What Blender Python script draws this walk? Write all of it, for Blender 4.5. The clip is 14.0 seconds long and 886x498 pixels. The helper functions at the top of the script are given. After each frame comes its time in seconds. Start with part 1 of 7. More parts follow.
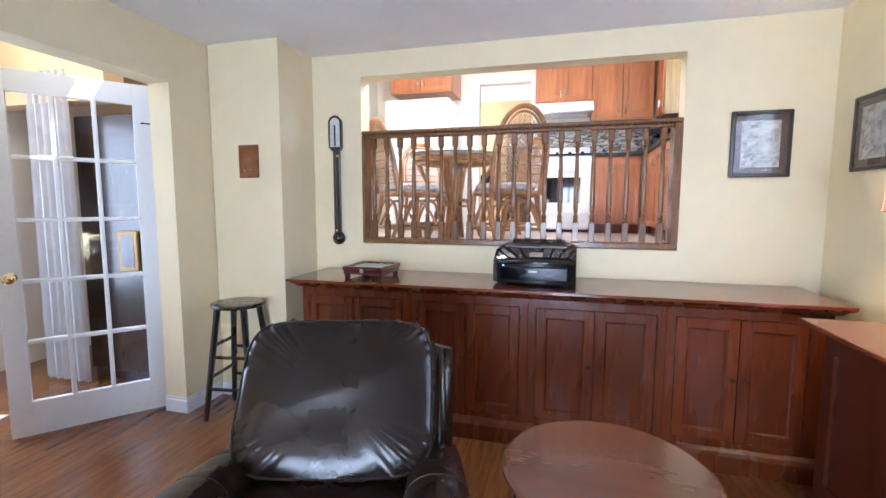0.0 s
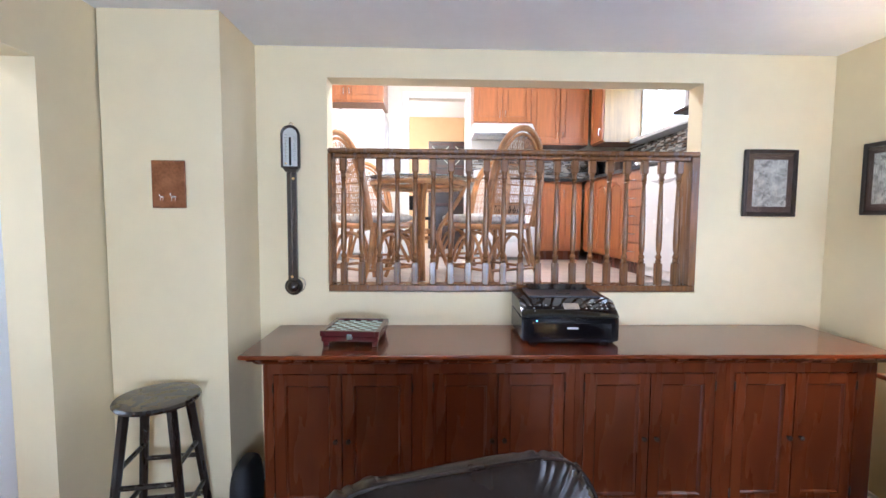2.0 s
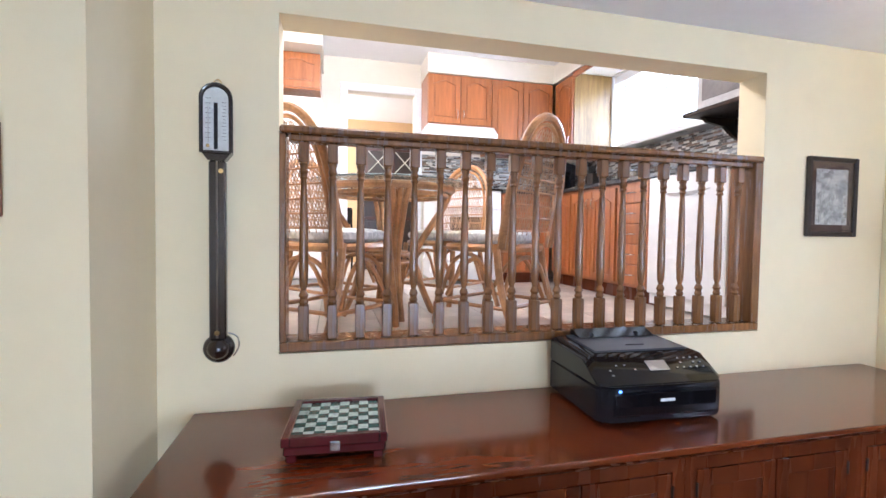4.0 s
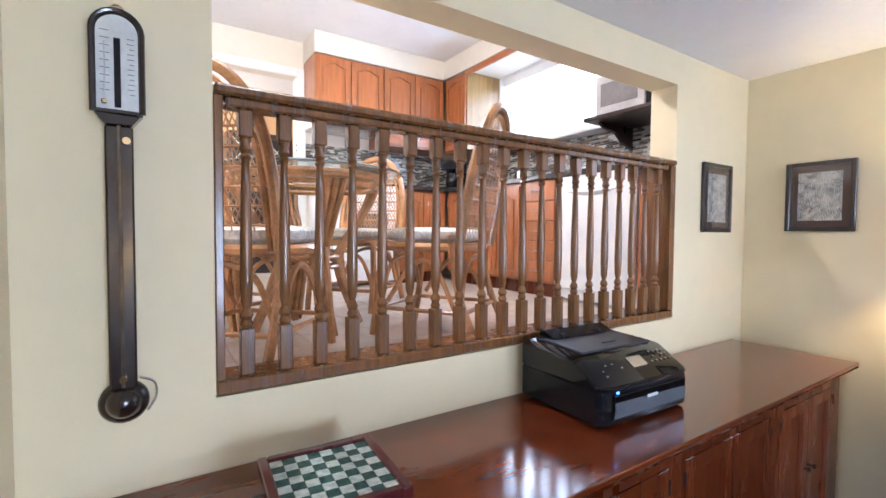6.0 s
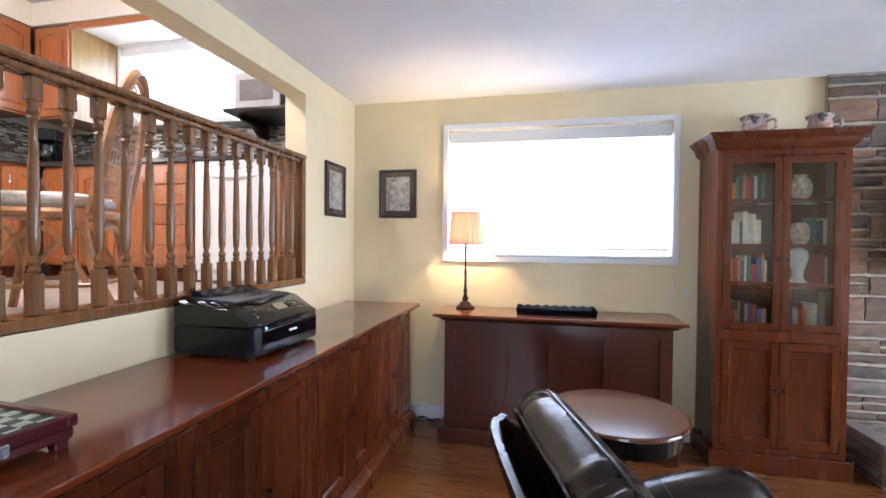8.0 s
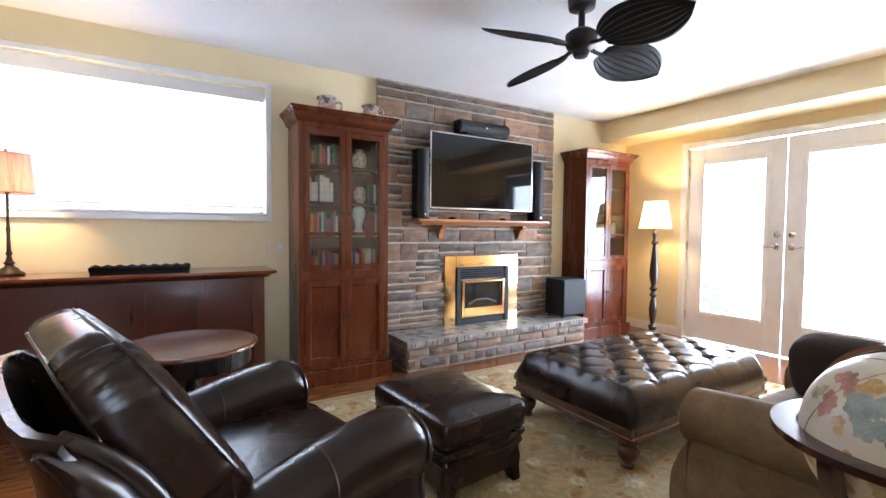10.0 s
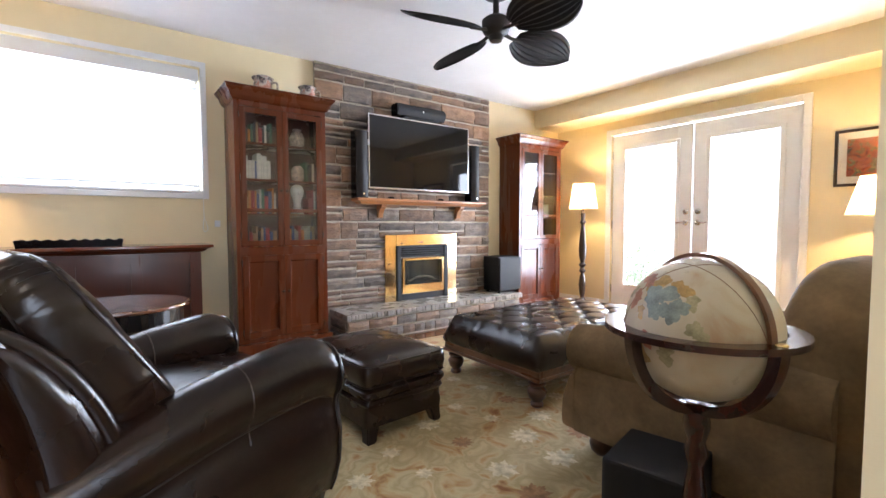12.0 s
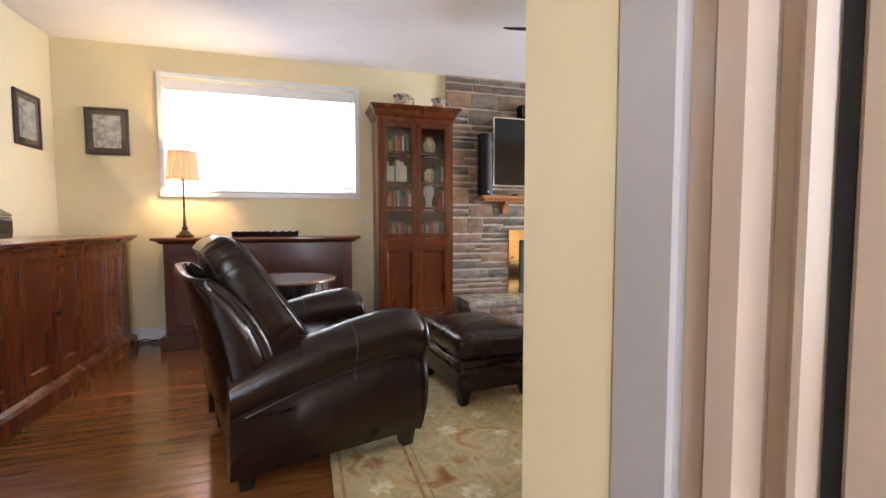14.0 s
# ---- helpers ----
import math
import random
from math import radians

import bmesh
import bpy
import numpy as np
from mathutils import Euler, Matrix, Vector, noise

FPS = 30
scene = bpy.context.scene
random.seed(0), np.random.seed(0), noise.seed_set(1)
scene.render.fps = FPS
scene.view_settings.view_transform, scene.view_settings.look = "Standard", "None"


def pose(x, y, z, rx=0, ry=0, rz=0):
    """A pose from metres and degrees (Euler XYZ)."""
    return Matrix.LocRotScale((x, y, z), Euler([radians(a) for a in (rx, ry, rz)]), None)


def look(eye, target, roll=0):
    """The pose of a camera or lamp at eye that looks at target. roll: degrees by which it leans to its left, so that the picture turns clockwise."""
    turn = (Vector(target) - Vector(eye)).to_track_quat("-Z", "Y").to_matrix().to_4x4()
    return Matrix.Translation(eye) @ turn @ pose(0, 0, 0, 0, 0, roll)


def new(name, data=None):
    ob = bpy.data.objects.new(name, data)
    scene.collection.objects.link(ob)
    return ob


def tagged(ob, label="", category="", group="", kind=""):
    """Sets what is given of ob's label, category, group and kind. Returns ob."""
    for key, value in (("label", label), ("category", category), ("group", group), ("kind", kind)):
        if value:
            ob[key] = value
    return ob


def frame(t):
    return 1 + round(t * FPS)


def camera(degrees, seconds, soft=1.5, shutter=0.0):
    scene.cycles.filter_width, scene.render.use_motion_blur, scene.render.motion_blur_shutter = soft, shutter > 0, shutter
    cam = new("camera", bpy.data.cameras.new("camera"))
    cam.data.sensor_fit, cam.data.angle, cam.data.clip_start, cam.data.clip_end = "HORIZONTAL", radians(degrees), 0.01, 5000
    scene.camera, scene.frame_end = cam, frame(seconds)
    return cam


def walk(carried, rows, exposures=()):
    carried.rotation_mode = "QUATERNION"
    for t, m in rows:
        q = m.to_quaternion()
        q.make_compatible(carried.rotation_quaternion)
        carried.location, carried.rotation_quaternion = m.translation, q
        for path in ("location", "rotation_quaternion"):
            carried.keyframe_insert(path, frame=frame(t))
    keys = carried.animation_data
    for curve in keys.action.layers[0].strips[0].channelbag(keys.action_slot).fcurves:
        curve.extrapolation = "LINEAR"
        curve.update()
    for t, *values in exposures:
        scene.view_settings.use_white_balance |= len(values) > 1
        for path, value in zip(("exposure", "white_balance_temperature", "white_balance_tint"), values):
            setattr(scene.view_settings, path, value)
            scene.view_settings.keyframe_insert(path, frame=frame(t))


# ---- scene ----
cam = camera(89.6, 14.0)
METRES, EYE, TILT, LEAN, TURN = 8.0, 1.5, 0.0, 0.0, 14.9
PATH = [
    (0, (0.122, -0.148, 1.354), (-0.394, 1.774, 1.156), 0.1),
    (0.5, (-0.062, 0.016, 1.402), (-0.475, 1.964, 1.226), 0.3),
    (1, (-0.3, 0.117, 1.445), (-0.553, 2.095, 1.297), 0.3),
    (1.5, (-0.56, 0.207, 1.466), (-0.64, 2.201, 1.334), 0.5),
    (2, (-0.724, 0.345, 1.497), (-0.662, 2.339, 1.355), 0.4),
    (2.5, (-0.831, 0.561, 1.526), (-0.653, 2.548, 1.394), 0.2),
    (3, (-0.927, 0.765, 1.527), (-0.646, 2.742, 1.409), 0.1),
    (3.2, (-0.953, 0.845, 1.497), (-0.646, 2.82, 1.408), 0.3),
    (5.3, (-1.313, 1.551, 1.525), (-0.482, 3.368, 1.447), 0.3),
    (5.5, (-1.324, 1.55, 1.514), (-0.442, 3.344, 1.443), 0.2),
    (6, (-1.416, 1.583, 1.501), (-0.325, 3.257, 1.428), 0.4),
    (6.5, (-1.519, 1.56, 1.484), (-0.2, 3.062, 1.417), 0.4),
    (7, (-1.607, 1.486, 1.473), (-0.043, 2.731, 1.405), 0.2),
    (7.5, (-1.684, 1.439, 1.446), (0.107, 2.327, 1.374), 0.3),
    (8, (-1.739, 1.406, 1.347), (0.214, 1.832, 1.312), 0.5),
    (8.5, (-1.8, 1.327, 1.282), (0.2, 1.295, 1.253), 0.2),
    (9, (-1.855, 1.276, 1.231), (0.086, 0.796, 1.183), 0.1),
    (9.2, (-1.883, 1.241, 1.215), (0.015, 0.613, 1.158), 0.3),
    (11.3, (-2.139, 1.099, 1.021), (-0.585, -0.155, 0.914), 0.0),
    (11.5, (-2.155, 1.097, 1.004), (-0.597, -0.153, 0.902), -0.1),
    (12, (-2.271, 1.112, 0.993), (-0.671, -0.083, 0.888), -0.1),
    (12.5, (-2.383, 1.112, 0.991), (-0.687, 0.057, 0.878), 0.0),
    (13, (-2.506, 1.095, 0.953), (-0.717, 0.207, 0.85), 0.0),
    (13.5, (-2.622, 1.03, 0.979), (-0.759, 0.312, 0.866), -0.2),
    (14, (-2.683, 0.983, 0.977), (-0.774, 0.397, 0.86), -0.1),
]
walk(cam, [(t, look(eye, target, roll)) for t, eye, target, roll in PATH], [(0, 1.08, 5450, 13), (7.0, 1.0, 5500, 13), (8.5, 1.0, 5850, 13), (11.5, 1.05, 6100, 14), (14.0, 1.03, 6750, 15)])

scene.view_settings.exposure = 1.0

# ---- world, sun, large lights ----
world = bpy.data.worlds.new("world")
scene.world = world
world.use_nodes = True
wn = world.node_tree
bg = wn.nodes["Background"]
sky = wn.nodes.new("ShaderNodeTexSky")
sky.sky_type = "NISHITA"
sky.sun_disc = False
sky.sun_elevation = radians(48)
sky.sun_rotation = radians(150)
wn.links.new(sky.outputs[0], bg.inputs[0])
bg.inputs[1].default_value = 0.15


def lamp(name, kind, matrix, energy, color=(1, 1, 1), sx=1.0, sy=1.0, radius=0.05):
    d = bpy.data.lights.new(name, kind)
    d.energy, d.color = energy, color
    if kind == "AREA":
        d.shape, d.size, d.size_y = "RECTANGLE", sx, sy
    elif kind == "SUN":
        d.angle = radians(0.5)
    else:
        d.shadow_soft_size = radius
    o = new(name, d)
    o.matrix_world = matrix
    return o


lamp("sun", "SUN", look((3, -8, 9), (0, 0, 0)), 3.0, (1.0, 0.95, 0.86))
DAY = (0.76, 0.86, 1.0)
lamp("window_light_east", "AREA", look((1.76, 1.31, 1.7), (0.0, 1.31, 1.5)), 27, DAY, 1.5, 0.9)
lamp("window_light_kitchen", "AREA", look((1.86, 4.35, 2.7), (0, 4.35, 2.5)), 90, DAY, 3.0, 1.2)
lamp("window_light_doors", "AREA", look((-0.135, -4.85, 1.2), (-0.135, 0, 1.15)), 900, DAY, 4.6, 3.2)
lamp("window_light_hall", "AREA", look((-4.15, 1.3, 1.3), (-2.3, 1.3, 1.0)), 27, DAY, 1.2, 1.6)
lamp("bulb_hall", "POINT", look((-3.3, 1.6, 2.60), (-3.3, 1.6, 0)), 10, (1.0, 0.88, 0.75), radius=0.06)
# added fill inside the back room to brighten the doorway; no window there
lamp("fill_light_back_room", "AREA", look((-2.3, 7.3, 2.3), (0, 7.3, 2.0)), 38, (1.0, 0.92, 0.84), 1.2, 1.2)
lamp("bulb_table_lamp", "POINT", look((1.43, 1.93, 1.43), (1.43, 1.93, 0)), 13, (1.0, 0.70, 0.32), radius=0.03)
lamp("bulb_floor_lamp", "POINT", look((0.93, -3.32, 1.36), (0.93, -3.32, 0)), 14, (1.0, 0.66, 0.28), radius=0.03)
lamp("bulb_side_lamp", "POINT", look((-1.60, -3.15, 1.2), (-1.6, -3.15, 0)), 18, (1.0, 0.66, 0.28), radius=0.03)

# ---- materials ----


def mat(name, color, rough=0.6, metal=0.0, vary=0.12, scale=6.0, bump=0.0, bscale=40.0, stretch=(1, 1, 1), dark=None,
        coat=0.0, emit=None, estr=0.0, trans=0.0, perobj=0.0, spec=0.5, rvary=0.08):
    m = bpy.data.materials.new(name)
    m.use_nodes = True
    n, l = m.node_tree.nodes, m.node_tree.links
    b = n["Principled BSDF"]
    tc = n.new("ShaderNodeTexCoord")
    mp = n.new("ShaderNodeMapping")
    mp.inputs["Scale"].default_value = stretch
    l.new(tc.outputs["Object"], mp.inputs[0])
    n1 = n.new("ShaderNodeTexNoise")
    n1.inputs["Scale"].default_value, n1.inputs["Detail"].default_value = scale, 5
    n2 = n.new("ShaderNodeTexNoise")
    n2.inputs["Scale"].default_value, n2.inputs["Detail"].default_value = scale * 7, 3
    l.new(mp.outputs[0], n1.inputs[0])
    l.new(mp.outputs[0], n2.inputs[0])
    add = n.new("ShaderNodeMath")
    add.operation = "MULTIPLY_ADD"
    add.inputs[1].default_value = 0.4
    l.new(n2.outputs[0], add.inputs[0])
    l.new(n1.outputs[0], add.inputs[2])
    ramp = n.new("ShaderNodeMapRange")
    ramp.inputs["From Min"].default_value, ramp.inputs["From Max"].default_value = 0.45, 0.95
    l.new(add.outputs[0], ramp.inputs[0])
    mix = n.new("ShaderNodeMix")
    mix.data_type = "RGBA"
    d = dark or tuple(c * (1 - vary * 2) for c in color)
    mix.inputs["A"].default_value = (*[min(1, c * (1 + vary)) for c in color], 1)
    mix.inputs["B"].default_value = (*d, 1)
    l.new(ramp.outputs[0], mix.inputs["Factor"])
    out = mix.outputs["Result"]
    if perobj:
        oi = n.new("ShaderNodeObjectInfo")
        mr = n.new("ShaderNodeMapRange")
        mr.inputs["To Min"].default_value, mr.inputs["To Max"].default_value = 1 - perobj, 1 + perobj
        l.new(oi.outputs["Random"], mr.inputs[0])
        hv = n.new("ShaderNodeHueSaturation")
        l.new(out, hv.inputs["Color"])
        l.new(mr.outputs[0], hv.inputs["Value"])
        out = hv.outputs[0]
    l.new(out, b.inputs["Base Color"])
    rr = n.new("ShaderNodeMapRange")
    rr.inputs["To Min"].default_value, rr.inputs["To Max"].default_value = max(0.02, rough - rvary), min(1, rough + rvary)
    l.new(n1.outputs[0], rr.inputs[0])
    l.new(rr.outputs[0], b.inputs["Roughness"])
    b.inputs["Metallic"].default_value = metal
    b.inputs["Coat Weight"].default_value = coat
    b.inputs["Coat Roughness"].default_value = 0.12
    b.inputs["Specular IOR Level"].default_value = spec
    b.inputs["Transmission Weight"].default_value = trans
    if emit:
        b.inputs["Emission Color"].default_value = (*emit, 1)
        b.inputs["Emission Strength"].default_value = estr
    if bump:
        n3 = n.new("ShaderNodeTexNoise")
        n3.inputs["Scale"].default_value, n3.inputs["Detail"].default_value = bscale, 4
        l.new(mp.outputs[0], n3.inputs[0])
        bp = n.new("ShaderNodeBump")
        bp.inputs["Strength"].default_value, bp.inputs["Distance"].default_value = bump, 0.01
        l.new(n3.outputs[0], bp.inputs["Height"])
        l.new(bp.outputs[0], b.inputs["Normal"])
    return m


def glassy(name, color=(1, 1, 1), rough=0.02, clear=0.85):
    """Thin pane: mostly see-through, with a mirror-like share."""
    m = bpy.data.materials.new(name)
    m.use_nodes = True
    n, l = m.node_tree.nodes, m.node_tree.links
    for x in list(n):
        n.remove(x)
    o, mx = n.new("ShaderNodeOutputMaterial"), n.new("ShaderNodeMixShader")
    t, g, f = n.new("ShaderNodeBsdfTransparent"), n.new("ShaderNodeBsdfGlossy"), n.new("ShaderNodeLayerWeight")
    t.inputs[0].default_value = (*color, 1)
    g.inputs["Roughness"].default_value = rough
    f.inputs[0].default_value = 0.5
    pw, ma = n.new("ShaderNodeMath"), n.new("ShaderNodeMath")
    pw.operation, pw.inputs[1].default_value = "POWER", 4.0
    ma.operation, ma.inputs[1].default_value, ma.inputs[2].default_value = "MULTIPLY_ADD", 0.7, 0.035
    l.new(f.outputs["Facing"], pw.inputs[0])
    l.new(pw.outputs[0], ma.inputs[0])
    l.new(ma.outputs[0], mx.inputs[0])
    l.new(t.outputs[0], mx.inputs[1])
    l.new(g.outputs[0], mx.inputs[2])
    l.new(mx.outputs[0], o.inputs[0])
    return m


def cloth_through(name, color, share=0.5, rough=0.9):
    """Lets a share of the light pass: lamp shades and blinds."""
    m = mat(name, color, rough, vary=0.04)
    n, l = m.node_tree.nodes, m.node_tree.links
    b, o = n["Principled BSDF"], n["Material Output"]
    t, mx = n.new("ShaderNodeBsdfTranslucent"), n.new("ShaderNodeMixShader")
    t.inputs[0].default_value = (*color, 1)
    mx.inputs[0].default_value = share
    l.new(b.outputs[0], mx.inputs[1])
    l.new(t.outputs[0], mx.inputs[2])
    l.new(mx.outputs[0], o.inputs[0])
    return m


def ink_print(name, paper, ink, scale=60.0):
    m = mat(name, paper, 0.7, vary=0.05)
    n, l = m.node_tree.nodes, m.node_tree.links
    b = n["Principled BSDF"]
    src = b.inputs["Base Color"].links[0].from_socket
    tc, a, r = n.new("ShaderNodeTexCoord"), n.new("ShaderNodeTexNoise"), n.new("ShaderNodeMapRange")
    w, k = n.new("ShaderNodeTexWave"), n.new("ShaderNodeMath")
    a.inputs["Scale"].default_value, a.inputs["Detail"].default_value, a.inputs["Roughness"].default_value = scale, 10, 0.78
    w.inputs["Scale"].default_value, w.inputs["Distortion"].default_value, w.inputs["Detail"].default_value = 45, 14, 4
    l.new(tc.outputs["Object"], a.inputs[0])
    l.new(tc.outputs["Object"], w.inputs[0])
    k.operation, k.inputs[1].default_value = "MULTIPLY_ADD", 0.18
    l.new(w.outputs["Fac"], k.inputs[0])
    l.new(a.outputs[0], k.inputs[2])
    r.inputs["From Min"].default_value, r.inputs["From Max"].default_value, r.inputs["To Max"].default_value = 0.52, 0.72, 0.9
    l.new(k.outputs[0], r.inputs[0])
    mm = n.new("ShaderNodeMix")
    mm.data_type = "RGBA"
    mm.inputs["B"].default_value = (*ink, 1)
    l.new(r.outputs[0], mm.inputs["Factor"])
    l.new(src, mm.inputs["A"])
    l.new(mm.outputs["Result"], b.inputs["Base Color"])
    return m


def patchwork(name, colors, scale, rough=0.8, bump=0.1, bscale=120, detail=3.0):
    """Soft patches of several colours: carpets, maps, paintings."""
    m = mat(name, colors[0], rough, vary=0.1, bump=bump, bscale=bscale)
    n, l = m.node_tree.nodes, m.node_tree.links
    b = n["Principled BSDF"]
    tc, a, r = n.new("ShaderNodeTexCoord"), n.new("ShaderNodeTexNoise"), n.new("ShaderNodeValToRGB")
    a.inputs["Scale"].default_value, a.inputs["Detail"].default_value, a.inputs["Distortion"].default_value = scale, detail, 0.8
    l.new(tc.outputs["Object"], a.inputs[0])
    k = len(colors)
    el = r.color_ramp.elements
    while len(el) < k:
        el.new(0.5)
    for i, c in enumerate(colors):
        el[i].position = 0.3 + 0.4 * i / (k - 1)
        el[i].color = (*c, 1)
    l.new(a.outputs[0], r.inputs[0])
    old = b.inputs["Base Color"].links[0].from_socket
    mm = n.new("ShaderNodeMix")
    mm.data_type, mm.blend_type = "RGBA", "MULTIPLY"
    mm.inputs["Factor"].default_value = 0.0
    l.new(r.outputs[0], mm.inputs["A"])
    l.new(old, mm.inputs["B"])
    l.new(mm.outputs["Result"], b.inputs["Base Color"])
    return m


PAINT = mat("wall_paint", (0.81, 0.695, 0.45), 0.62, vary=0.03, scale=1.5, bump=0.04, bscale=250)
PAINT_ORANGE = mat("orange_paint", (0.75, 0.50, 0.26), 0.6, vary=0.03, scale=2)
PAINT_CREAM = mat("cream_paint", (0.8, 0.75, 0.66), 0.6, vary=0.03, scale=2)
CEIL = mat("ceiling_paint", (0.88, 0.88, 0.88), 0.85, vary=0.02, scale=3, bump=0.05, bscale=180)
WHITE = mat("white_gloss_paint", (0.82, 0.83, 0.84), 0.3, vary=0.02, scale=8)
WHITE_APP = mat("white_enamel", (0.84, 0.83, 0.83), 0.25, vary=0.02)
CHERRY = mat("cherry_wood", (0.105, 0.022, 0.0055), 0.27, vary=0.09, scale=2.5, stretch=(4, 4, 0.5), bump=0.015, bscale=30, perobj=0.10, coat=0.12, spec=0.35)
CHERRY_TOP = mat("cherry_top", (0.14, 0.028, 0.007), 0.15, vary=0.14, scale=2.5, stretch=(0.7, 5, 5), coat=0.45, rvary=0.02)
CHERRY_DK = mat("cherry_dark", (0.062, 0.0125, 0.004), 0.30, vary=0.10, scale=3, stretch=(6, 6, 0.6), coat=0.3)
OAK = mat("oak_rail", (0.20, 0.088, 0.030), 0.26, vary=0.28, scale=5, stretch=(8, 8, 0.7), bump=0.05, bscale=60, coat=0.2)
KOAK = mat("kitchen_oak", (0.42, 0.145, 0.045), 0.33, perobj=0.10, vary=0.14, scale=5, stretch=(7, 7, 0.6), bump=0.03, bscale=50, coat=0.3)
KOAK_LT = mat("light_oak_side", (0.30, 0.18, 0.055), 0.4, vary=0.22, scale=5, stretch=(6, 6, 0.5), coat=0.2)
RATTAN = mat("rattan", (0.46, 0.22, 0.085), 0.35, vary=0.25, scale=12, bump=0.05, bscale=60, coat=0.3)
CANE = mat("cane_weave", (0.42, 0.25, 0.14), 0.5, vary=0.2, scale=30)
STOOLW = mat("espresso_wood", (0.011, 0.007, 0.005), 0.28, vary=0.3, scale=5, stretch=(6, 6, 0.7), coat=0.5)
LEATHER = mat("brown_leather", (0.014, 0.0062, 0.0035), 0.28, vary=0.25, scale=4, bump=0.16, bscale=22, coat=0.08, spec=0.4, rvary=0.06)
PIPING = mat("leather_seam", (0.05, 0.03, 0.022), 0.4, vary=0.2)
BEIGE = mat("beige_suede", (0.20, 0.13, 0.062), 0.9, vary=0.18, scale=9, bump=0.12, bscale=90)
BLACK = mat("black_plastic", (0.006, 0.006, 0.008), 0.2, vary=0.15, spec=0.35)
BLACK_MATTE = mat("black_matte", (0.012, 0.012, 0.014), 0.65, vary=0.15, bump=0.05, bscale=200)
GLOSSBLACK = mat("gloss_black", (0.004, 0.004, 0.005), 0.06, vary=0.05, rvary=0.02)
SCREEN = mat("screen", (0.004, 0.004, 0.005), 0.05, vary=0.05, rvary=0.02, spec=0.3)
SILVER = mat("silver", (0.62, 0.62, 0.64), 0.25, 1.0, vary=0.06)
BRASS = mat("brass", (0.88, 0.68, 0.38), 0.13, 1.0, vary=0.08, scale=3)
BRONZE = mat("dark_bronze", (0.035, 0.022, 0.014), 0.35, 0.6, vary=0.2)
COPPER = mat("copper_plate", (0.36, 0.17, 0.09), 0.32, 0.85, vary=0.25, scale=12)
STONE = mat("fieldstone", (0.235, 0.15, 0.10), 0.85, vary=0.3, scale=7, stretch=(1, 1, 2.4), bump=0.6, bscale=28, perobj=0.3, dark=(0.11, 0.085, 0.07))
STONE_GREY = mat("grey_fieldstone", (0.185, 0.148, 0.120), 0.85, vary=0.3, scale=8, stretch=(1, 1, 2.4), bump=0.6, bscale=28, perobj=0.3, dark=(0.085, 0.075, 0.07))
STONE_TAN = mat("tan_fieldstone", (0.31, 0.185, 0.11), 0.85, vary=0.3, scale=6, stretch=(1, 1, 2.4), bump=0.6, bscale=28, perobj=0.25, dark=(0.17, 0.11, 0.08))
STONES = (STONE, STONE, STONE_GREY, STONE_TAN, STONE, STONE_GREY)
MORTAR = mat("mortar", (0.50, 0.44, 0.36), 0.95, vary=0.15, scale=20, bump=0.4, bscale=80)
SLAB = mat("hearth_slab", (0.30, 0.28, 0.25), 0.28, vary=0.15, scale=9, bump=0.08, bscale=40)
ROCK = mat("rock_edge", (0.33, 0.30, 0.27), 0.85, vary=0.3, scale=14, bump=0.8, bscale=30)
FLOORW = mat("oak_floor_board", (0.215, 0.078, 0.023), 0.17, vary=0.22, scale=3.5, stretch=(9, 0.9, 9), bump=0.04, bscale=40, perobj=0.13, coat=0.3,
             dark=(0.10, 0.036, 0.011))
TILE = mat("floor_tile", (0.62, 0.54, 0.47), 0.35, vary=0.12, scale=5, perobj=0.06)
GROUT = mat("grout", (0.33, 0.29, 0.25), 0.9)
COUNTER = mat("dark_counter", (0.05, 0.045, 0.042), 0.2, vary=0.4, scale=60)
MOSAIC = mat("glass_mosaic", (0.33, 0.30, 0.26), 0.2, vary=0.1, scale=30)
GLASS = glassy("clear_glass")
GLASS_DK = glassy("dim_glass", (0.8, 0.82, 0.8))
BLIND = cloth_through("blind_slat", (0.82, 0.82, 0.85), 0.14)
SHADE_RED = cloth_through("red_shade", (0.64, 0.22, 0.18), 0.14)
SHADE_CREAM = cloth_through("cream_shade", (0.9, 0.80, 0.62), 0.5)
CUSHION = patchwork("seat_cushion", [(0.62, 0.60, 0.55), (0.7, 0.68, 0.63), (0.45, 0.43, 0.4), (0.66, 0.63, 0.58)], 22, 0.9)
RUGM = patchwork("rug_pile", [(0.22, 0.09, 0.025), (0.36, 0.22, 0.085), (0.44, 0.35, 0.19), (0.33, 0.26, 0.125), (0.46, 0.36, 0.20), (0.33, 0.18, 0.06)], 7.0, 0.95, 0.3, 260, 6)
RUG_MOTIF = mat("rug_motif", (0.60, 0.51, 0.33), 0.95, vary=0.25, scale=30, bump=0.3, bscale=260)
RUG_RUST = mat("rug_rust", (0.34, 0.19, 0.09), 0.95, vary=0.25, scale=30, bump=0.3, bscale=260)
MAPM = patchwork("globe_map", [(0.58, 0.40, 0.25), (0.64, 0.55, 0.40), (0.68, 0.61, 0.48), (0.69, 0.63, 0.51), (0.66, 0.60, 0.47), (0.58, 0.50, 0.34)], 7.0, 0.3, 0.02, 60, 9)
MAP_SEA = mat("globe_sea", (0.42, 0.46, 0.44), 0.35, vary=0.15, scale=20)
PRINT = ink_print("engraving", (0.66, 0.64, 0.57), (0.05, 0.045, 0.04), 26)
MAT_PAPER = mat("mat_board", (0.72, 0.70, 0.62), 0.8, vary=0.02)
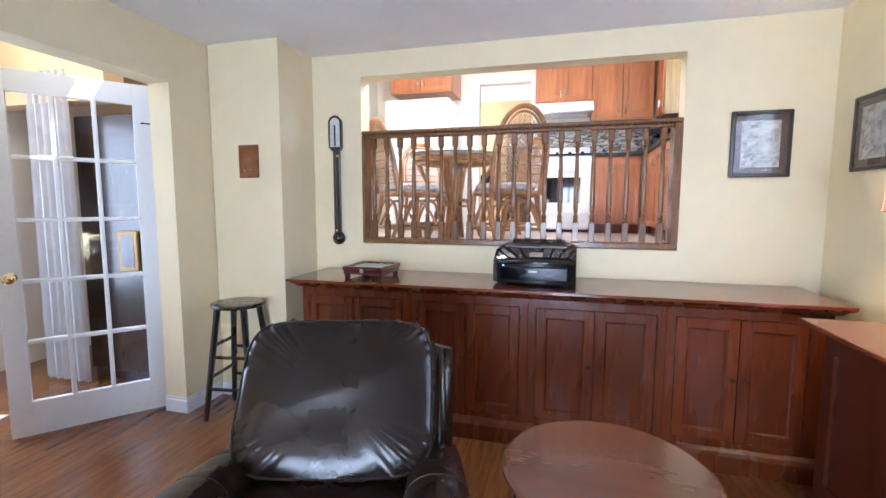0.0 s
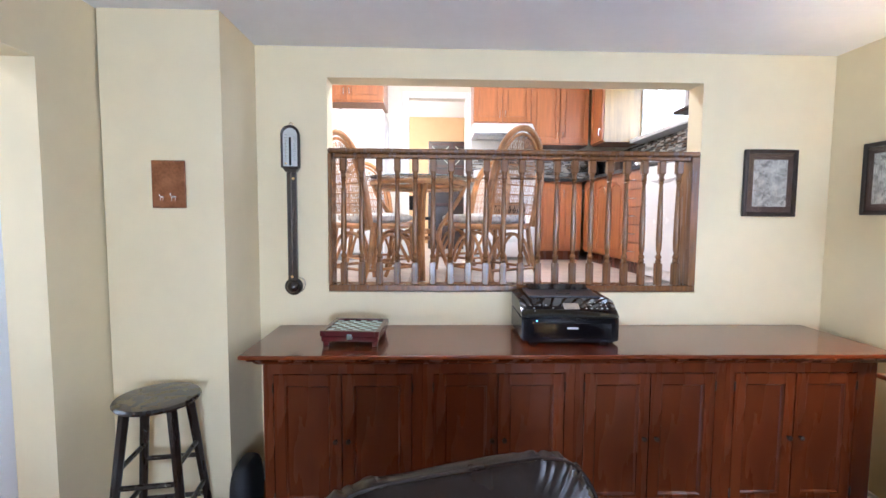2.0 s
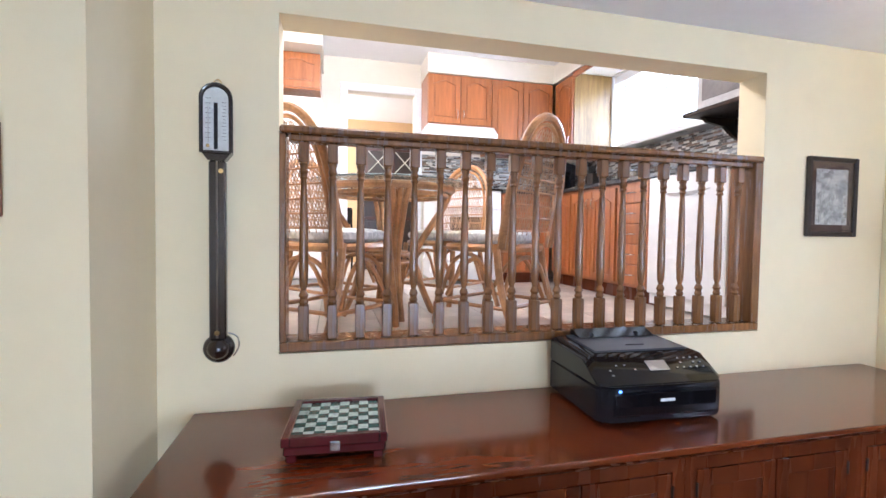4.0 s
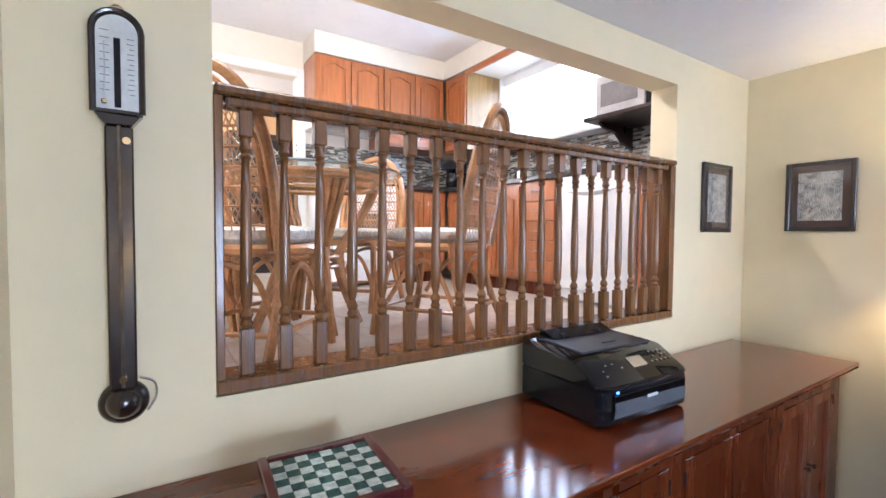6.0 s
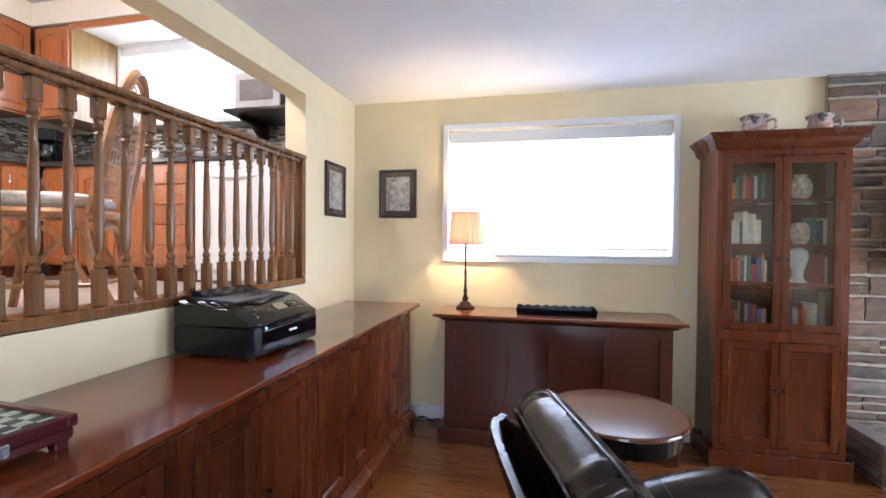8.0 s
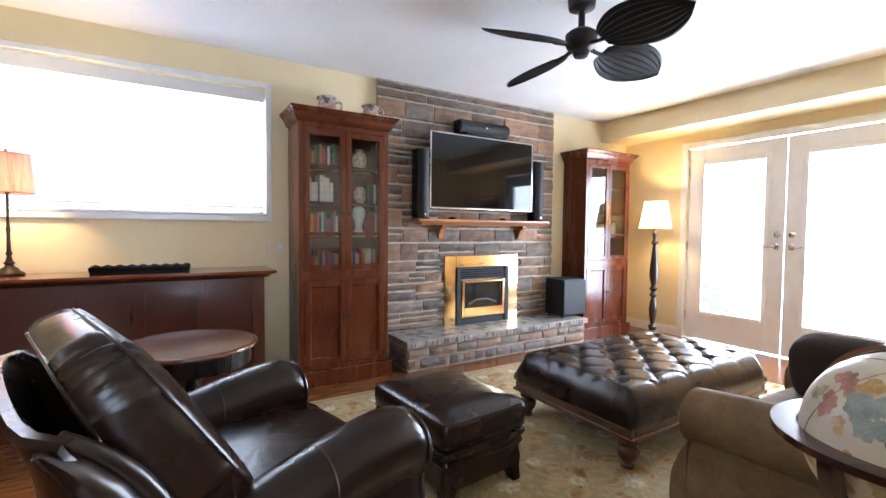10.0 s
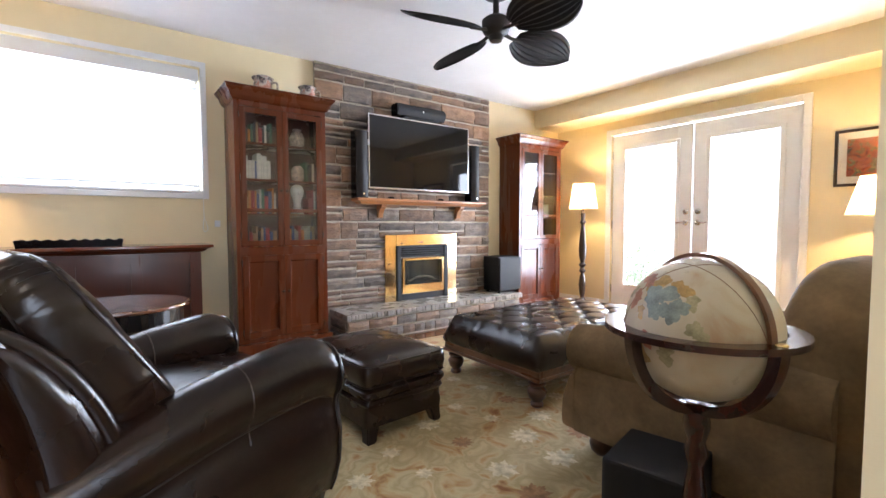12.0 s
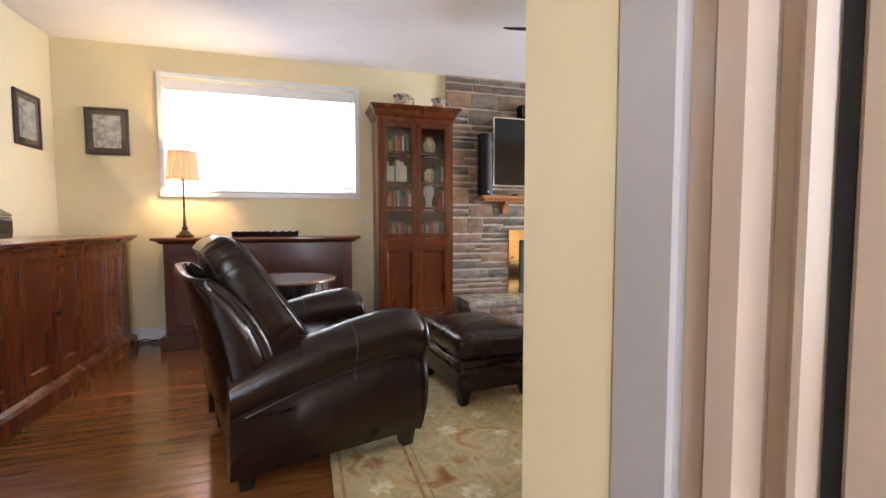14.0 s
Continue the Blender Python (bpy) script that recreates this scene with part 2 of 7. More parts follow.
AUTUMN = patchwork("autumn_painting", [(0.05, 0.06, 0.03), (0.25, 0.05, 0.02), (0.45, 0.12, 0.03), (0.12, 0.14, 0.06), (0.5, 0.33, 0.12)], 22, 0.6, 0, 60, 6)
GREEN_SQ = mat("green_square", (0.035, 0.09, 0.075), 0.2, vary=0.3, scale=60)
PALE_SQ = mat("pale_square", (0.50, 0.58, 0.52), 0.2, vary=0.2, scale=60)
PINKW = mat("warm_white_paint", (0.78, 0.66, 0.56), 0.25, vary=0.02, scale=6)
DARKWOOD = mat("dark_brown_wood", (0.035, 0.018, 0.012), 0.3, vary=0.25, scale=4, stretch=(6, 6, 0.7), coat=0.3)
CERAMIC = mat("ceramic", (0.62, 0.52, 0.42), 0.25, vary=0.35, scale=40)
LEAF = mat("leaf_green", (0.06, 0.11, 0.03), 0.6, vary=0.3, scale=20)
BOOKS = [mat("book_" + n, c, 0.6, vary=0.15, scale=30) for n, c in
         (("red", (0.3, 0.03, 0.025)), ("cream", (0.55, 0.5, 0.4)), ("blue", (0.05, 0.08, 0.18)), ("black", (0.02, 0.02, 0.02)), ("tan", (0.35, 0.2, 0.09)),
          ("green", (0.05, 0.12, 0.07)), ("orange", (0.5, 0.18, 0.03)))]
BLADE = mat("fan_blade", (0.009, 0.008, 0.008), 0.5, vary=0.25, scale=10)
LAWN = mat("lawn", (0.16, 0.22, 0.09), 0.9, vary=0.3, scale=4)
BACKSKY = mat("hazy_sky", (0.8, 0.85, 0.9), 0.9, vary=0.02, scale=0.3, emit=(0.93, 0.97, 1.0), estr=1.3)
PATIO = mat("patio", (0.62, 0.6, 0.56), 0.9, vary=0.15, scale=3)

# ---- mesh helpers ----


def part(name, bm, material, parent=None, label="", smooth=False, kind="", mats=None):
    me = bpy.data.meshes.new(name)
    bmesh.ops.recalc_face_normals(bm, faces=bm.faces)
    bm.to_mesh(me)
    bm.free()
    for m_ in (mats or [material]):
        me.materials.append(m_)
    if smooth:
        me.polygons.foreach_set("use_smooth", [True] * len(me.polygons))
        me.set_sharp_from_angle(angle=radians(40))
    o = new(name, me)
    if parent is not None:
        o.parent = parent
    return tagged(o, label, kind=kind)


def thing(name, x=0, y=0, z=0, rz=0, label="", category="", group=""):
    o = new(name)
    o.empty_display_size = 0.05
    o.matrix_world = pose(x, y, z, 0, 0, rz)
    return tagged(o, label, category, group)


def box(bm, x0, x1, y0, y1, z0, z1, bevel=0.0, seg=1, mi=0):
    vs = [bm.verts.new((x, y, z)) for x in (x0, x1) for y in (y0, y1) for z in (z0, z1)]
    fs = [bm.faces.new([vs[i] for i in q]) for q in ((0, 1, 3, 2), (4, 6, 7, 5), (0, 4, 5, 1), (2, 3, 7, 6), (0, 2, 6, 4), (1, 5, 7, 3))]
    for f in fs:
        f.material_index = mi
    if bevel:
        es = list({e for f in fs for e in f.edges})
        r = bmesh.ops.bevel(bm, geom=es, offset=bevel, segments=seg, profile=0.6, affect="EDGES")
        for f in r["faces"]:
            f.material_index = mi
    return vs


def nb(x0, x1, y0, y1, z0, z1, bevel=0.0, seg=1):
    bm = bmesh.new()
    box(bm, x0, x1, y0, y1, z0, z1, bevel, seg)
    return bm


def lathe(bm, prof, n=20, c=(0, 0, 0), caps=True):
    rings = []
    for r, z in prof:
        rings.append([bm.verts.new((c[0] + r * math.cos(2 * math.pi * i / n), c[1] + r * math.sin(2 * math.pi * i / n), c[2] + z)) for i in range(n)])
    for a, b in zip(rings, rings[1:]):
        for i in range(n):
            bm.faces.new((a[i], a[(i + 1) % n], b[(i + 1) % n], b[i]))
    if caps:
        bm.faces.new(rings[0][::-1])
        bm.faces.new(rings[-1])


def tube(bm, pts, r, n=8, closed=False):
    pts = [Vector(p) for p in pts]
    rings, up = [], None
    k = len(pts)
    rr = r if isinstance(r, (list, tuple)) else [r] * k
    for i, p in enumerate(pts):
        a = pts[(i - 1) % k] if (closed or i > 0) else p
        b = pts[(i + 1) % k] if (closed or i < k - 1) else p
        d = (b - a).normalized()
        if up is None:
            up = d.orthogonal().normalized()
        up = (up - d * up.dot(d)).normalized()
        s = d.cross(up)
        rings.append([bm.verts.new(p + (up * math.cos(2 * math.pi * j / n) + s * math.sin(2 * math.pi * j / n)) * rr[i]) for j in range(n)])
    m_ = k if closed else k - 1
    for i in range(m_):
        a, b = rings[i], rings[(i + 1) % k]
        for j in range(n):
            bm.faces.new((a[j], a[(j + 1) % n], b[(j + 1) % n], b[j]))
    if not closed:
        bm.faces.new(rings[0][::-1])
        bm.faces.new(rings[-1])


def curve(ctrl, n=6):
    """Smooth points through the control points."""
    P = [Vector(p) for p in ctrl]
    out = []
    for i in range(len(P) - 1):
        p0, p1, p2, p3 = P[max(i - 1, 0)], P[i], P[i + 1], P[min(i + 2, len(P) - 1)]
        for j in range(n):
            t = j / n
            out.append(0.5 * ((2 * p1) + (p2 - p0) * t + (2 * p0 - 5 * p1 + 4 * p2 - p3) * t * t + (3 * p1 - p0 - 3 * p2 + p3) * t ** 3))
    out.append(P[-1])
    return out


def soft(bm, c, h, e=0.3, nu=28, nv=16, turn=None, dent=None):
    """A soft rounded block: centre, half sizes, squareness (small is squarer)."""
    def p(v, k):
        return math.copysign(abs(v) ** k, v)
    grid = []
    for j in range(nv + 1):
        b = -math.pi / 2 + math.pi * j / nv
        row = []
        for i in range(nu):
            a = 2 * math.pi * i / nu
            v = Vector((h[0] * p(math.cos(b), e) * p(math.cos(a), e), h[1] * p(math.cos(b), e) * p(math.sin(a), e), h[2] * p(math.sin(b), e * 1.4)))
            if dent:
                v = dent(v)
            if turn:
                v = turn @ v
            row.append(v + Vector(c))
        grid.append(row)
    vs = [[bm.verts.new(v) for v in row] for row in grid[1:-1]]
    lo, hi = bm.verts.new(grid[0][0]), bm.verts.new(grid[-1][0])
    for a, b in zip(vs, vs[1:]):
        for i in range(nu):
            bm.faces.new((a[i], a[(i + 1) % nu], b[(i + 1) % nu], b[i]))
    for i in range(nu):
        bm.faces.new((lo, vs[0][(i + 1) % nu], vs[0][i]))
        bm.faces.new((hi, vs[-1][i], vs[-1][(i + 1) % nu]))


def prism(bm, poly, axis, a, b):
    """Extrude a polygon (list of pairs) along an axis from a to b. Pairs are the two other axes in x, y, z order."""
    def at(p, w):
        q = list(p)
        q.insert("xyz".index(axis), w)
        return q
    va, vb = [bm.verts.new(at(p, a)) for p in poly], [bm.verts.new(at(p, b)) for p in poly]
    n = len(poly)
    for i in range(n):
        bm.faces.new((va[i], va[(i + 1) % n], vb[(i + 1) % n], vb[i]))
    bm.faces.new(va[::-1])
    bm.faces.new(vb)


def struct(name, bm, material, label="", smooth=False):
    return part(name, bm, material, None, label, smooth, "structure")


def boxes(lst, bevel=0.0):
    bm = bmesh.new()
    for q in lst:
        box(bm, *q, bevel)
    return bm


# ---- the rooms ----
XE, YN, XW, YS, ZC = 1.55, 2.84, -2.21, -3.62, 2.41
KZ, KN, KE, KC = 1.04, 5.75, 1.52, 3.22      # kitchen floor, back wall, side wall, ceiling
OX0, OX1, OZ0, OZ1 = -1.285, 0.80, 1.08, 2.25  # the pass-through

# wall between the family room and the kitchen
struct("wall_north", boxes([(-2.4, OX0, YN, 2.98, 0, 3.3), (OX1, KE + 0.2, YN, 2.98, 0, 3.3), (OX0, OX1, YN, 2.98, 0, OZ0 - 0.005), (OX0, OX1, YN, 2.98, OZ1, 3.3)]), PAINT)
struct("wall_chase", nb(-2.2, -1.665, 2.43, YN - 0.002, 0, ZC), PAINT)
# east wall with window
WY0, WY1, WZ0, WZ1 = 0.535, 2.085, 1.237, 2.175
struct("wall_east", boxes([(XE, XE + 0.2, YS, WY0, 0, 2.6), (XE, XE + 0.2, WY1, YN - 0.002, 0, 2.6), (XE, XE + 0.2, WY0, WY1, 0, WZ0), (XE, XE + 0.2, WY0, WY1, WZ1, 2.6)]), PAINT)
# south wall with the garden doors
DX0, DX1, DZ = -1.035, 0.765, 2.035
struct("wall_south", boxes([(-2.4, DX0, YS, YS - 0.2, 0, 2.6), (DX1, XE + 0.2, YS, YS - 0.2, 0, 2.6), (DX0, DX1, YS, YS - 0.2, DZ, 2.6)]), PAINT)
struct("beam", nb(-2.2, XE - 0.002, YS + 0.002, -3.17, 2.19, ZC - 0.002), PAINT)
# west wall with its opening to the hall
JY0, JY1, JZ = 0.738, 2.115, 2.09
struct("wall_west", boxes([(XW - 0.16, XW, YS + 0.002, JY0, 0, 2.6), (XW - 0.16, XW, JY1, YN - 0.002, 0, 2.6), (XW - 0.16, XW, JY0, JY1, JZ, 2.6)]), PAINT)
struct("ceiling", nb(XW - 0.1, XE + 0.1, YS - 0.1, YN - 0.002, ZC, ZC + 0.1), CEIL)
struct("floor", nb(-4.4, XE + 0.2, YS - 0.1, 3.3, -0.12, -0.012), DARKWOOD)

# hall behind the opening
struct("wall_hall_west", boxes([(-4.4, -4.25, -1.0, 0.75, 0, 2.8), (-4.4, -4.25, 1.9, 3.3, 0, 2.8), (-4.4, -4.25, 0.75, 1.9, 2.05, 2.8), (-4.4, -4.25, 0.75, 1.9, 0, 0.15)]), PAINT_CREAM)
struct("wall_hall_north", nb(-4.4, XW - 0.162, 3.2, 3.34, 0, 2.8), PAINT_ORANGE)
struct("wall_hall_south", nb(-4.25, XW - 0.162, -1.0, -0.9, 0, 2.8), PAINT_CREAM)
struct("ceiling_hall", nb(-4.4, XW - 0.162, -1.0, 3.34, 2.8, 2.9), CEIL)
struct("wall_hall_bulkhead", nb(-4.25, -2.95, 2.3, 2.45, 2.08, 2.8), PAINT_ORANGE)

# kitchen shell
struct("kitchen_floor", nb(-2.4, KE + 0.2, 2.982, 8.4, KZ - 0.15, KZ - 0.008), GROUT)
NDX0, NDX1, NDZ = -0.97, -0.30, 2.90
struct("kitchen_wall_north", boxes([(-2.4, NDX0, KN, KN + 0.12, KZ, 3.4), (NDX1, KE + 0.2, KN, KN + 0.12, KZ, 3.4), (NDX0, NDX1, KN, KN + 0.12, NDZ, 3.4)]), PAINT_CREAM)
KWY0, KWY1, KWZ0, KWZ1 = 3.35, 5.02, 2.36, 3.02
struct("kitchen_wall_east", boxes([(KE, KE + 0.2, 2.982, KWY0, KZ, 3.4), (KE, KE + 0.2, KWY1, 8.4, KZ, 3.4), (KE, KE + 0.2, KWY0, KWY1, KZ, KWZ0), (KE, KE + 0.2, KWY0, KWY1, KWZ1, 3.4)]), PAINT_CREAM)
struct("kitchen_wall_west", nb(-2.5, -2.4, 2.982, 8.4, KZ, 3.4), PAINT_CREAM)
struct("kitchen_ceiling", nb(-2.4, KE + 0.1, 2.982, 8.4, KC, KC + 0.1), CEIL)
struct("kitchen_soffit", boxes([(-0.24, 1.07, 5.40, KN - 0.002, 3.035, KC - 0.002), (1.07, KE - 0.002, 2.985, KN - 0.002, 3.035, KC - 0.002), (-2.39, -1.2, 5.05, KN - 0.002, 3.035, KC - 0.002)]), PAINT_CREAM)
struct("back_room_wall", nb(-2.4, KE, 8.2, 8.4, KZ, 3.4), PAINT_ORANGE)
struct("backdrop_ground", nb(-60, 60, -60, 60, -0.6, -0.5), LAWN)

# trim
def trim_frame(name, ax, plane, depth, a0, a1, z0, z1, w, material, bottom=True, out=1):
    """Flat casing round an opening. ax is the axis across; depth sticks out of the plane."""
    p0, p1 = sorted((plane, plane + depth * out))
    qs = [(a0 - w, a0, z0 - (w if bottom else 0), z1 + w), (a1, a1 + w, z0 - (w if bottom else 0), z1 + w), (a0, a1, z1, z1 + w)]
    if bottom:
        qs.append((a0, a1, z0 - w, z0))
    bm = bmesh.new()
    for u0, u1, v0, v1 in qs:
        if ax == "y":
            box(bm, p0, p1, u0, u1, v0, v1, 0.004)
        else:
            box(bm, u0, u1, p0, p1, v0, v1, 0.004)
    return struct(name, bm, material)


trim_frame("window_casing_east", "y", XE - 0.001, 0.018, WY0, WY1, WZ0, WZ1, 0.04, WHITE, out=-1)
trim_frame("door_casing_south", "x", YS + 0.001, 0.02, DX0, DX1, 0, DZ, 0.06, WHITE, bottom=False)
trim_frame("door_casing_kitchen", "x", KN - 0.001, 0.02, NDX0, NDX1, KZ, NDZ, 0.075, WHITE, bottom=False, out=-1)
trim_frame("window_casing_kitchen", "y", KE - 0.001, 0.02, KWY0, KWY1, KWZ0, KWZ1, 0.07, WHITE, out=-1)


def skirting(name, x0, x1, y0, y1):
    bm = bmesh.new()
    box(bm, x0, x1, y0, y1, 0, 0.085, 0.004)
    if x1 - x0 > y1 - y0:
        ym = (y0 + y1) / 2
        box(bm, x0, x1, y0 if ym < 0 else ym, ym if ym < 0 else y1, 0.085, 0.105, 0.003)
    else:
        xm = (x0 + x1) / 2
        box(bm, x0 if xm < 0 else xm, xm if xm < 0 else x1, y0, y1, 0.085, 0.105, 0.003)
    return struct(name, bm, WHITE)


skirting("baseboard", XE - 0.014, XE - 0.001, 2.1, YN - 0.004)
skirting("baseboard", XE - 0.014, XE - 0.001, 0.31, 0.60)
skirting("baseboard", XW + 0.001, XW + 0.014, JY1 - 0.012, 2.428)
skirting("baseboard", XW + 0.015, -1.665, 2.416, 2.429)
skirting("baseboard", XW - 0.161, XW + 0.013, JY1 - 0.014, JY1 - 0.001)
skirting("baseboard", -1.664, -1.651, 2.43, YN - 0.004)
skirting("baseboard", -2.2, DX0 - 0.062, YS + 0.001, YS + 0.015)
skirting("baseboard", DX1 + 0.062, XE - 0.015, YS + 0.001, YS + 0.015)
skirting("baseboard", XW + 0.001, XW + 0.014, YS + 0.02, JY0 - 0.001)

# ---- windows and doors ----


def slat_blind(name, ax, plane, a0, a1, z0, z1, pitch, tilt, label):
    t = thing(name, label=label, category="window blind")
    mid = (a0 + a1) / 2
    n = int((z1 - z0) / pitch)
    bm0 = bmesh.new()
    w = 0.024
    c, s = w * math.cos(radians(tilt)), w * math.sin(radians(tilt))
    L = (a1 - a0) / 2
    if ax == "y":
        vs = [bm0.verts.new(v) for v in ((-c, -L, -s), (c, -L, s), (c, L, s), (-c, L, -s))]
    else:
        vs = [bm0.verts.new(v) for v in ((-L, -c, -s), (-L, c, s), (L, c, s), (L, -c, -s))]
    f = bm0.faces.new(vs)
    bmesh.ops.solidify(bm0, geom=[f], thickness=0.003)
    first = part("slat", bm0, BLIND, t)
    for i in range(n):
        o = first if i == 0 else first.copy()
        if i:
            scene.collection.objects.link(o)
        o.location = (plane, mid, z0 + pitch * (i + 0.5)) if ax == "y" else (mid, plane, z0 + pitch * (i + 0.5))
    if ax == "y":
        part("valance", nb(plane - 0.052, plane - 0.038, a0 - 0.005, a1 + 0.005, z1 - 0.012, z1 + 0.075, 0.003), WHITE, t)
        part("headrail", nb(plane - 0.03, plane + 0.03, a0, a1, z1 + 0.003, z1 + 0.05, 0.004), WHITE, t)
        part("bottom_rail", nb(plane - 0.025, plane + 0.025, a0, a1, z0 - 0.02, z0 - 0.004, 0.004), WHITE, t)
    return t


w1 = thing("window_1", label="wide window with a white frame behind closed blinds", category="window")
part("window_frame", boxes([(1.68, 1.72, WY0, WY1, WZ0, WZ0 + 0.05), (1.68, 1.72, WY0, WY1, WZ1 - 0.05, WZ1), (1.68, 1.72, WY0, WY0 + 0.05, WZ0 + 0.05, WZ1 - 0.05), (1.68, 1.72, WY1 - 0.05, WY1, WZ0 + 0.05, WZ1 - 0.05), (1.68, 1.72, 1.29, 1.33, WZ0 + 0.05, WZ1 - 0.05)], 0.003), WHITE, w1)
p = part("pane", nb(1.698, 1.702, WY0 + 0.05, WY1 - 0.05, WZ0 + 0.05, WZ1 - 0.05), GLASS, w1)
p.visible_shadow = False
part("window_sill", nb(XE - 0.02, 1.68, WY0 + 0.001, WY1 - 0.001, WZ0 + 0.001, WZ0 + 0.02, 0.004), WHITE, w1)
slat_blind("window_blind", "y", 1.615, WY0 + 0.012, WY1 - 0.012, WZ0 + 0.075, WZ1 - 0.085, 0.0395, 55, "closed white horizontal slat blind glowing with daylight")
cord = thing("blind_cord", 1.53, 0.53, 1.0, label="thin white looped blind cord", category="cord")
bm = bmesh.new()
tube(bm, curve([(0, 0, 0.9), (0, 0, 0.5), (0, 0.005, 0.1), (0, -0.01, 0.02), (0, -0.02, -0.03), (0, 0.0, -0.05), (0, 0.012, -0.02), (0, 0.004, 0.06)]), 0.0025, 6)
part("cord_loop", bm, WHITE, cord)

w2 = thing("window_2", label="white kitchen window above the counter", category="window")
y0, y1, z0, z1 = KWY0, KWY1, KWZ0, KWZ1
ym = 4.45
part("window_frame", boxes([(1.62, 1.66, y0, y1, z0, z0 + 0.05), (1.62, 1.66, y0, y1, z1 - 0.05, z1), (1.62, 1.66, y0, y0 + 0.05, z0 + 0.05, z1 - 0.05), (1.62, 1.66, y1 - 0.05, y1, z0 + 0.05, z1 - 0.05), (1.62, 1.66, ym - 0.03, ym + 0.03, z0 + 0.05, z1 - 0.05)], 0.003), WHITE, w2)
p = part("pane", nb(1.638, 1.642, y0 + 0.05, y1 - 0.05, z0 + 0.05, z1 - 0.05), GLASS, w2)
p.visible_shadow = False
part("window_sill", nb(KE - 0.14, 1.62, KWY0 - 0.1, KWY1 + 0.03, KWZ0 - 0.075, KWZ0 - 0.035, 0.006), WHITE, w2)
slat_blind("window_blind", "y", 1.575, KWY0 + 0.01, KWY1 - 0.01, 2.74, KWZ1 - 0.06, 0.035, 35, "half-raised white slat blind in the kitchen window")

# garden doors
LEAFW = (DX1 - DX0) / 2


def garden_door(name, x0, x1, handle_x, label):
    t = thing(name, x0, YS - 0.05, 0, label=label, category="door")
    w = x1 - x0
    s, zb, zt, Z = 0.155, 0.30, 1.86, DZ - 0.01
    gx0, gx1 = s, w - s
    bm = bmesh.new()
    for q in ((0.004, gx0, 0.012, Z), (gx1, w - 0.004, 0.012, Z), (gx0, gx1, 0.012, zb), (gx0, gx1, zt, Z)):
        box(bm, q[0], q[1], -0.02, 0.02, q[2], q[3], 0.002)
    part("leaf_frame", bm, WHITE, t)
    bm = bmesh.new()
    for q in ((gx0 - 0.03, gx0 + 0.012, zb - 0.03, zt + 0.03), (gx1 - 0.012, gx1 + 0.03, zb - 0.03, zt + 0.03), (gx0 + 0.012, gx1 - 0.012, zb - 0.03, zb + 0.012), (gx0 + 0.012, gx1 - 0.012, zt - 0.012, zt + 0.03)):
        box(bm, q[0], q[1], 0.021, 0.032, q[2], q[3], 0.004)
    part("glazing_bead", bm, WHITE, t)
    p_ = part("pane", nb(gx0, gx1, -0.003, 0.003, zb, zt), GLASS, t)
    p_.visible_shadow = False
    for z_, nm in ((1.02, "door_handle"), (1.13, "deadbolt")):
        bm = bmesh.new()
        lathe(bm, [(0.03, 0), (0.03, 0.006), (0.022, 0.012), (0.012, 0.014), (0.012, 0.04)], 18)
        bmesh.ops.rotate(bm, verts=bm.verts, cent=(0, 0, 0), matrix=Matrix.Rotation(radians(-90), 3, "X"))
        if nm == "door_handle":
            d = 1 if handle_x > w / 2 else -1
            tube(bm, curve([(0, 0.04, 0), (-0.03 * d, 0.05, 0.004), (-0.07 * d, 0.048, -0.004), (-0.10 * d, 0.045, 0.004)]), [0.011] * 6 + [0.009] * 7 + [0.006] * 6, 8)
        bmesh.ops.translate(bm, verts=bm.verts, vec=(handle_x, 0.021, z_))
        part(nm, bm, SILVER, t, "polished silver lever" if nm == "door_handle" else "silver deadbolt rose", True)
    for z_ in (0.25, 1.0, 1.8):
        hx = 0.004 if handle_x > w / 2 else w - 0.004
        bm = bmesh.new()
        lathe(bm, [(0.007, -0.045), (0.007, 0.045)], 10, (hx, 0.028, z_))
        part("hinge", bm, SILVER, t)
    return t


garden_door("door_1", DX0, DX0 + LEAFW, LEAFW - 0.06, "closed white garden door with one tall clear glass pane")
garden_door("door_2", DX0 + LEAFW, DX1, 0.06, "closed white garden door with one tall clear glass pane")
struct("backdrop_sky", nb(7.0, 7.1, 0, 24, -0.4, 12), BACKSKY)
struct("patio", nb(-30, 30, -58, YS - 0.205, -0.4, -0.03), PATIO)
bush = thing("garden_bush", 0.76, -4.2, -0.03, label="leafy green shrub on the patio edge", category="shrub")
bm = bmesh.new()
rnd = random.Random(4)
for i in range(420):
    c = Vector((rnd.gauss(0, 0.13), rnd.gauss(0, 0.13), abs(rnd.gauss(0.35, 0.22))))
    d, u = Vector((rnd.uniform(-1, 1), rnd.uniform(-1, 1), rnd.uniform(-0.5, 1))).normalized() * 0.035, Vector((rnd.uniform(-1, 1), rnd.uniform(-1, 1), rnd.uniform(-1, 1))).normalized() * 0.014
    bm.faces.new([bm.verts.new(c + v) for v in (-d, u, d, -u)])
part("foliage", bm, LEAF, bush, kind="stuff")
bm = bmesh.new()
for i in range(7):
    a = i * 0.9
    tube(bm, [(0, 0, 0), (0.06 * math.cos(a), 0.06 * math.sin(a), 0.25), (0.14 * math.cos(a), 0.14 * math.sin(a), 0.55)], [0.01, 0.007, 0.003], 6)
part("stems", bm, DARKWOOD, bush)

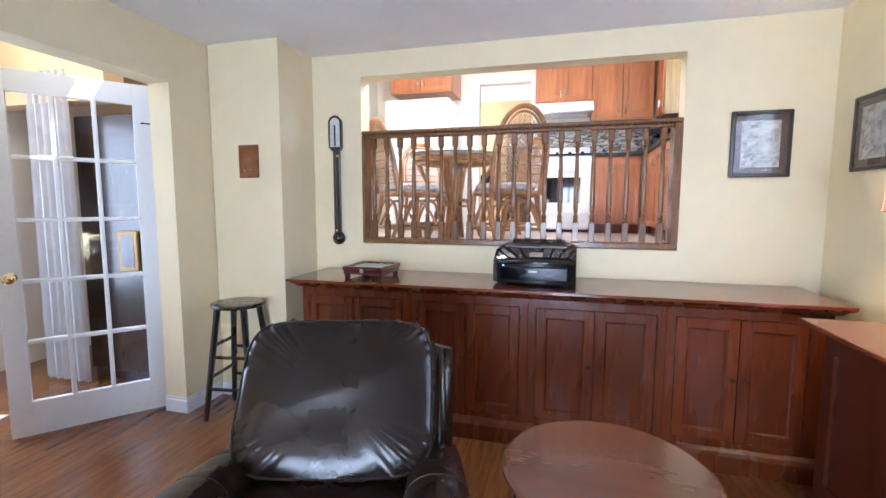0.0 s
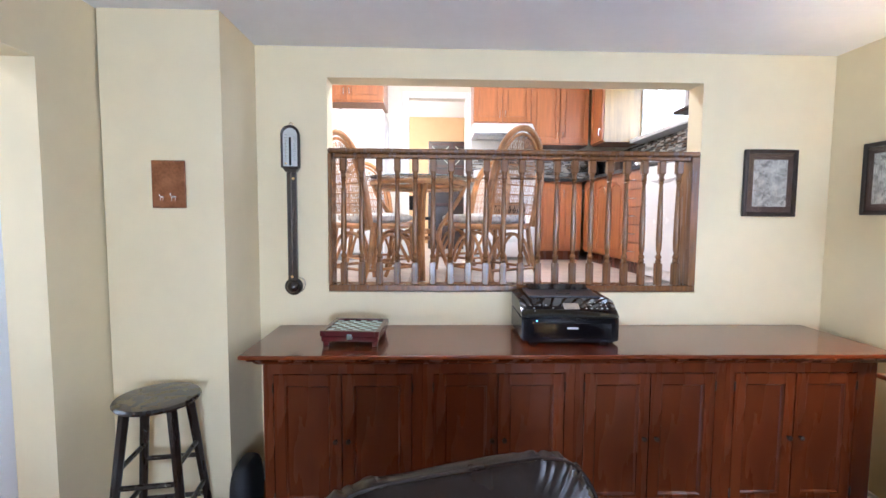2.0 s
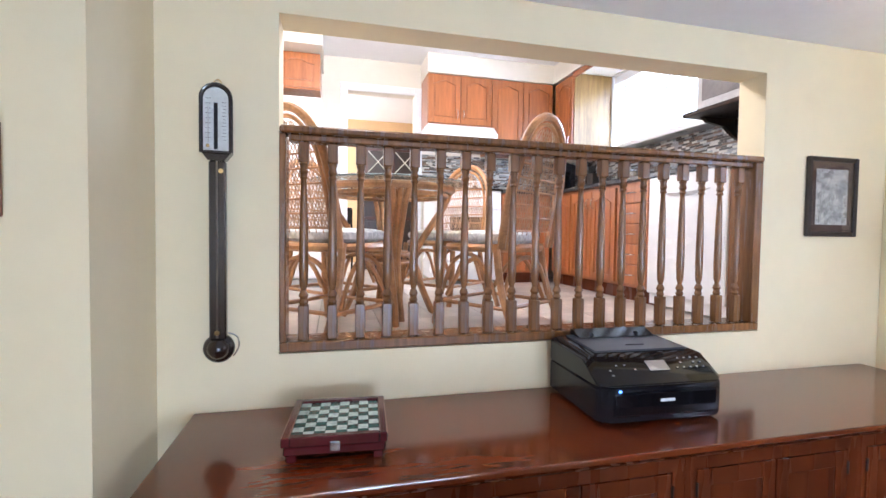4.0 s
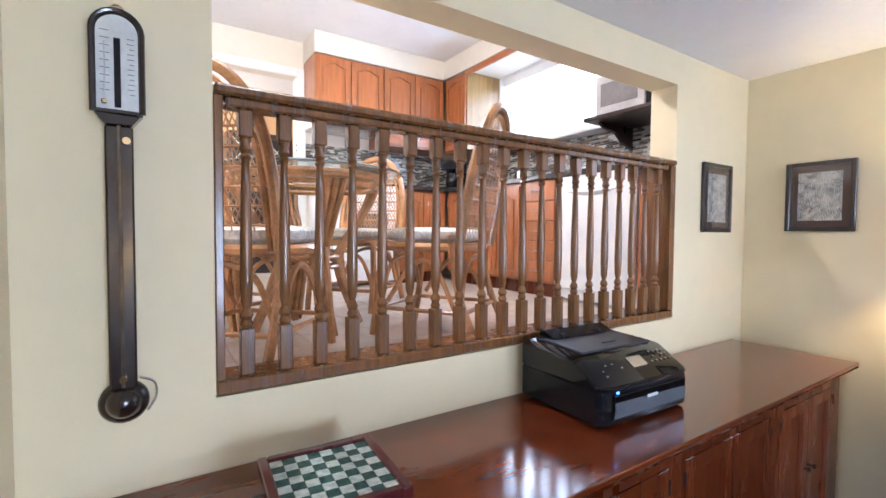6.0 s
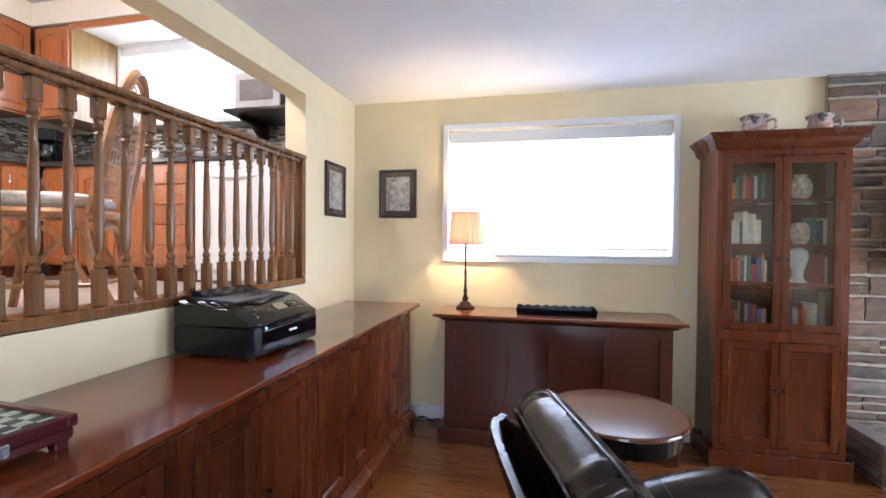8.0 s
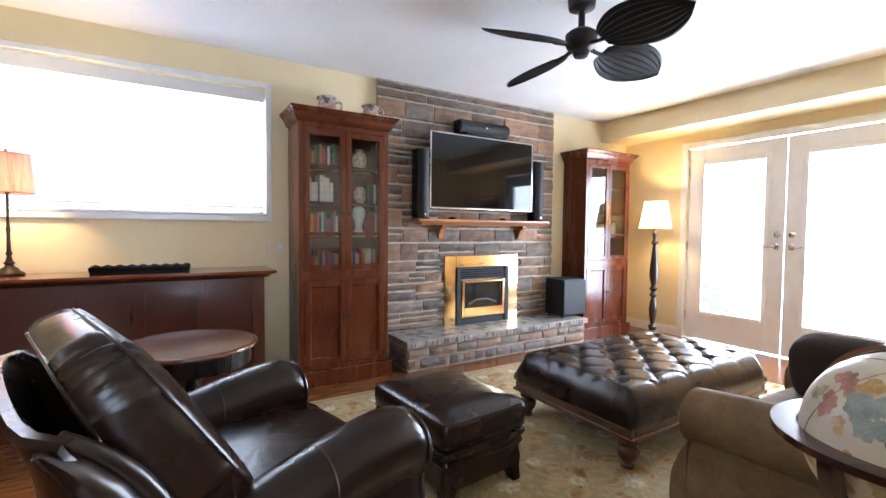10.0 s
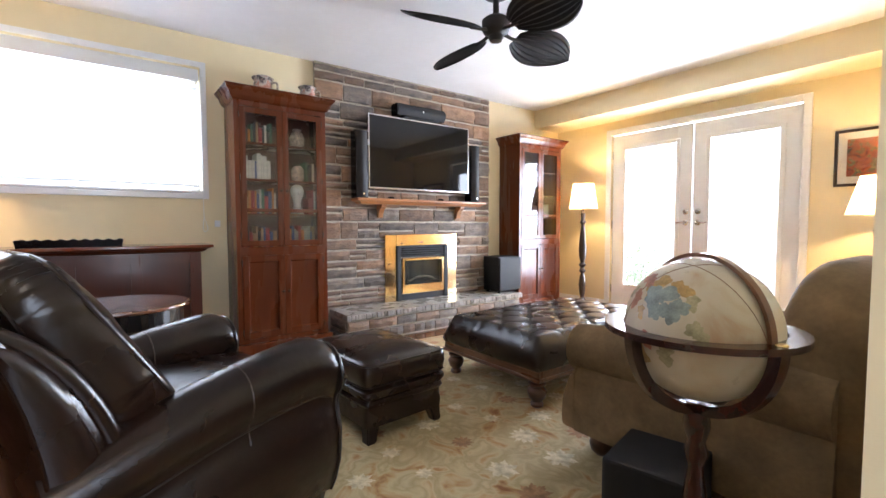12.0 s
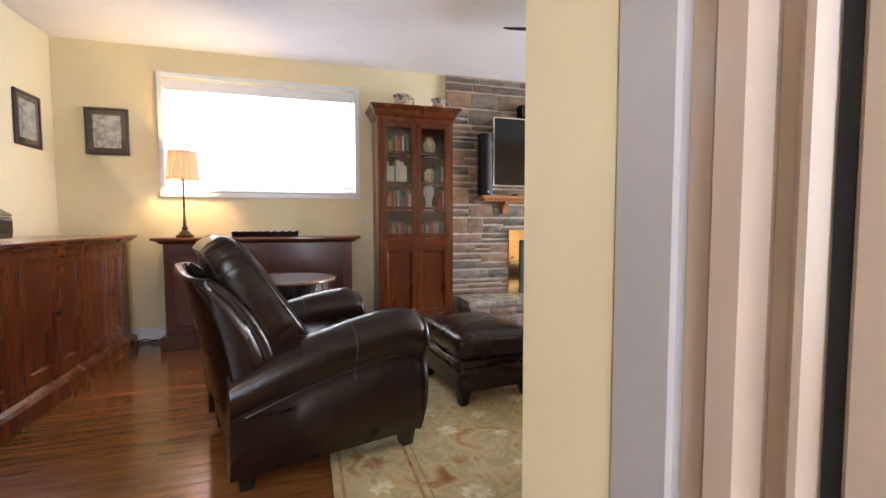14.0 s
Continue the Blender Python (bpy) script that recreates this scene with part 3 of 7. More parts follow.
# glazed hall door, standing open
dL, dR = Vector((-2.892, 1.569)), Vector((-2.41, 2.165))
dw = (dR - dL).length
hd = thing("door_3", dL.x, dL.y, 0.012, math.degrees(math.atan2((dR - dL).y, (dR - dL).x)), "open white glazed door with fifteen small panes", "door")
H_ = 2.075
s_, zb_, zt_ = 0.098, 0.20, 1.952
bm = bmesh.new()
for q in ((0, s_, 0, H_), (dw - s_, dw, 0, H_), (s_, dw - s_, 0, zb_), (s_, dw - s_, zt_, H_)):
    box(bm, q[0], q[1], -0.018, 0.018, q[2], q[3], 0.002)
part("stiles_and_rails", bm, WHITE, hd)
cw, rh = (dw - 2 * s_) / 3, (zt_ - zb_) / 5
for i in (1, 2):
    part("muntin", nb(s_ + cw * i - 0.012, s_ + cw * i + 0.012, -0.0175, 0.0175, zb_, zt_, 0.004), WHITE, hd)
for j in range(1, 5):
    part("muntin", nb(s_ + 0.001, dw - s_ - 0.001, -0.0165, 0.0165, zb_ + rh * j - 0.012, zb_ + rh * j + 0.012, 0.004), WHITE, hd)
for i in range(3):
    for j in range(5):
        part("pane", nb(s_ + cw * i + 0.012, s_ + cw * (i + 1) - 0.012, -0.002, 0.002, zb_ + rh * j + 0.012, zb_ + rh * (j + 1) - 0.012), GLASS, hd)
bm = bmesh.new()
lathe(bm, [(0.03, 0), (0.03, 0.005), (0.012, 0.01), (0.011, 0.035), (0.026, 0.045), (0.03, 0.06), (0.02, 0.072), (0.004, 0.075)], 20)
bmesh.ops.rotate(bm, verts=bm.verts, cent=(0, 0, 0), matrix=Matrix.Rotation(radians(90), 3, "X"))
bmesh.ops.translate(bm, verts=bm.verts, vec=(0.055, -0.019, 0.93))
part("door_knob", bm, BRASS, hd, "round brass knob", True)

bm = bmesh.new()
tube(bm, curve([(dw - 0.06, -0.019, 1.84), (dw - 0.05, -0.04, 1.84), (dw - 0.01, -0.04, 1.84), (dw + 0.0, -0.03, 1.85)]), 0.005, 6)
part("hook", bm, BRONZE, hd)

# second glazed leaf folded back against the south end of the opening, seen edge on
s2 = thing("door_frame", -2.372, 0.741, 0, label="white painted door frame with moulded stops", category="door frame")
# white trim toned down: its dimmer light is put into these two colours
JAMBG = mat("dimmed_white_paint", (0.42, 0.40, 0.395), 0.35, vary=0.03, scale=6)
JAMBP = mat("dimmed_warm_jamb", (0.50, 0.385, 0.30), 0.2, vary=0.03, scale=6)
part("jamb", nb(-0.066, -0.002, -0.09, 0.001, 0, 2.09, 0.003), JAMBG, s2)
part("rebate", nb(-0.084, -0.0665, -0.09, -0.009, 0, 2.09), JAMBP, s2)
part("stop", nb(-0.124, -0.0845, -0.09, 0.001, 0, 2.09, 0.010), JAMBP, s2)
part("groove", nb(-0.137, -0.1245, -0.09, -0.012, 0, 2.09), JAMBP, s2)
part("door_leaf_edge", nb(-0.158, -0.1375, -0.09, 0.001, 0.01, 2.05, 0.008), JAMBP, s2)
# black strip stands in for the shade in the gap beside the leaf
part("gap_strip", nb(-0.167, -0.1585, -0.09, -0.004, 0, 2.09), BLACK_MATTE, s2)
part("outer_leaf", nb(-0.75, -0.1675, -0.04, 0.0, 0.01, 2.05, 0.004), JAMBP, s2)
struct("wall_hall_return", nb(-3.2, XW - 0.162, 0.60, 0.655, 0, 2.8), PAINT_CREAM)

# hall things seen through the panes
cab = thing("tall_cabinet", -3.40, 2.42, 0, label="tall dark brown wooden cabinet in the hall", category="cabinet")
part("body", nb(-0.02, 0.9, -0.0, 0.4, 0.08, 2.0, 0.006), DARKWOOD, cab)
part("base", nb(0.0, 0.88, 0.02, 0.4, 0, 0.079), DARKWOOD, cab)
cur = thing("curtain", -3.50, 2.30, 0, label="pale grey hanging curtain in the hall", category="curtain")
bm = bmesh.new()
pts = [(-0.22 + 0.44 * i / 40, 0.022 * math.sin(i * 0.95) - 0.0, 0) for i in range(41)]
lo = [bm.verts.new((x, y, 0.02)) for x, y, _ in pts]
hi = [bm.verts.new((x * 0.92, y, 2.3)) for x, y, _ in pts]
for i in range(40):
    bm.faces.new((lo[i], lo[i + 1], hi[i + 1], hi[i]))
part("fabric", bm, mat("curtain_cloth", (0.5, 0.48, 0.48), 0.9, vary=0.08), cur, smooth=True)
hw = thing("window_3", -4.25, 1.325, 0.15, label="tall white window lighting the hall", category="window")
part("window_frame", boxes([(-0.04, 0.02, -0.57, -0.5, 0, 1.9), (-0.04, 0.02, 0.5, 0.57, 0, 1.9), (-0.04, 0.02, -0.5, 0.5, 0, 0.08), (-0.04, 0.02, -0.5, 0.5, 1.82, 1.9), (-0.04, 0.02, -0.03, 0.03, 0.08, 1.82)], 0.004), WHITE, hw)
mt = thing("door_mat", -3.45, 1.2, -0.0, 20, "pale grey woven floor mat in the hall", "mat")
part("mat", nb(-0.35, 0.35, -0.5, 0.5, -0.012, 0.004, 0.003), MAT_PAPER, mt)
sw = thing("picture_frame", -2.95, 2.41, 0.86, label="gold-framed small dark picture on a cabinet front", category="picture")
part("frame", nb(-0.09, 0.09, -0.02, 0.0, 0, 0.3, 0.004), mat("gilt_frame", (0.34, 0.21, 0.06), 0.45, 0.3, vary=0.15, scale=20), sw)
part("picture", nb(-0.06, 0.06, -0.023, -0.021, 0.03, 0.27), DARKWOOD, sw)

hl = thing("ceiling_light", -3.3, 1.6, 2.8, label="small round frosted ceiling light in the hall", category="lamp")
bm = bmesh.new()
lathe(bm, [(0.02, -0.15), (0.09, -0.13), (0.13, -0.08), (0.14, -0.03)], 24)
part("bowl", bm, cloth_through("frosted_bowl", (0.9, 0.86, 0.78), 0.6), hl, smooth=True).visible_shadow = False
bm = bmesh.new()
lathe(bm, [(0.15, -0.028), (0.15, -0.001)], 24)
part("rim", bm, BRASS, hl, smooth=True)

# ---- railing in the pass-through ----
rail = thing("railing", 0, YN, OZ0, label="turned dark oak railing filling the pass-through opening", category="railing")
part("bottom_rail", nb(OX0 + 0.002, OX1 - 0.002, -0.006, 0.13, 0.0, 0.035, 0.004), OAK, rail)
part("top_rail", nb(OX0 + 0.002, OX1 - 0.002, -0.012, 0.085, 0.765, 0.792, 0.007), OAK, rail)
part("under_rail", nb(OX0 + 0.03, OX1 - 0.05, 0.004, 0.07, 0.742, 0.764, 0.004), OAK, rail)
part("post", nb(OX0 + 0.001, OX0 + 0.022, -0.004, 0.12, 0.036, 0.764, 0.003), OAK, rail)
part("post", nb(OX1 - 0.045, OX1 - 0.001, -0.004, 0.13, 0.036, 0.764, 0.003), OAK, rail)
bm = bmesh.new()
box(bm, -0.018, 0.018, -0.018, 0.018, 0, 0.125, 0.003)
lathe(bm, [(0.010, 0.12), (0.017, 0.135), (0.012, 0.147), (0.0175, 0.158), (0.0135, 0.17), (0.009, 0.178), (0.0145, 0.20), (0.0165, 0.26), (0.0155, 0.36), (0.0125, 0.5), (0.0095, 0.575), (0.0155, 0.583), (0.011, 0.592), (0.0165, 0.603), (0.012, 0.618), (0.0165, 0.63), (0.012, 0.64)], 12)
box(bm, -0.018, 0.018, -0.018, 0.018, 0.635, 0.706, 0.003)
b0 = part("baluster", bm, OAK, rail, smooth=True)
for i in range(20):
    o = b0 if i == 0 else b0.copy()
    if i:
        scene.collection.objects.link(o)
    o.location = (-1.205 + 0.1003 * i, 0.036, 0.0355)

# ---- cabinets ----


def shaker(parent, name, w, h, material, knob=None, arch=False, glass=False, thick=0.02, st=0.05, split=None, knob_mat=BRONZE):
    """A framed door, its front in the local plane y = 0, growing along x and z; returns it for placing."""
    d = part(name, bmesh_frame(w, h, thick, st, arch), material, parent)
    if glass:
        part("pane", nb(st, w - st, 0.008, 0.012, st, h - st), GLASS, d)
        if split:
            part("muntin", nb(st + 0.0005, w - st - 0.0005, 0.001, thick - 0.001, split - 0.013, split + 0.013, 0.002), material, d)
    else:
        bm_ = bmesh.new()
        if arch:
            n_ = 10
            top = [(st + (w - 2 * st) * i / n_, h - st - 0.037 + 0.036 * math.sin(math.pi * i / n_) ** 2) for i in range(n_ + 1)]
            prism(bm_, [(st - 0.001, st - 0.001), (w - st + 0.001, st - 0.001)] + [(x, z) for x, z in top[::-1]], "y", 0.0125, thick - 0.001)
            g = 0.018
            prism(bm_, [(st + g, st + g), (w - st - g, st + g)] + [(st + g + (x - st) * (w - 2 * st - 2 * g) / (w - 2 * st), z - g) for x, z in top[::-1]], "y", 0.003, 0.0125)
        else:
            box(bm_, st - 0.002, w - st + 0.002, 0.0135, thick - 0.001, st - 0.002, h - st + 0.002)
        part("panel", bm_, material, d)
        if not arch:
            bm_ = bmesh.new()
            rows_ = [[bm_.verts.new(v) for v in ((st + g_, y_, st + g_), (w - st - g_, y_, st + g_), (w - st - g_, y_, h - st - g_), (st + g_, y_, h - st - g_))] for g_, y_ in ((0.0005, 0.0132), (0.0005, 0.004), (0.003, 0.003), (0.006, 0.006), (0.011, 0.0132))]
            for r0_, r1_ in zip(rows_, rows_[1:] + rows_[:1]):
                for i_ in range(4):
                    bm_.faces.new((r0_[i_], r0_[(i_ + 1) % 4], r1_[(i_ + 1) % 4], r1_[i_]))
            part("moulding", bm_, material, d)
    if knob:
        bm_ = bmesh.new()
        if knob[2:] == ("pull",):
            tube(bm_, curve([(0, 0, -0.04), (0, -0.022, -0.03), (0, -0.026, 0), (0, -0.022, 0.03), (0, 0, 0.04)], 4), 0.004, 6)
            km = SILVER
        else:
            lathe(bm_, [(0.005, 0), (0.005, 0.01), (0.011, 0.016), (0.011, 0.022), (0.004, 0.026)], 12)
            bmesh.ops.rotate(bm_, verts=bm_.verts, cent=(0, 0, 0), matrix=Matrix.Rotation(radians(90), 3, "X"))
            km = knob_mat
        bmesh.ops.translate(bm_, verts=bm_.verts, vec=(knob[0], 0, knob[1]))
        part("knob", bm_, km, d, smooth=True)
    return d


def bmesh_frame(w, h, t, st, arch=False):
    bm_ = bmesh.new()
    box(bm_, 0, st, 0, t, 0, h, 0.0015)
    box(bm_, w - st, w, 0, t, 0, h, 0.0015)
    box(bm_, st, w - st, 0, t, 0, st)
    if arch:
        n_ = 10
        low = [(st + (w - 2 * st) * i / n_, h - st - 0.037 + 0.036 * math.sin(math.pi * i / n_) ** 2) for i in range(n_ + 1)]
        prism(bm_, low + [(w - st, h), (st, h)], "y", 0, t)
    else:
        box(bm_, st, w - st, 0, t, h - st, h)
    return bm_


def hinges(t, x, zs):
    for z_ in zs:
        bm_ = bmesh.new()
        lathe(bm_, [(0.004, -0.022), (0.004, 0.022)], 8, (x, -0.003, z_))
        part("hinge", bm_, BRONZE, t)


# long sideboard: four units under one top
def low_unit(x0, x1, doors, end_l=False, end_r=False, knobs=True):
    t = thing("sideboard_unit", x0, 2.325, 0, label="cherry wood sideboard unit with two closed panelled doors", category="cabinet", group="units of the long sideboard")
    w = x1 - x0
    part("body", nb(0.0, w, 0.021, 0.49, 0.02, 0.835), CHERRY, t)
    part("plinth", nb(0.0, w, -0.045, 0.0205, 0, 0.09, 0.0), CHERRY, t)
    bm_ = bmesh.new()
    prism(bm_, [(-0.045, 0.09), (0.0205, 0.09), (0.0205, 0.118), (0.0, 0.115), (-0.02, 0.1)], "x", 0, w)
    part("plinth_moulding", bm_, CHERRY, t)
    dz0, dz1 = 0.15, 0.785
    a, b, c = [d - x0 for d in doors]
    part("face_frame", boxes([(0, a - 0.003, 0.0, 0.0205, 0.119, 0.834), (c + 0.003, w, 0.0, 0.0205, 0.119, 0.834), (a - 0.003, c + 0.003, 0.0, 0.0205, 0.119, dz0 - 0.003), (a - 0.003, c + 0.003, 0.0, 0.0205, dz1 + 0.003, 0.834)]), CHERRY, t)
    d1 = shaker(t, "door", b - a - 0.003, dz1 - dz0, CHERRY, (b - a - 0.028, 0.33))
    d1.location = (a, -0.002, dz0)
    d2 = shaker(t, "door", c - b - 0.002, dz1 - dz0, CHERRY, (0.028, 0.33))
    d2.location = (b + 0.0015, -0.002, dz0)
    hinges(t, a - 0.002, (dz0 + 0.06, dz1 - 0.06))
    hinges(t, c + 0.002, (dz0 + 0.06, dz1 - 0.06))
    return t


units = [(-1.466, -0.752, (-1.421, -1.115, -0.80)), (-0.751, -0.052, (-0.70, -0.405, -0.10)), (-0.051, 0.652, (-0.006, 0.302, 0.606)), (0.653, 1.375, (0.70, 0.99, 1.28))]
for u in units:
    low_unit(*u)
top = thing("worktop", 0, 2.325, 0.835, label="long polished cherry worktop running over the sideboard units", category="worktop")


def cove_top(bm_, x0, x1, y0, y1, z, over, hh=0.05, th=0.022, back=True):
    """Slab with a flared moulding under it on the front and both ends (local: front at y0)."""
    prof = [(0, 0), (0.25, 0.12), (0.42, 0.35), (0.55, 0.65), (0.85, 0.9), (0.9, 1.0)]
    rings = []
    for f, g in prof:
        o_ = f * over
        rings.append([bm_.verts.new(v) for v in ((x0 - o_, y1, z + g * hh), (x0 - o_, y0 - o_, z + g * hh), (x1 + o_, y0 - o_, z + g * hh), (x1 + o_, y1, z + g * hh))])
    for a_, b_ in zip(rings, rings[1:]):
        for i_ in range(4):
            bm_.faces.new((a_[i_], a_[(i_ + 1) % 4], b_[(i_ + 1) % 4], b_[i_]))
    bm_.faces.new(rings[0][::-1])
    bm_.faces.new(rings[-1])


bm = bmesh.new()
cove_top(bm, -1.466, 1.375, -0.004, 0.50, 0.001, 0.06, 0.032)
part("moulding", bm, CHERRY, top)
part("slab", nb(-1.555, 1.438, -0.055, 0.513, 0.034, 0.053, 0.005, 2), CHERRY_TOP, top)

# sideboard under the window
sb = thing("sideboard", 1.20, 2.03, 0, -90, "cherry wood sideboard with a four-panel front below the window", "cabinet")
L = 1.42
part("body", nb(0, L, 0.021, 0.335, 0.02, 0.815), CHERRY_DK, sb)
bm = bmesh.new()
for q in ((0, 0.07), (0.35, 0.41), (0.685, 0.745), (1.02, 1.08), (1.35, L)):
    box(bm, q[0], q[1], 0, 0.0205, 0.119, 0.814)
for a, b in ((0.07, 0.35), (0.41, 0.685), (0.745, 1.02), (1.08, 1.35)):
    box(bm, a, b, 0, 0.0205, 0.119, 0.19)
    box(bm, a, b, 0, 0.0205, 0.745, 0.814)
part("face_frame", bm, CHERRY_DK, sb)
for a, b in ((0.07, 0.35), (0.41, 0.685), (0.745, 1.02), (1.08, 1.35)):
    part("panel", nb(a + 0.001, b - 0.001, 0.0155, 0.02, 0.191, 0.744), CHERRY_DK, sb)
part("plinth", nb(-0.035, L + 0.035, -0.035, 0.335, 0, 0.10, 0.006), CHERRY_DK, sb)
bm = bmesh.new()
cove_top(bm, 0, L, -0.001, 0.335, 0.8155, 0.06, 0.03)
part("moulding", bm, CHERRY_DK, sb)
part("top", nb(-0.07, L + 0.07, -0.07, 0.342, 0.846, 0.866, 0.005, 2), CHERRY_TOP, sb)


# tall glazed bookcases
def bookcase(name, yl, w, label):
    t = thing(name, 1.22, yl, 0, -90, label, "bookcase")
    H1, H2, D = 0.80, 1.90, 0.318
    part("plinth", nb(-0.03, w + 0.03, -0.03, D, 0, 0.115, 0.006), CHERRY, t)
    part("lower_body", nb(0, w, 0.021, D, 0.116, H1), CHERRY, t)
    part("face_frame", boxes([(0, 0.035, 0, 0.0205, 0.116, H2), (w - 0.035, w, 0, 0.0205, 0.116, H2), (0.035, w - 0.035, 0, 0.0205, 0.116, 0.145), (0.035, w - 0.035, 0, 0.0205, 0.775, 0.835), (0.035, w - 0.035, 0, 0.0205, 1.865, H2)]), CHERRY, t)
    part("side_panel", boxes([(0, 0.018, 0.021, D, H1 + 0.001, H2)]), CHERRY, t)
    part("side_panel", boxes([(w - 0.018, w, 0.021, D, H1 + 0.001, H2)]), CHERRY, t)
    part("back_panel", nb(0.0185, w - 0.0185, D - 0.012, D, H1 + 0.001, H2), CHERRY_DK, t)
    part("top_panel", nb(0.0185, w - 0.0185, 0.021, D - 0.0125, H2 - 0.02, H2), CHERRY, t)
    for z_ in (1.07, 1.33, 1.6):
        part("shelf", nb(0.0185, w - 0.0185, 0.04, D - 0.0125, z_, z_ + 0.016), CHERRY, t)
    bm_ = bmesh.new()
    cove_top(bm_, 0, w, -0.001, D, H2 + 0.001, 0.065, 0.085)
    part("cornice", bm_, CHERRY, t)
    part("cornice_cap", nb(-0.066, w + 0.066, -0.066, D, H2 + 0.0865, H2 + 0.10, 0.004), CHERRY, t)
    dw_ = (w - 0.07) / 2
    for i in (0, 1):
        kx = dw_ - 0.022 if i == 0 else 0.022
        d = shaker(t, "glass_door", dw_ - 0.002, 1.86 - 0.84, CHERRY, (kx, 0.42), glass=True, st=0.042, split=0.27)
        d.location = (0.036 + i * dw_, -0.003, 0.84)
        d = shaker(t, "door", dw_ - 0.002, 0.77 - 0.15, CHERRY, (kx, 0.34), st=0.042)
        d.location = (0.036 + i * dw_, -0.003, 0.15)
    for x_ in (0.033, w - 0.033):
        hinges(t, x_, (0.2, 0.72, 0.92, 1.35, 1.8))
    return t


bookcase("bookcase", 0.375, 0.685, "tall cherry bookcase with glazed upper doors and shelves of books")
bookcase("bookcase", -2.56, 0.71, "tall cherry bookcase with glazed upper doors and pale vases")


def book_row(y_from, y_to, z, lo, hi, seed, x=1.33, pale=False):
    r = random.Random(seed)
    y_ = y_from
    while y_ > y_to + 0.012:
        w_ = r.uniform(0.012, 0.03)
        h_ = r.uniform(lo, hi)
        m_ = BOOKS[r.choice((0, 1, 1, 2, 3, 4, 5, 6, 0) if not pale else (1, 1, 1, 4, 2))]
        b_ = part("book", nb(0, 0.13, -w_, 0, 0, h_, 0.0015), m_)
        b_.location = (x, y_, z)
        tagged(b_, "upright hardback book on a bookcase shelf", "book", "books on the shelves")
        y_ -= w_ + 0.0015


for k, (z_, ya, yb) in enumerate(((0.802, 0.30, 0.06), (0.802, -0.04, -0.24), (1.087, 0.30, 0.05), (1.347, 0.30, 0.08), (1.617, 0.30, 0.08), (1.087, -0.20, -0.26), (1.347, -0.18, -0.26))):
    book_row(ya, yb, z_, 0.13 if z_ < 1.5 else 0.1, 0.2 if z_ < 1.5 else 0.17, 10 + k, pale=(k == 3))
for k, (z_, ya, yb) in enumerate(((1.347, -2.75, -2.9), (1.087, -3.02, -3.18))):
    book_row(ya, yb, z_, 0.12, 0.18, 40 + k, pale=True)


def vase(name, x, y, z, prof, material, label, cat="vase", n=20):
    bm_ = bmesh.new()
    lathe(bm_, prof, n)
    o_ = part(name, bm_, material, None, label, True)
    o_.location = (x, y, z)
    o_["category"] = cat
    return o_


bm = bmesh.new()
lathe(bm, [(0.05, 0), (0.05, 0.03), (0.03, 0.05), (0.028, 0.09), (0.035, 0.12), (0.048, 0.16), (0.052, 0.19), (0.045, 0.22), (0.02, 0.238)], 20)
soft(bm, (-0.045, 0, 0.17), (0.012, 0.01, 0.02), 1.0, 10, 6)
bust = part("bust", bm, mat("white_plaster", (0.7, 0.7, 0.68), 0.7, vary=0.05), None, "white plaster head on a shelf of the bookcase", True)
bust.location = (1.36, -0.12, 1.087)
bust["category"] = "statue"
vase("jar", 1.37, -0.13, 1.617, [(0.03, 0), (0.055, 0.03), (0.06, 0.08), (0.045, 0.12), (0.03, 0.13), (0.036, 0.15)], CERAMIC, "patterned ceramic jar on a bookcase shelf", "jar")
vase("jar", 1.37, -0.13, 1.347, [(0.03, 0), (0.05, 0.03), (0.05, 0.1), (0.03, 0.13)], CERAMIC, "pale ceramic jar on a bookcase shelf", "jar")
for yy, zz, hh in ((-2.83, 0.802, 0.15), (-3.05, 0.802, 0.12), (-2.84, 1.617, 0.12), (-3.06, 1.617, 0.14), (-2.82, 1.087, 0.17), (-3.06, 1.347, 0.16)):
    vase("vase", 1.37, yy, zz, [(0.025, 0), (0.045, hh * 0.3), (0.04, hh * 0.7), (0.02, hh * 0.85), (0.028, hh)], CERAMIC, "pale ceramic vase on a bookcase shelf")
for yy, sc in ((0.13, 1.0), (-0.22, 0.92)):
    j = thing("jug", 1.36, yy, 2.0005, -20, "painted ceramic character jug with a brim on top of the bookcase", "jug")
    bm = bmesh.new()
    lathe(bm, [(0.045 * sc, 0), (0.062 * sc, 0.03 * sc), (0.066 * sc, 0.07 * sc), (0.058 * sc, 0.1 * sc), (0.075 * sc, 0.115 * sc), (0.08 * sc, 0.125 * sc), (0.06 * sc, 0.135 * sc), (0.05 * sc, 0.125 * sc)], 20)
    part("jug_body", bm, patchwork("jug_glaze", [(0.6, 0.5, 0.42), (0.5, 0.2, 0.14), (0.62, 0.56, 0.5), (0.06, 0.05, 0.06), (0.6, 0.5, 0.4)], 16, 0.25, 0), j, smooth=True)
    bm = bmesh.new()
    tube(bm, curve([(0, -0.06 * sc, 0.09 * sc), (0, -0.1 * sc, 0.1 * sc), (0, -0.105 * sc, 0.05 * sc), (0, -0.062 * sc, 0.025 * sc)]), 0.008, 8)
    part("handle", bm, CERAMIC, j, smooth=True)
sculp = thing("metal_ornament", 1.32, -2.95, 2.0005, label="small dark bent metal ornament on the bookcase", category="ornament")
bm = bmesh.new()
tube(bm, curve([(0, 0.09, 0.004), (0, 0.05, 0.035), (0, 0, 0.03), (0, -0.05, 0.04), (0, -0.09, 0.004)]), 0.005, 6)
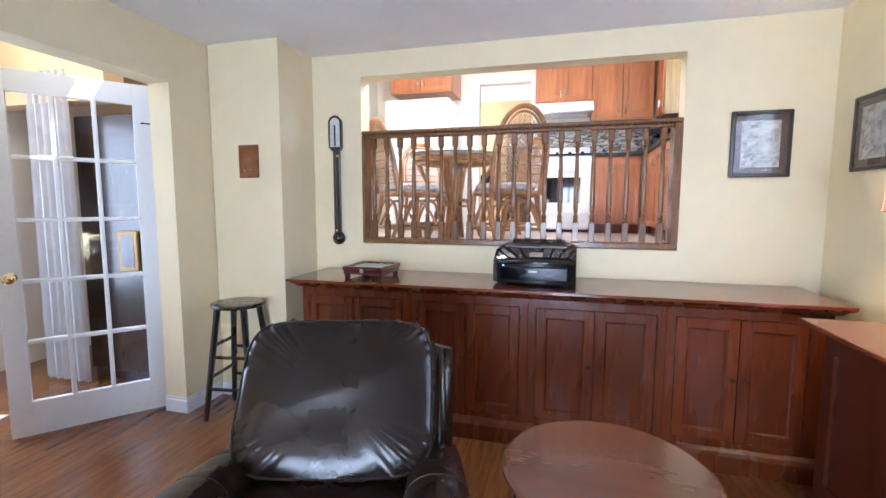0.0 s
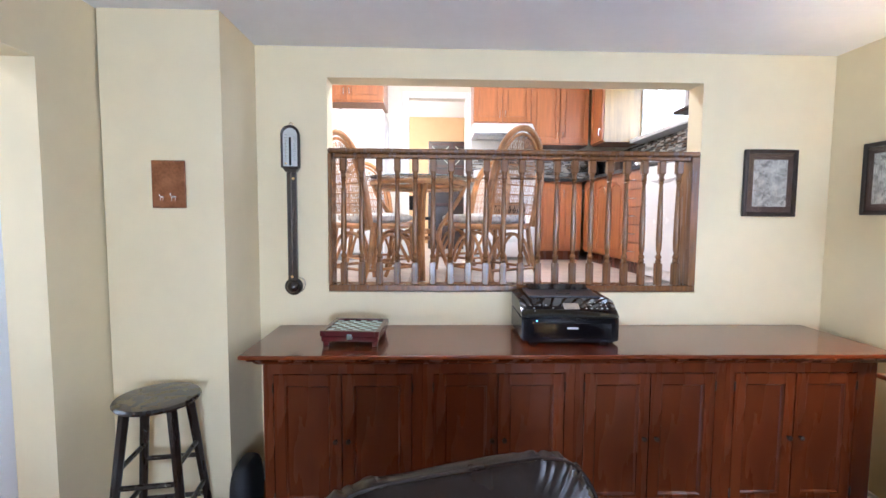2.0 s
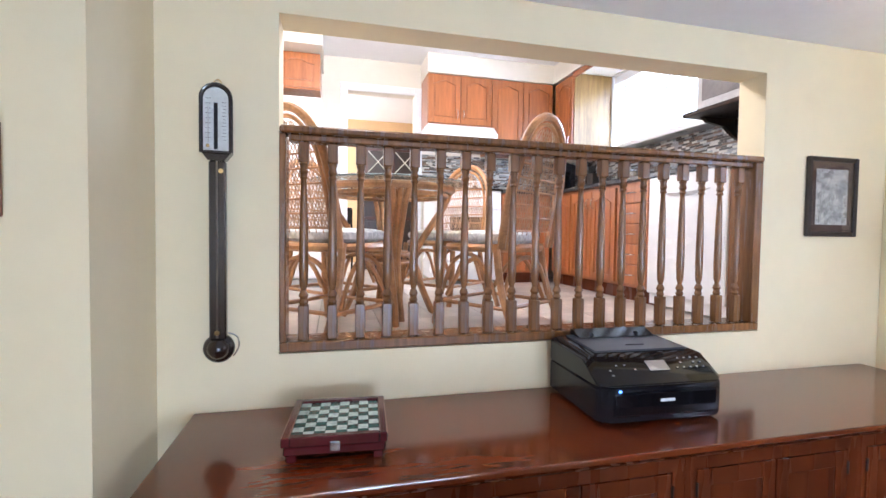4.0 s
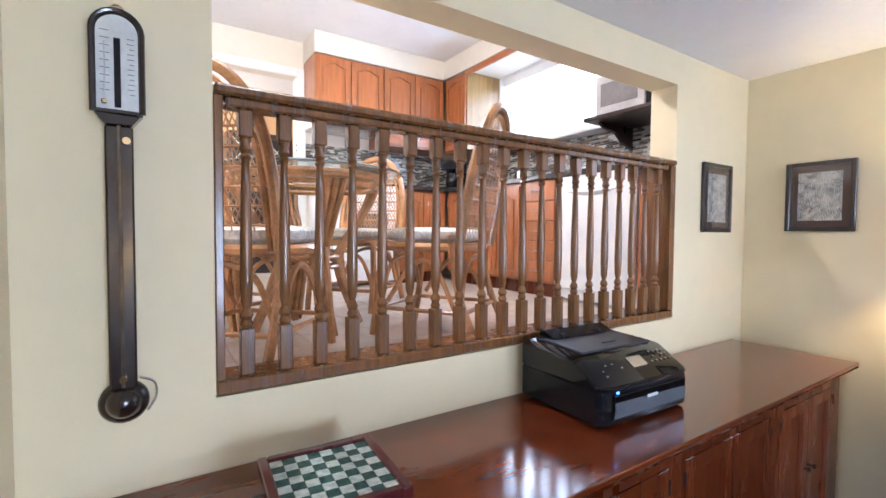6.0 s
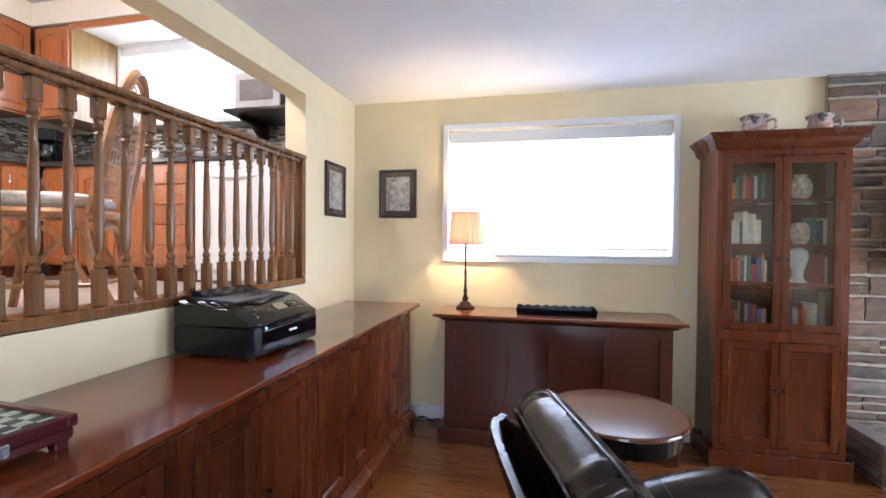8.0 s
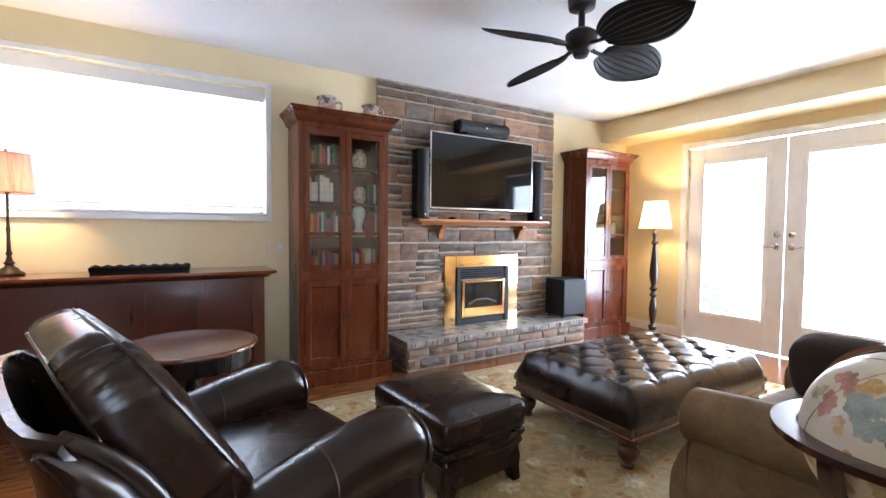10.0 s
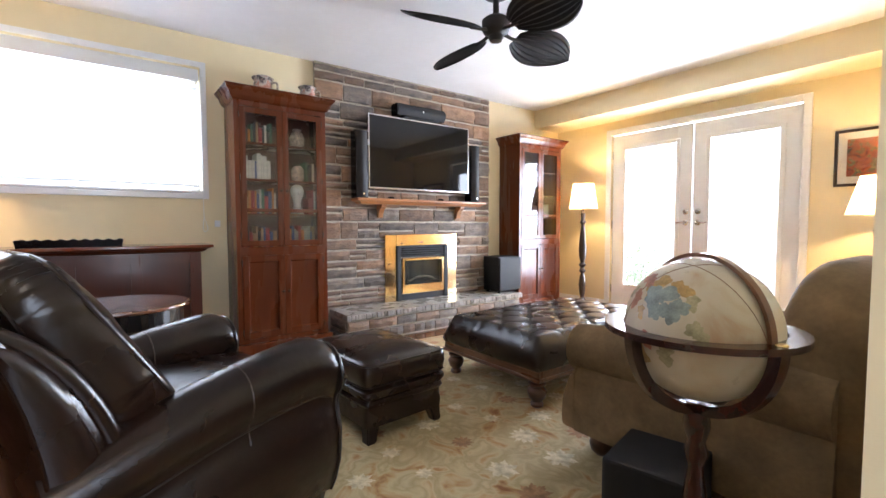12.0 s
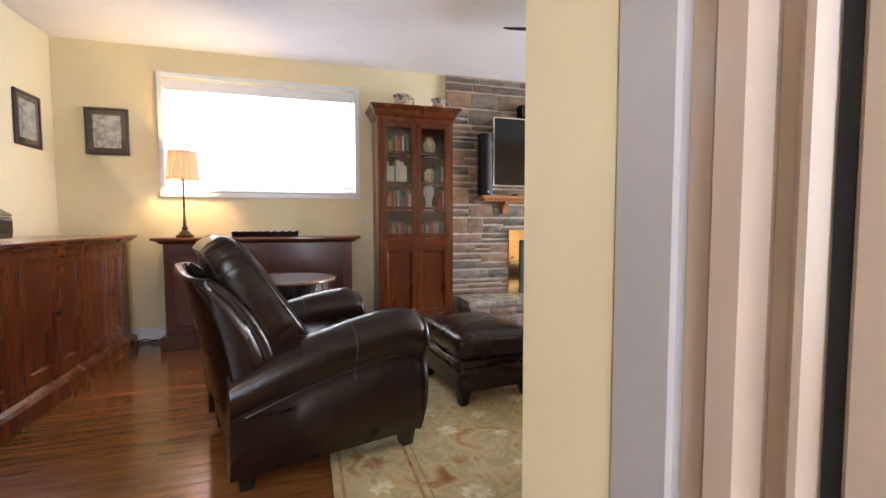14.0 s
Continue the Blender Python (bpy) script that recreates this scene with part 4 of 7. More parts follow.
part("bar", bm, BRONZE, sculp)

# ---- stone chimney breast ----
HX, HZ = 1.14, 0.25
struct("chimney_breast", boxes([(1.515, XE - 0.001, -2.367, -0.342, 0, 2.409)]), MORTAR)
struct("hearth_core", nb(HX + 0.02, 1.514, -2.50, -0.46, 0, HZ - 0.045), MORTAR)
bm = bmesh.new()
box(bm, HX - 0.005, 1.5, -2.52, -0.44, HZ - 0.045, HZ, 0.004)
struct("hearth_slab", bm, SLAB, "polished grey stone hearth slab")
rnd = random.Random(8)
bm = bmesh.new()
y_ = -0.43
while y_ > -2.52:
    w_ = rnd.uniform(0.03, 0.07)
    box(bm, HX - 0.012 - rnd.uniform(0, 0.012), HX - 0.004, max(y_ - w_, -2.53), y_ - 0.002, HZ - 0.05, HZ - 0.002, 0.005)
    y_ -= w_
part("rock_faced_edge", bm, ROCK, None, "chipped rock-faced edge of the hearth", kind="structure")

# ---- fireplace ----
fp = thing("fireplace", 1.497, -1.435, HZ, -90, "gas fireplace with a polished brass surround and a small glass window", "fireplace")
W, Hh = 0.435, 0.655
part("surround", boxes([(-W, -0.31, -0.012, 0.012, 0.002, Hh), (0.31, W, -0.012, 0.012, 0.002, Hh), (-0.31, 0.31, -0.012, 0.012, 0.545, Hh)], 0.003), BRASS, fp, "polished brass surround")
part("firebox_frame", boxes([(-0.309, -0.265, -0.03, 0.01, 0.002, 0.544), (0.265, 0.309, -0.03, 0.01, 0.002, 0.544), (-0.264, 0.264, -0.012, 0.01, 0.43, 0.544), (-0.264, 0.264, -0.012, 0.01, 0.002, 0.06)], 0.003), BLACK_MATTE, fp)
for i in range(4):
    part("louvre", nb(-0.262, 0.262, -0.032, -0.014, 0.45 + i * 0.022, 0.458 + i * 0.022, 0.002), BLACK, fp)
part("window_frame", boxes([(-0.255, -0.225, -0.035, -0.013, 0.07, 0.42), (0.225, 0.255, -0.035, -0.013, 0.07, 0.42), (-0.224, 0.224, -0.035, -0.013, 0.395, 0.42), (-0.224, 0.224, -0.035, -0.013, 0.07, 0.155)], 0.003), BRASS, fp, "brass window frame")
part("pane", nb(-0.224, 0.224, -0.026, -0.022, 0.156, 0.394), GLASS_DK, fp)
part("firebox_back", nb(-0.224, 0.224, 0.0, 0.011, 0.10, 0.41), BLACK_MATTE, fp)
for i, (a, b) in enumerate((((-0.16, 0.17), (0.04, 0.21)), ((-0.05, 0.2), (0.16, 0.17)))):
    bm = bmesh.new()
    tube(bm, [(a[0], -0.010, a[1] + 0.02), ((a[0] + b[0]) / 2, -0.010, 0.23), (b[0], -0.010, b[1] + 0.02)], 0.0095, 8)
    part("log", bm, ROCK, fp, "pale ceramic log", True)

mant = thing("mantel_shelf", 1.497, -1.415, 1.19, -90, "light oak mantel shelf on two carved brackets", "shelf")
MO = mat("mantel_oak", (0.42, 0.17, 0.06), 0.35, vary=0.2, scale=4, stretch=(0.7, 6, 6), coat=0.2)
part("board", nb(-0.76, 0.76, -0.15, -0.0, 0.028, 0.052, 0.004), MO, mant)
bm = bmesh.new()
cove_top(bm, -0.70, 0.70, -0.10, 0.0, 0.0, 0.045, 0.0275)
part("moulding", bm, MO, mant)
for x_ in (-0.47, 0.47):
    bm = bmesh.new()
    prism(bm, [(0, 0), (-0.10, 0), (-0.095, -0.025), (-0.06, -0.045), (-0.04, -0.08), (-0.03, -0.12), (0, -0.13)], "x", x_ - 0.025, x_ + 0.025)
    part("bracket", bm, MO, mant)

tv = thing("television", 1.42, -1.375, 1.335, -90, "large flat television with a thin silver frame above the mantel", "television")
TW, TH = 1.18, 0.675
part("back", nb(-TW / 2 + 0.02, TW / 2 - 0.02, 0.0, 0.03, 0.02, TH - 0.02, 0.005), BLACK_MATTE, tv)
part("bezel", boxes([(-TW / 2, -TW / 2 + 0.012, -0.03, -0.001, 0, TH), (TW / 2 - 0.012, TW / 2, -0.03, -0.001, 0, TH), (-TW / 2 + 0.012, TW / 2 - 0.012, -0.03, -0.001, 0, 0.014), (-TW / 2 + 0.012, TW / 2 - 0.012, -0.03, -0.001, TH - 0.012, TH)], 0.002), SILVER, tv)
part("screen", nb(-TW / 2 + 0.012, TW / 2 - 0.012, -0.024, -0.002, 0.014, TH - 0.012), SCREEN, tv, "dark glossy screen")
part("wall_mount", nb(-0.2, 0.2, 0.031, 0.09, 0.2, 0.45), BLACK_MATTE, tv)


def speaker(name, y, z, w, h, d, label, x=1.37, horizontal=False):
    t = thing(name, x, y, z, -90, label, "loudspeaker")
    part("cabinet", nb(-w / 2, w / 2, 0.012, d, 0, h, 0.008, 2), BLACK, t)
    bm_ = bmesh.new()
    n_ = 8
    if horizontal:
        prism(bm_, [(0.0115 - 0.03 * math.sin(math.pi * i / n_), 0.006 + (h - 0.012) * i / n_) for i in range(n_ + 1)], "x", -w / 2 + 0.006, w / 2 - 0.006)
    else:
        prism(bm_, [(-w / 2 + 0.006 + (w - 0.012) * i / n_, 0.0115 - 0.03 * math.sin(math.pi * i / n_)) for i in range(n_ + 1)], "z", 0.006, h - 0.006)
    part("grille", bm_, BLACK_MATTE, t, smooth=True)
    bm_ = bmesh.new()
    lathe(bm_, [(0.009, -0.002), (0.009, 0.002)], 12)
    bmesh.ops.rotate(bm_, verts=bm_.verts, cent=(0, 0, 0), matrix=Matrix.Rotation(radians(90), 3, "X"))
    bmesh.ops.translate(bm_, verts=bm_.verts, vec=(0, -0.02, h * (0.5 if horizontal else 0.06)))
    part("badge", bm_, SILVER, t)
    return t


speaker("loudspeaker", -0.715, 1.243, 0.12, 0.60, 0.12, "slim tall black loudspeaker standing on the mantel")
speaker("loudspeaker", -2.05, 1.243, 0.12, 0.60, 0.12, "slim tall black loudspeaker standing on the mantel")
speaker("centre_loudspeaker", -1.36, 2.03, 0.56, 0.115, 0.12, "wide black centre loudspeaker on a shelf over the television", horizontal=True)
ss = thing("speaker_bracket", 1.44, -1.36, 2.018, -90, label="small black bracket shelf under the centre loudspeaker", category="bracket")
part("plate", nb(-0.2, 0.2, -0.07, 0.07, 0, 0.011), BLACK_MATTE, ss)
sub = thing("subwoofer", 1.235, -2.255, HZ + 0.001, -90, "black cube subwoofer standing on the hearth", "loudspeaker")
part("cabinet", nb(0, 0.34, 0.0, 0.24, 0.02, 0.40, 0.012, 2), BLACK_MATTE, sub)
part("grille", nb(0.01, 0.33, -0.018, -0.001, 0.03, 0.39, 0.008, 2), BLACK_MATTE, sub)
for x_, y_ in ((0.04, 0.03), (0.3, 0.03), (0.04, 0.21), (0.3, 0.21)):
    bm = bmesh.new()
    lathe(bm, [(0.015, 0), (0.012, 0.02)], 10, (x_, y_, 0))
    part("foot", bm, BLACK, sub)
for yy in (-1.02, -1.60):
    o = vase("small_box", 1.40, yy, 1.243, [(0.03, 0), (0.035, 0.01), (0.02, 0.02)], BLACK, "small dark object on the mantel", "ornament", 12)

# ---- things on the long sideboard ----
TOPZ = 0.8885
pr = thing("printer", -0.03, 2.615, TOPZ, -2, "glossy black multifunction printer with a sloping control panel", "printer")
pr.scale = (1.02, 1.0, 1.1)
A, B = 0.232, 0.185


def cut_block(bm_, ax, bx, fy, by, z0, z1, c0=0.03, slope=0.0):
    """Block with its front corners cut off; slope lowers the front of its top."""
    poly = [(-ax, by), (-ax, fy + c0), (-ax + c0 * 1.2, fy), (bx - c0 * 1.2, fy), (bx, fy + c0), (bx, by)]
    prism(bm_, poly, "z", z0, z1)
    bmesh.ops.bevel(bm_, geom=[e for e in bm_.edges], offset=0.004, segments=2, affect="EDGES")


bm = bmesh.new()
cut_block(bm, A, A, -B + 0.002, B, 0.012, 0.112)
part("body", bm, BLACK, pr, smooth=True)
part("foot", boxes([(-A + 0.04, -A + 0.08, -B + 0.06, B - 0.04, 0, 0.0118), (A - 0.08, A - 0.04, -B + 0.06, B - 0.04, 0, 0.0118)]), BLACK_MATTE, pr)
part("front_tray", nb(-A + 0.045, A - 0.045, -B - 0.006, -B + 0.001, 0.03, 0.100, 0.004, 2), GLOSSBLACK, pr)
bm = bmesh.new()
secs = []
for x_, i_ in ((-A, 0.03), (-A + 0.036, 0.0), (A - 0.036, 0.0), (A, 0.03)):
    secs.append([bm.verts.new((x_, y, z)) for y, z in ((-B + i_, 0.1135), (-B + i_, 0.122), (-B + 0.115 + (0.01 if i_ else 0), 0.188 - (0.012 if i_ else 0)), (B, 0.196 - (0.012 if i_ else 0)), (B, 0.1135))])
for a_, b_ in zip(secs, secs[1:]):
    for i in range(5):
        bm.faces.new((a_[i], a_[(i + 1) % 5], b_[(i + 1) % 5], b_[i]))
bm.faces.new(secs[0][::-1])
bm.faces.new(secs[-1])
bmesh.ops.bevel(bm, geom=bm.edges[:], offset=0.003, segments=2, affect="EDGES")
part("scanner_lid", bm, GLOSSBLACK, pr, "glossy sloping lid and control panel", smooth=True)
bm = bmesh.new()
prism(bm, [(-B + 0.128, 0.190), (B - 0.03, 0.197), (B - 0.03, 0.203), (-B + 0.128, 0.196)], "x", -A + 0.05, A - 0.06)
part("document_feeder", bm, mat("satin_black", (0.035, 0.038, 0.045), 0.34, vary=0.05), pr)
bm = bmesh.new()
prism(bm, [(B - 0.09, 0.204), (B - 0.012, 0.204), (B - 0.012, 0.222), (B - 0.03, 0.224)], "x", -A + 0.075, A - 0.075)
part("feeder_tray", bm, BLACK, pr)
part("feeder_slot", nb(-0.04, 0.03, -0.02, -0.016, 0.2005, 0.2038), BLACK_MATTE, pr)
for x_ in (-0.10, 0.09):
    part("paper_guide", nb(x_ - 0.005, x_ + 0.005, B - 0.085, B - 0.06, 0.204, 0.216, 0.002), BLACK_MATTE, pr)
tilt = math.degrees(math.atan2(0.066, 0.115))


def on_panel(name, x, v, w, h, m_, lift=0.0015):
    o_ = part(name, nb(-w / 2, w / 2, -h / 2, h / 2, 0, lift), m_, pr)
    o_.matrix_basis = pose(x, -B + v * 0.115, 0.122 + v * 0.066 + 0.0008, tilt, 0, 0)
    return o_


on_panel("display", 0.01, 0.55, 0.075, 0.042, SILVER)
rnd = random.Random(2)
for i in range(26):
    x_ = rnd.choice((-0.17, -0.14, -0.11, -0.08, 0.08, 0.105, 0.13, 0.155, 0.18))
    on_panel("button", x_, rnd.choice((0.3, 0.45, 0.6, 0.75)) + 0.004 * i / 26, 0.008, 0.005, SILVER)
part("badge", nb(-0.026, 0.026, -B - 0.0085, -B - 0.0062, 0.072, 0.080), mat("badge_white", (0.7, 0.7, 0.7), 0.4), pr)
led = mat("blue_led", (0.05, 0.1, 0.6), 0.3, emit=(0.1, 0.3, 1.0), estr=6)
part("power_light", nb(-0.170, -0.164, -B - 0.0035, -B - 0.0002, 0.104, 0.108), led, pr)

cb = thing("chess_box", -1.085, 2.545, TOPZ, -4, "red-brown wooden chess box with a green and white board", "game")
REDW = mat("red_lacquer_wood", (0.075, 0.008, 0.010), 0.25, vary=0.15, coat=0.5)
part("box_body", nb(-0.135, 0.135, -0.135, 0.135, 0.0215, 0.046, 0.004), REDW, cb)
for fx in (-0.115, 0.115):
    for fy in (-0.115, 0.115):
        part("foot", nb(fx - 0.014, fx + 0.014, fy - 0.014, fy + 0.014, 0, 0.021, 0.003), REDW, cb)
part("lid_rim", boxes([(-0.14, -0.118, -0.14, 0.14, 0.047, 0.074), (0.118, 0.14, -0.14, 0.14, 0.047, 0.074), (-0.118, 0.118, -0.14, -0.118, 0.047, 0.074), (-0.118, 0.118, 0.118, 0.14, 0.047, 0.074)], 0.003), REDW, cb)
part("board", nb(-0.118, 0.118, -0.118, 0.118, 0.047, 0.063), REDW, cb)
q = 0.236 / 8
for i in range(8):
    for j in range(8):
        part("square", nb(-0.118 + q * i + 0.0006, -0.118 + q * (i + 1) - 0.0006, -0.118 + q * j + 0.0006, -0.118 + q * (j + 1) - 0.0006, 0.0631, 0.067), PALE_SQ if (i + j) % 2 else GREEN_SQ, cb)
part("clasp", nb(-0.013, 0.013, -0.144, -0.1402, 0.034, 0.060, 0.002), SILVER, cb)

# ---- on the walls ----
ba = thing("barometer", -1.475, YN - 0.001, 1.06, label="antique dark mahogany stick barometer with a silvered plate", category="barometer")
MAH = mat("mahogany", (0.022, 0.010, 0.007), 0.22, vary=0.3, scale=6, stretch=(6, 6, 0.6), coat=0.5)
bm = bmesh.new()
arc = [(0.045 * math.cos(a), 0.875 + 0.045 * math.sin(a)) for a in [math.pi * i / 12 for i in range(13)]]
prism(bm, [(-0.045, 0.70), (-0.026, 0.675), (0.026, 0.675), (0.045, 0.70)] + arc, "y", -0.035, 0)
part("head", bm, MAH, ba)
bm = bmesh.new()
tube(bm, [(0.045, -0.036, 0.70), (0.045, -0.036, 0.875)] + [(x, -0.036, z) for x, z in arc[1:-1]] + [(-0.045, -0.036, 0.875), (-0.045, -0.036, 0.70), (0.045, -0.036, 0.70)], 0.006, 8)
part("head_moulding", bm, MAH, ba, smooth=True)
part("shaft", nb(-0.026, 0.026, -0.026, 0, 0.08, 0.674, 0.004), MAH, ba)
part("tube", nb(-0.0035, 0.0035, -0.031, -0.0262, 0.085, 0.674, 0.0015), mat("old_glass_tube", (0.16, 0.13, 0.10), 0.12, 0.5, vary=0.3, scale=14), ba, "dull glass mercury tube")
PLATE = mat("silvered_plate", (0.62, 0.63, 0.60), 0.4, 0.15, vary=0.08, scale=40)
bm = bmesh.new()
prism(bm, [(-0.038, 0.706), (0.038, 0.706)] + [(x * 0.84, 0.872 + (z - 0.875) * 0.84) for x, z in arc], "y", -0.037, -0.0352)
part("plate", bm, PLATE, ba, "engraved silvered scale plate")
part("scale_marks", boxes([(0.018 + 0.004 * (i % 3 == 0), 0.031, -0.0376, -0.0371, 0.74 + 0.011 * i, 0.7412 + 0.011 * i) for i in range(12)] + [(-0.031, -0.014, -0.0376, -0.0371, 0.745 + 0.016 * i, 0.7462 + 0.016 * i) for i in range(9)]), BRONZE, ba)
part("tube_recess", nb(-0.006, 0.006, -0.0385, -0.0372, 0.710, 0.860), BLACK, ba)
part("thermometer", nb(-0.024, -0.0215, -0.0395, -0.0372, 0.73, 0.85), SILVER, ba)
part("index_knob", nb(-0.029, -0.019, -0.042, -0.0372, 0.715, 0.726, 0.002), BRASS, ba)
bm = bmesh.new()
lathe(bm, [(0.049, 0), (0.049, 0.012), (0.044, 0.018), (0.036, 0.022), (0.03, 0.036), (0.018, 0.045), (0.004, 0.048)], 28)
bmesh.ops.rotate(bm, verts=bm.verts, cent=(0, 0, 0), matrix=Matrix.Rotation(radians(90), 3, "X"))
bmesh.ops.translate(bm, verts=bm.verts, vec=(0, 0, 0.048))
part("cistern_cover", bm, MAH, ba, "round turned cistern cover", True)
for z_, m_ in ((0.64, BRASS), (0.105, BRASS)):
    bm = bmesh.new()
    lathe(bm, [(0.008, 0), (0.008, 0.01)], 12)
    bmesh.ops.rotate(bm, verts=bm.verts, cent=(0, 0, 0), matrix=Matrix.Rotation(radians(90), 3, "X"))
    bmesh.ops.translate(bm, verts=bm.verts, vec=(0.014 if z_ > 0.5 else 0, -0.0265, z_))
    part("screw", bm, m_, ba)
bm = bmesh.new()
tube(bm, curve([(0.03, -0.012, 0.1), (0.058, -0.012, 0.085), (0.062, -0.012, 0.05), (0.045, -0.012, 0.02)]), 0.0025, 6)
part("wire", bm, SILVER, ba)
bm = bmesh.new()
tube(bm, [(0.012 * math.cos(a), -0.012, 0.93 + 0.012 * math.sin(a)) for a in [2 * math.pi * i / 14 for i in range(14)]], 0.002, 6, True)
part("hanging_ring", bm, BRASS, ba)


def framed(name, ax, plane, a0, a1, z0, z1, fw, mw, frame_m, art, label, d=0.02, sgn=1, glass=True, board=None):
    """A framed sheet on a wall; sgn points out of the wall."""
    rz = {("x", -1): 0, ("x", 1): 180, ("y", -1): -90, ("y", 1): 90}[(ax, sgn)]
    w, h = abs(a1 - a0), z1 - z0
    c = (a0 + a1) / 2
    t = thing(name, *((c, plane) if ax == "x" else (plane, c)), z0, rz, label, "picture")
    part("frame", boxes([(-w / 2, -w / 2 + fw, -d, 0, 0, h), (w / 2 - fw, w / 2, -d, 0, 0, h), (-w / 2 + fw, w / 2 - fw, -d, 0, 0, fw), (-w / 2 + fw, w / 2 - fw, -d, 0, h - fw, h)], 0.004), frame_m, t)
    part("mat", nb(-w / 2 + fw, w / 2 - fw, -0.008, -0.002, fw, h - fw), board or MAT_PAPER, t)
    part("print", nb(-w / 2 + fw + mw, w / 2 - fw - mw, -0.0105, -0.0085, fw + mw, h - fw - mw), art, t)
    if glass:
        part("pane", nb(-w / 2 + fw, w / 2 - fw, -0.0155, -0.014, fw, h - fw), GLASS, t)
    return t


BROWN_MAT = mat("brown_mat_board", (0.085, 0.05, 0.036), 0.8, vary=0.05)
PF = mat("walnut_frame", (0.03, 0.017, 0.013), 0.3, vary=0.2, coat=0.3)
framed("framed_picture", "x", YN - 0.001, 1.046, 1.353, 1.514, 1.889, 0.022, 0.034, PF, PRINT, "dark-framed engraving of an old street on the pale wall", sgn=-1, board=BROWN_MAT)
framed("framed_picture", "y", XE - 0.001, 2.63, 2.33, 1.523, 1.891, 0.022, 0.034, PF, PRINT, "dark-framed engraving of old buildings beside the window", sgn=-1, board=BROWN_MAT)
framed("framed_painting", "x", YS + 0.001, -1.247, -1.86, 1.298, 1.745, 0.022, 0.055, PF, AUTUMN, "framed painting of red autumn trees with a cream mat", sgn=1)

cp = thing("copper_plaque", -1.906, 2.4295, 1.53, label="small copper plaque with two little silver deer", category="plaque")
part("plate", nb(-0.075, 0.075, -0.012, -0.002, 0, 0.215, 0.003), COPPER, cp)
for x_, sc in ((0.022, 1.0), (-0.03, 0.7)):
    bm = bmesh.new()
    soft(bm, (x_, -0.014, 0.05), (0.013 * sc, 0.003, 0.006 * sc), 0.8, 10, 6)
    soft(bm, (x_ - 0.012 * sc, -0.014, 0.05 + 0.012 * sc), (0.004 * sc, 0.003, 0.008 * sc), 0.8, 8, 6)
    for k in (-0.009, 0.008):
        box(bm, x_ + k * sc, x_ + (k + 0.003) * sc, -0.016, -0.012, 0.032, 0.047)
    part("deer", bm, SILVER, cp)
swp = thing("cable_outlet", XE - 0.001, 0.44, 0.985, -90, "small white wall outlet plate", "socket")
part("plate", nb(-0.02, 0.02, -0.006, 0, 0, 0.05, 0.002), WHITE, swp)

# ---- bar stool ----
st = thing("bar_stool", -1.875, 2.23, 0, 8, "dark espresso round-seated wooden bar stool", "stool")
SH = 0.735
bm = bmesh.new()
lathe(bm, [(0.13, SH - 0.03), (0.158, SH - 0.026), (0.165, SH - 0.014), (0.16, SH - 0.004), (0.13, SH), (0.06, SH - 0.002)], 32)
part("seat", bm, STOOLW, st, smooth=True)
legs = []
for sx, sy in ((-1, -1), (1, -1), (1, 1), (-1, 1)):
    a, b = Vector((sx * 0.088, sy * 0.088, SH - 0.032)), Vector((sx * 0.155, sy * 0.155, 0))
    legs.append((a, b))
    bm = bmesh.new()
    d = (b - a)
    tube(bm, [a, a + d * 0.5, b], [0.021, 0.019, 0.017], 6)
    part("leg", bm, STOOLW, st)
for i in range(4):
    for z_ in ((0.20, 0.40) if i % 2 == 0 else (0.27, 0.47)):
        f = 1 - z_ / (SH - 0.032)
        p1, p2 = legs[i][0].lerp(legs[i][1], f), legs[(i + 1) % 4][0].lerp(legs[(i + 1) % 4][1], f)
        bm = bmesh.new()
        tube(bm, [p1, p2], 0.011, 8)
        part("stretcher", bm, STOOLW, st, smooth=True)
bag = thing("black_bag", -1.60, 2.42, 0, label="small soft black bag on the floor beside the sideboard", category="bag")
bm = bmesh.new()
soft(bm, (0, 0.03, 0.17), (0.055, 0.12, 0.165), 0.6, 20, 10)
part("bag_body", bm, BLACK_MATTE, bag, smooth=True)

# ---- leather armchair ----
ch = thing("leather_armchair", -0.565, 1.01, 0, 16, "dark brown leather armchair with rolled arms and plump back cushion", "armchair")


def arm_ring(y_):
    """Section of the arm at a depth y_: out from the seat, over the roll, down the bowed outside."""
    f = (y_ + 0.40) / 0.76
    zt = 0.622 - 0.17 * max(0.0, f) ** 1.7 - 0.03 * max(0.0, 1 - f * 9) ** 2
    r_ = 0.098 - 0.012 * f
    bow = 0.03 * math.sin(math.pi * min(1, max(0, 0.15 + f)))
    ring = [(-0.05, 0.11), (-0.055, 0.28), (-0.06, zt - 2.0 * r_)]
    for i in range(13):
        a_ = math.pi * (1.15 - 1.42 * i / 12)
        ring.append((r_ * 1.06 * math.cos(a_), zt - r_ + r_ * math.sin(a_)))
    zc = zt - 1.98 * r_
    return ring + [(0.062, zc), (0.062 + bow * 0.5, zc - 0.035), (0.072 + bow, 0.30), (0.068 + bow, 0.20), (0.05 + bow * 0.6, 0.12), (0.035, 0.075), (-0.03, 0.075)]


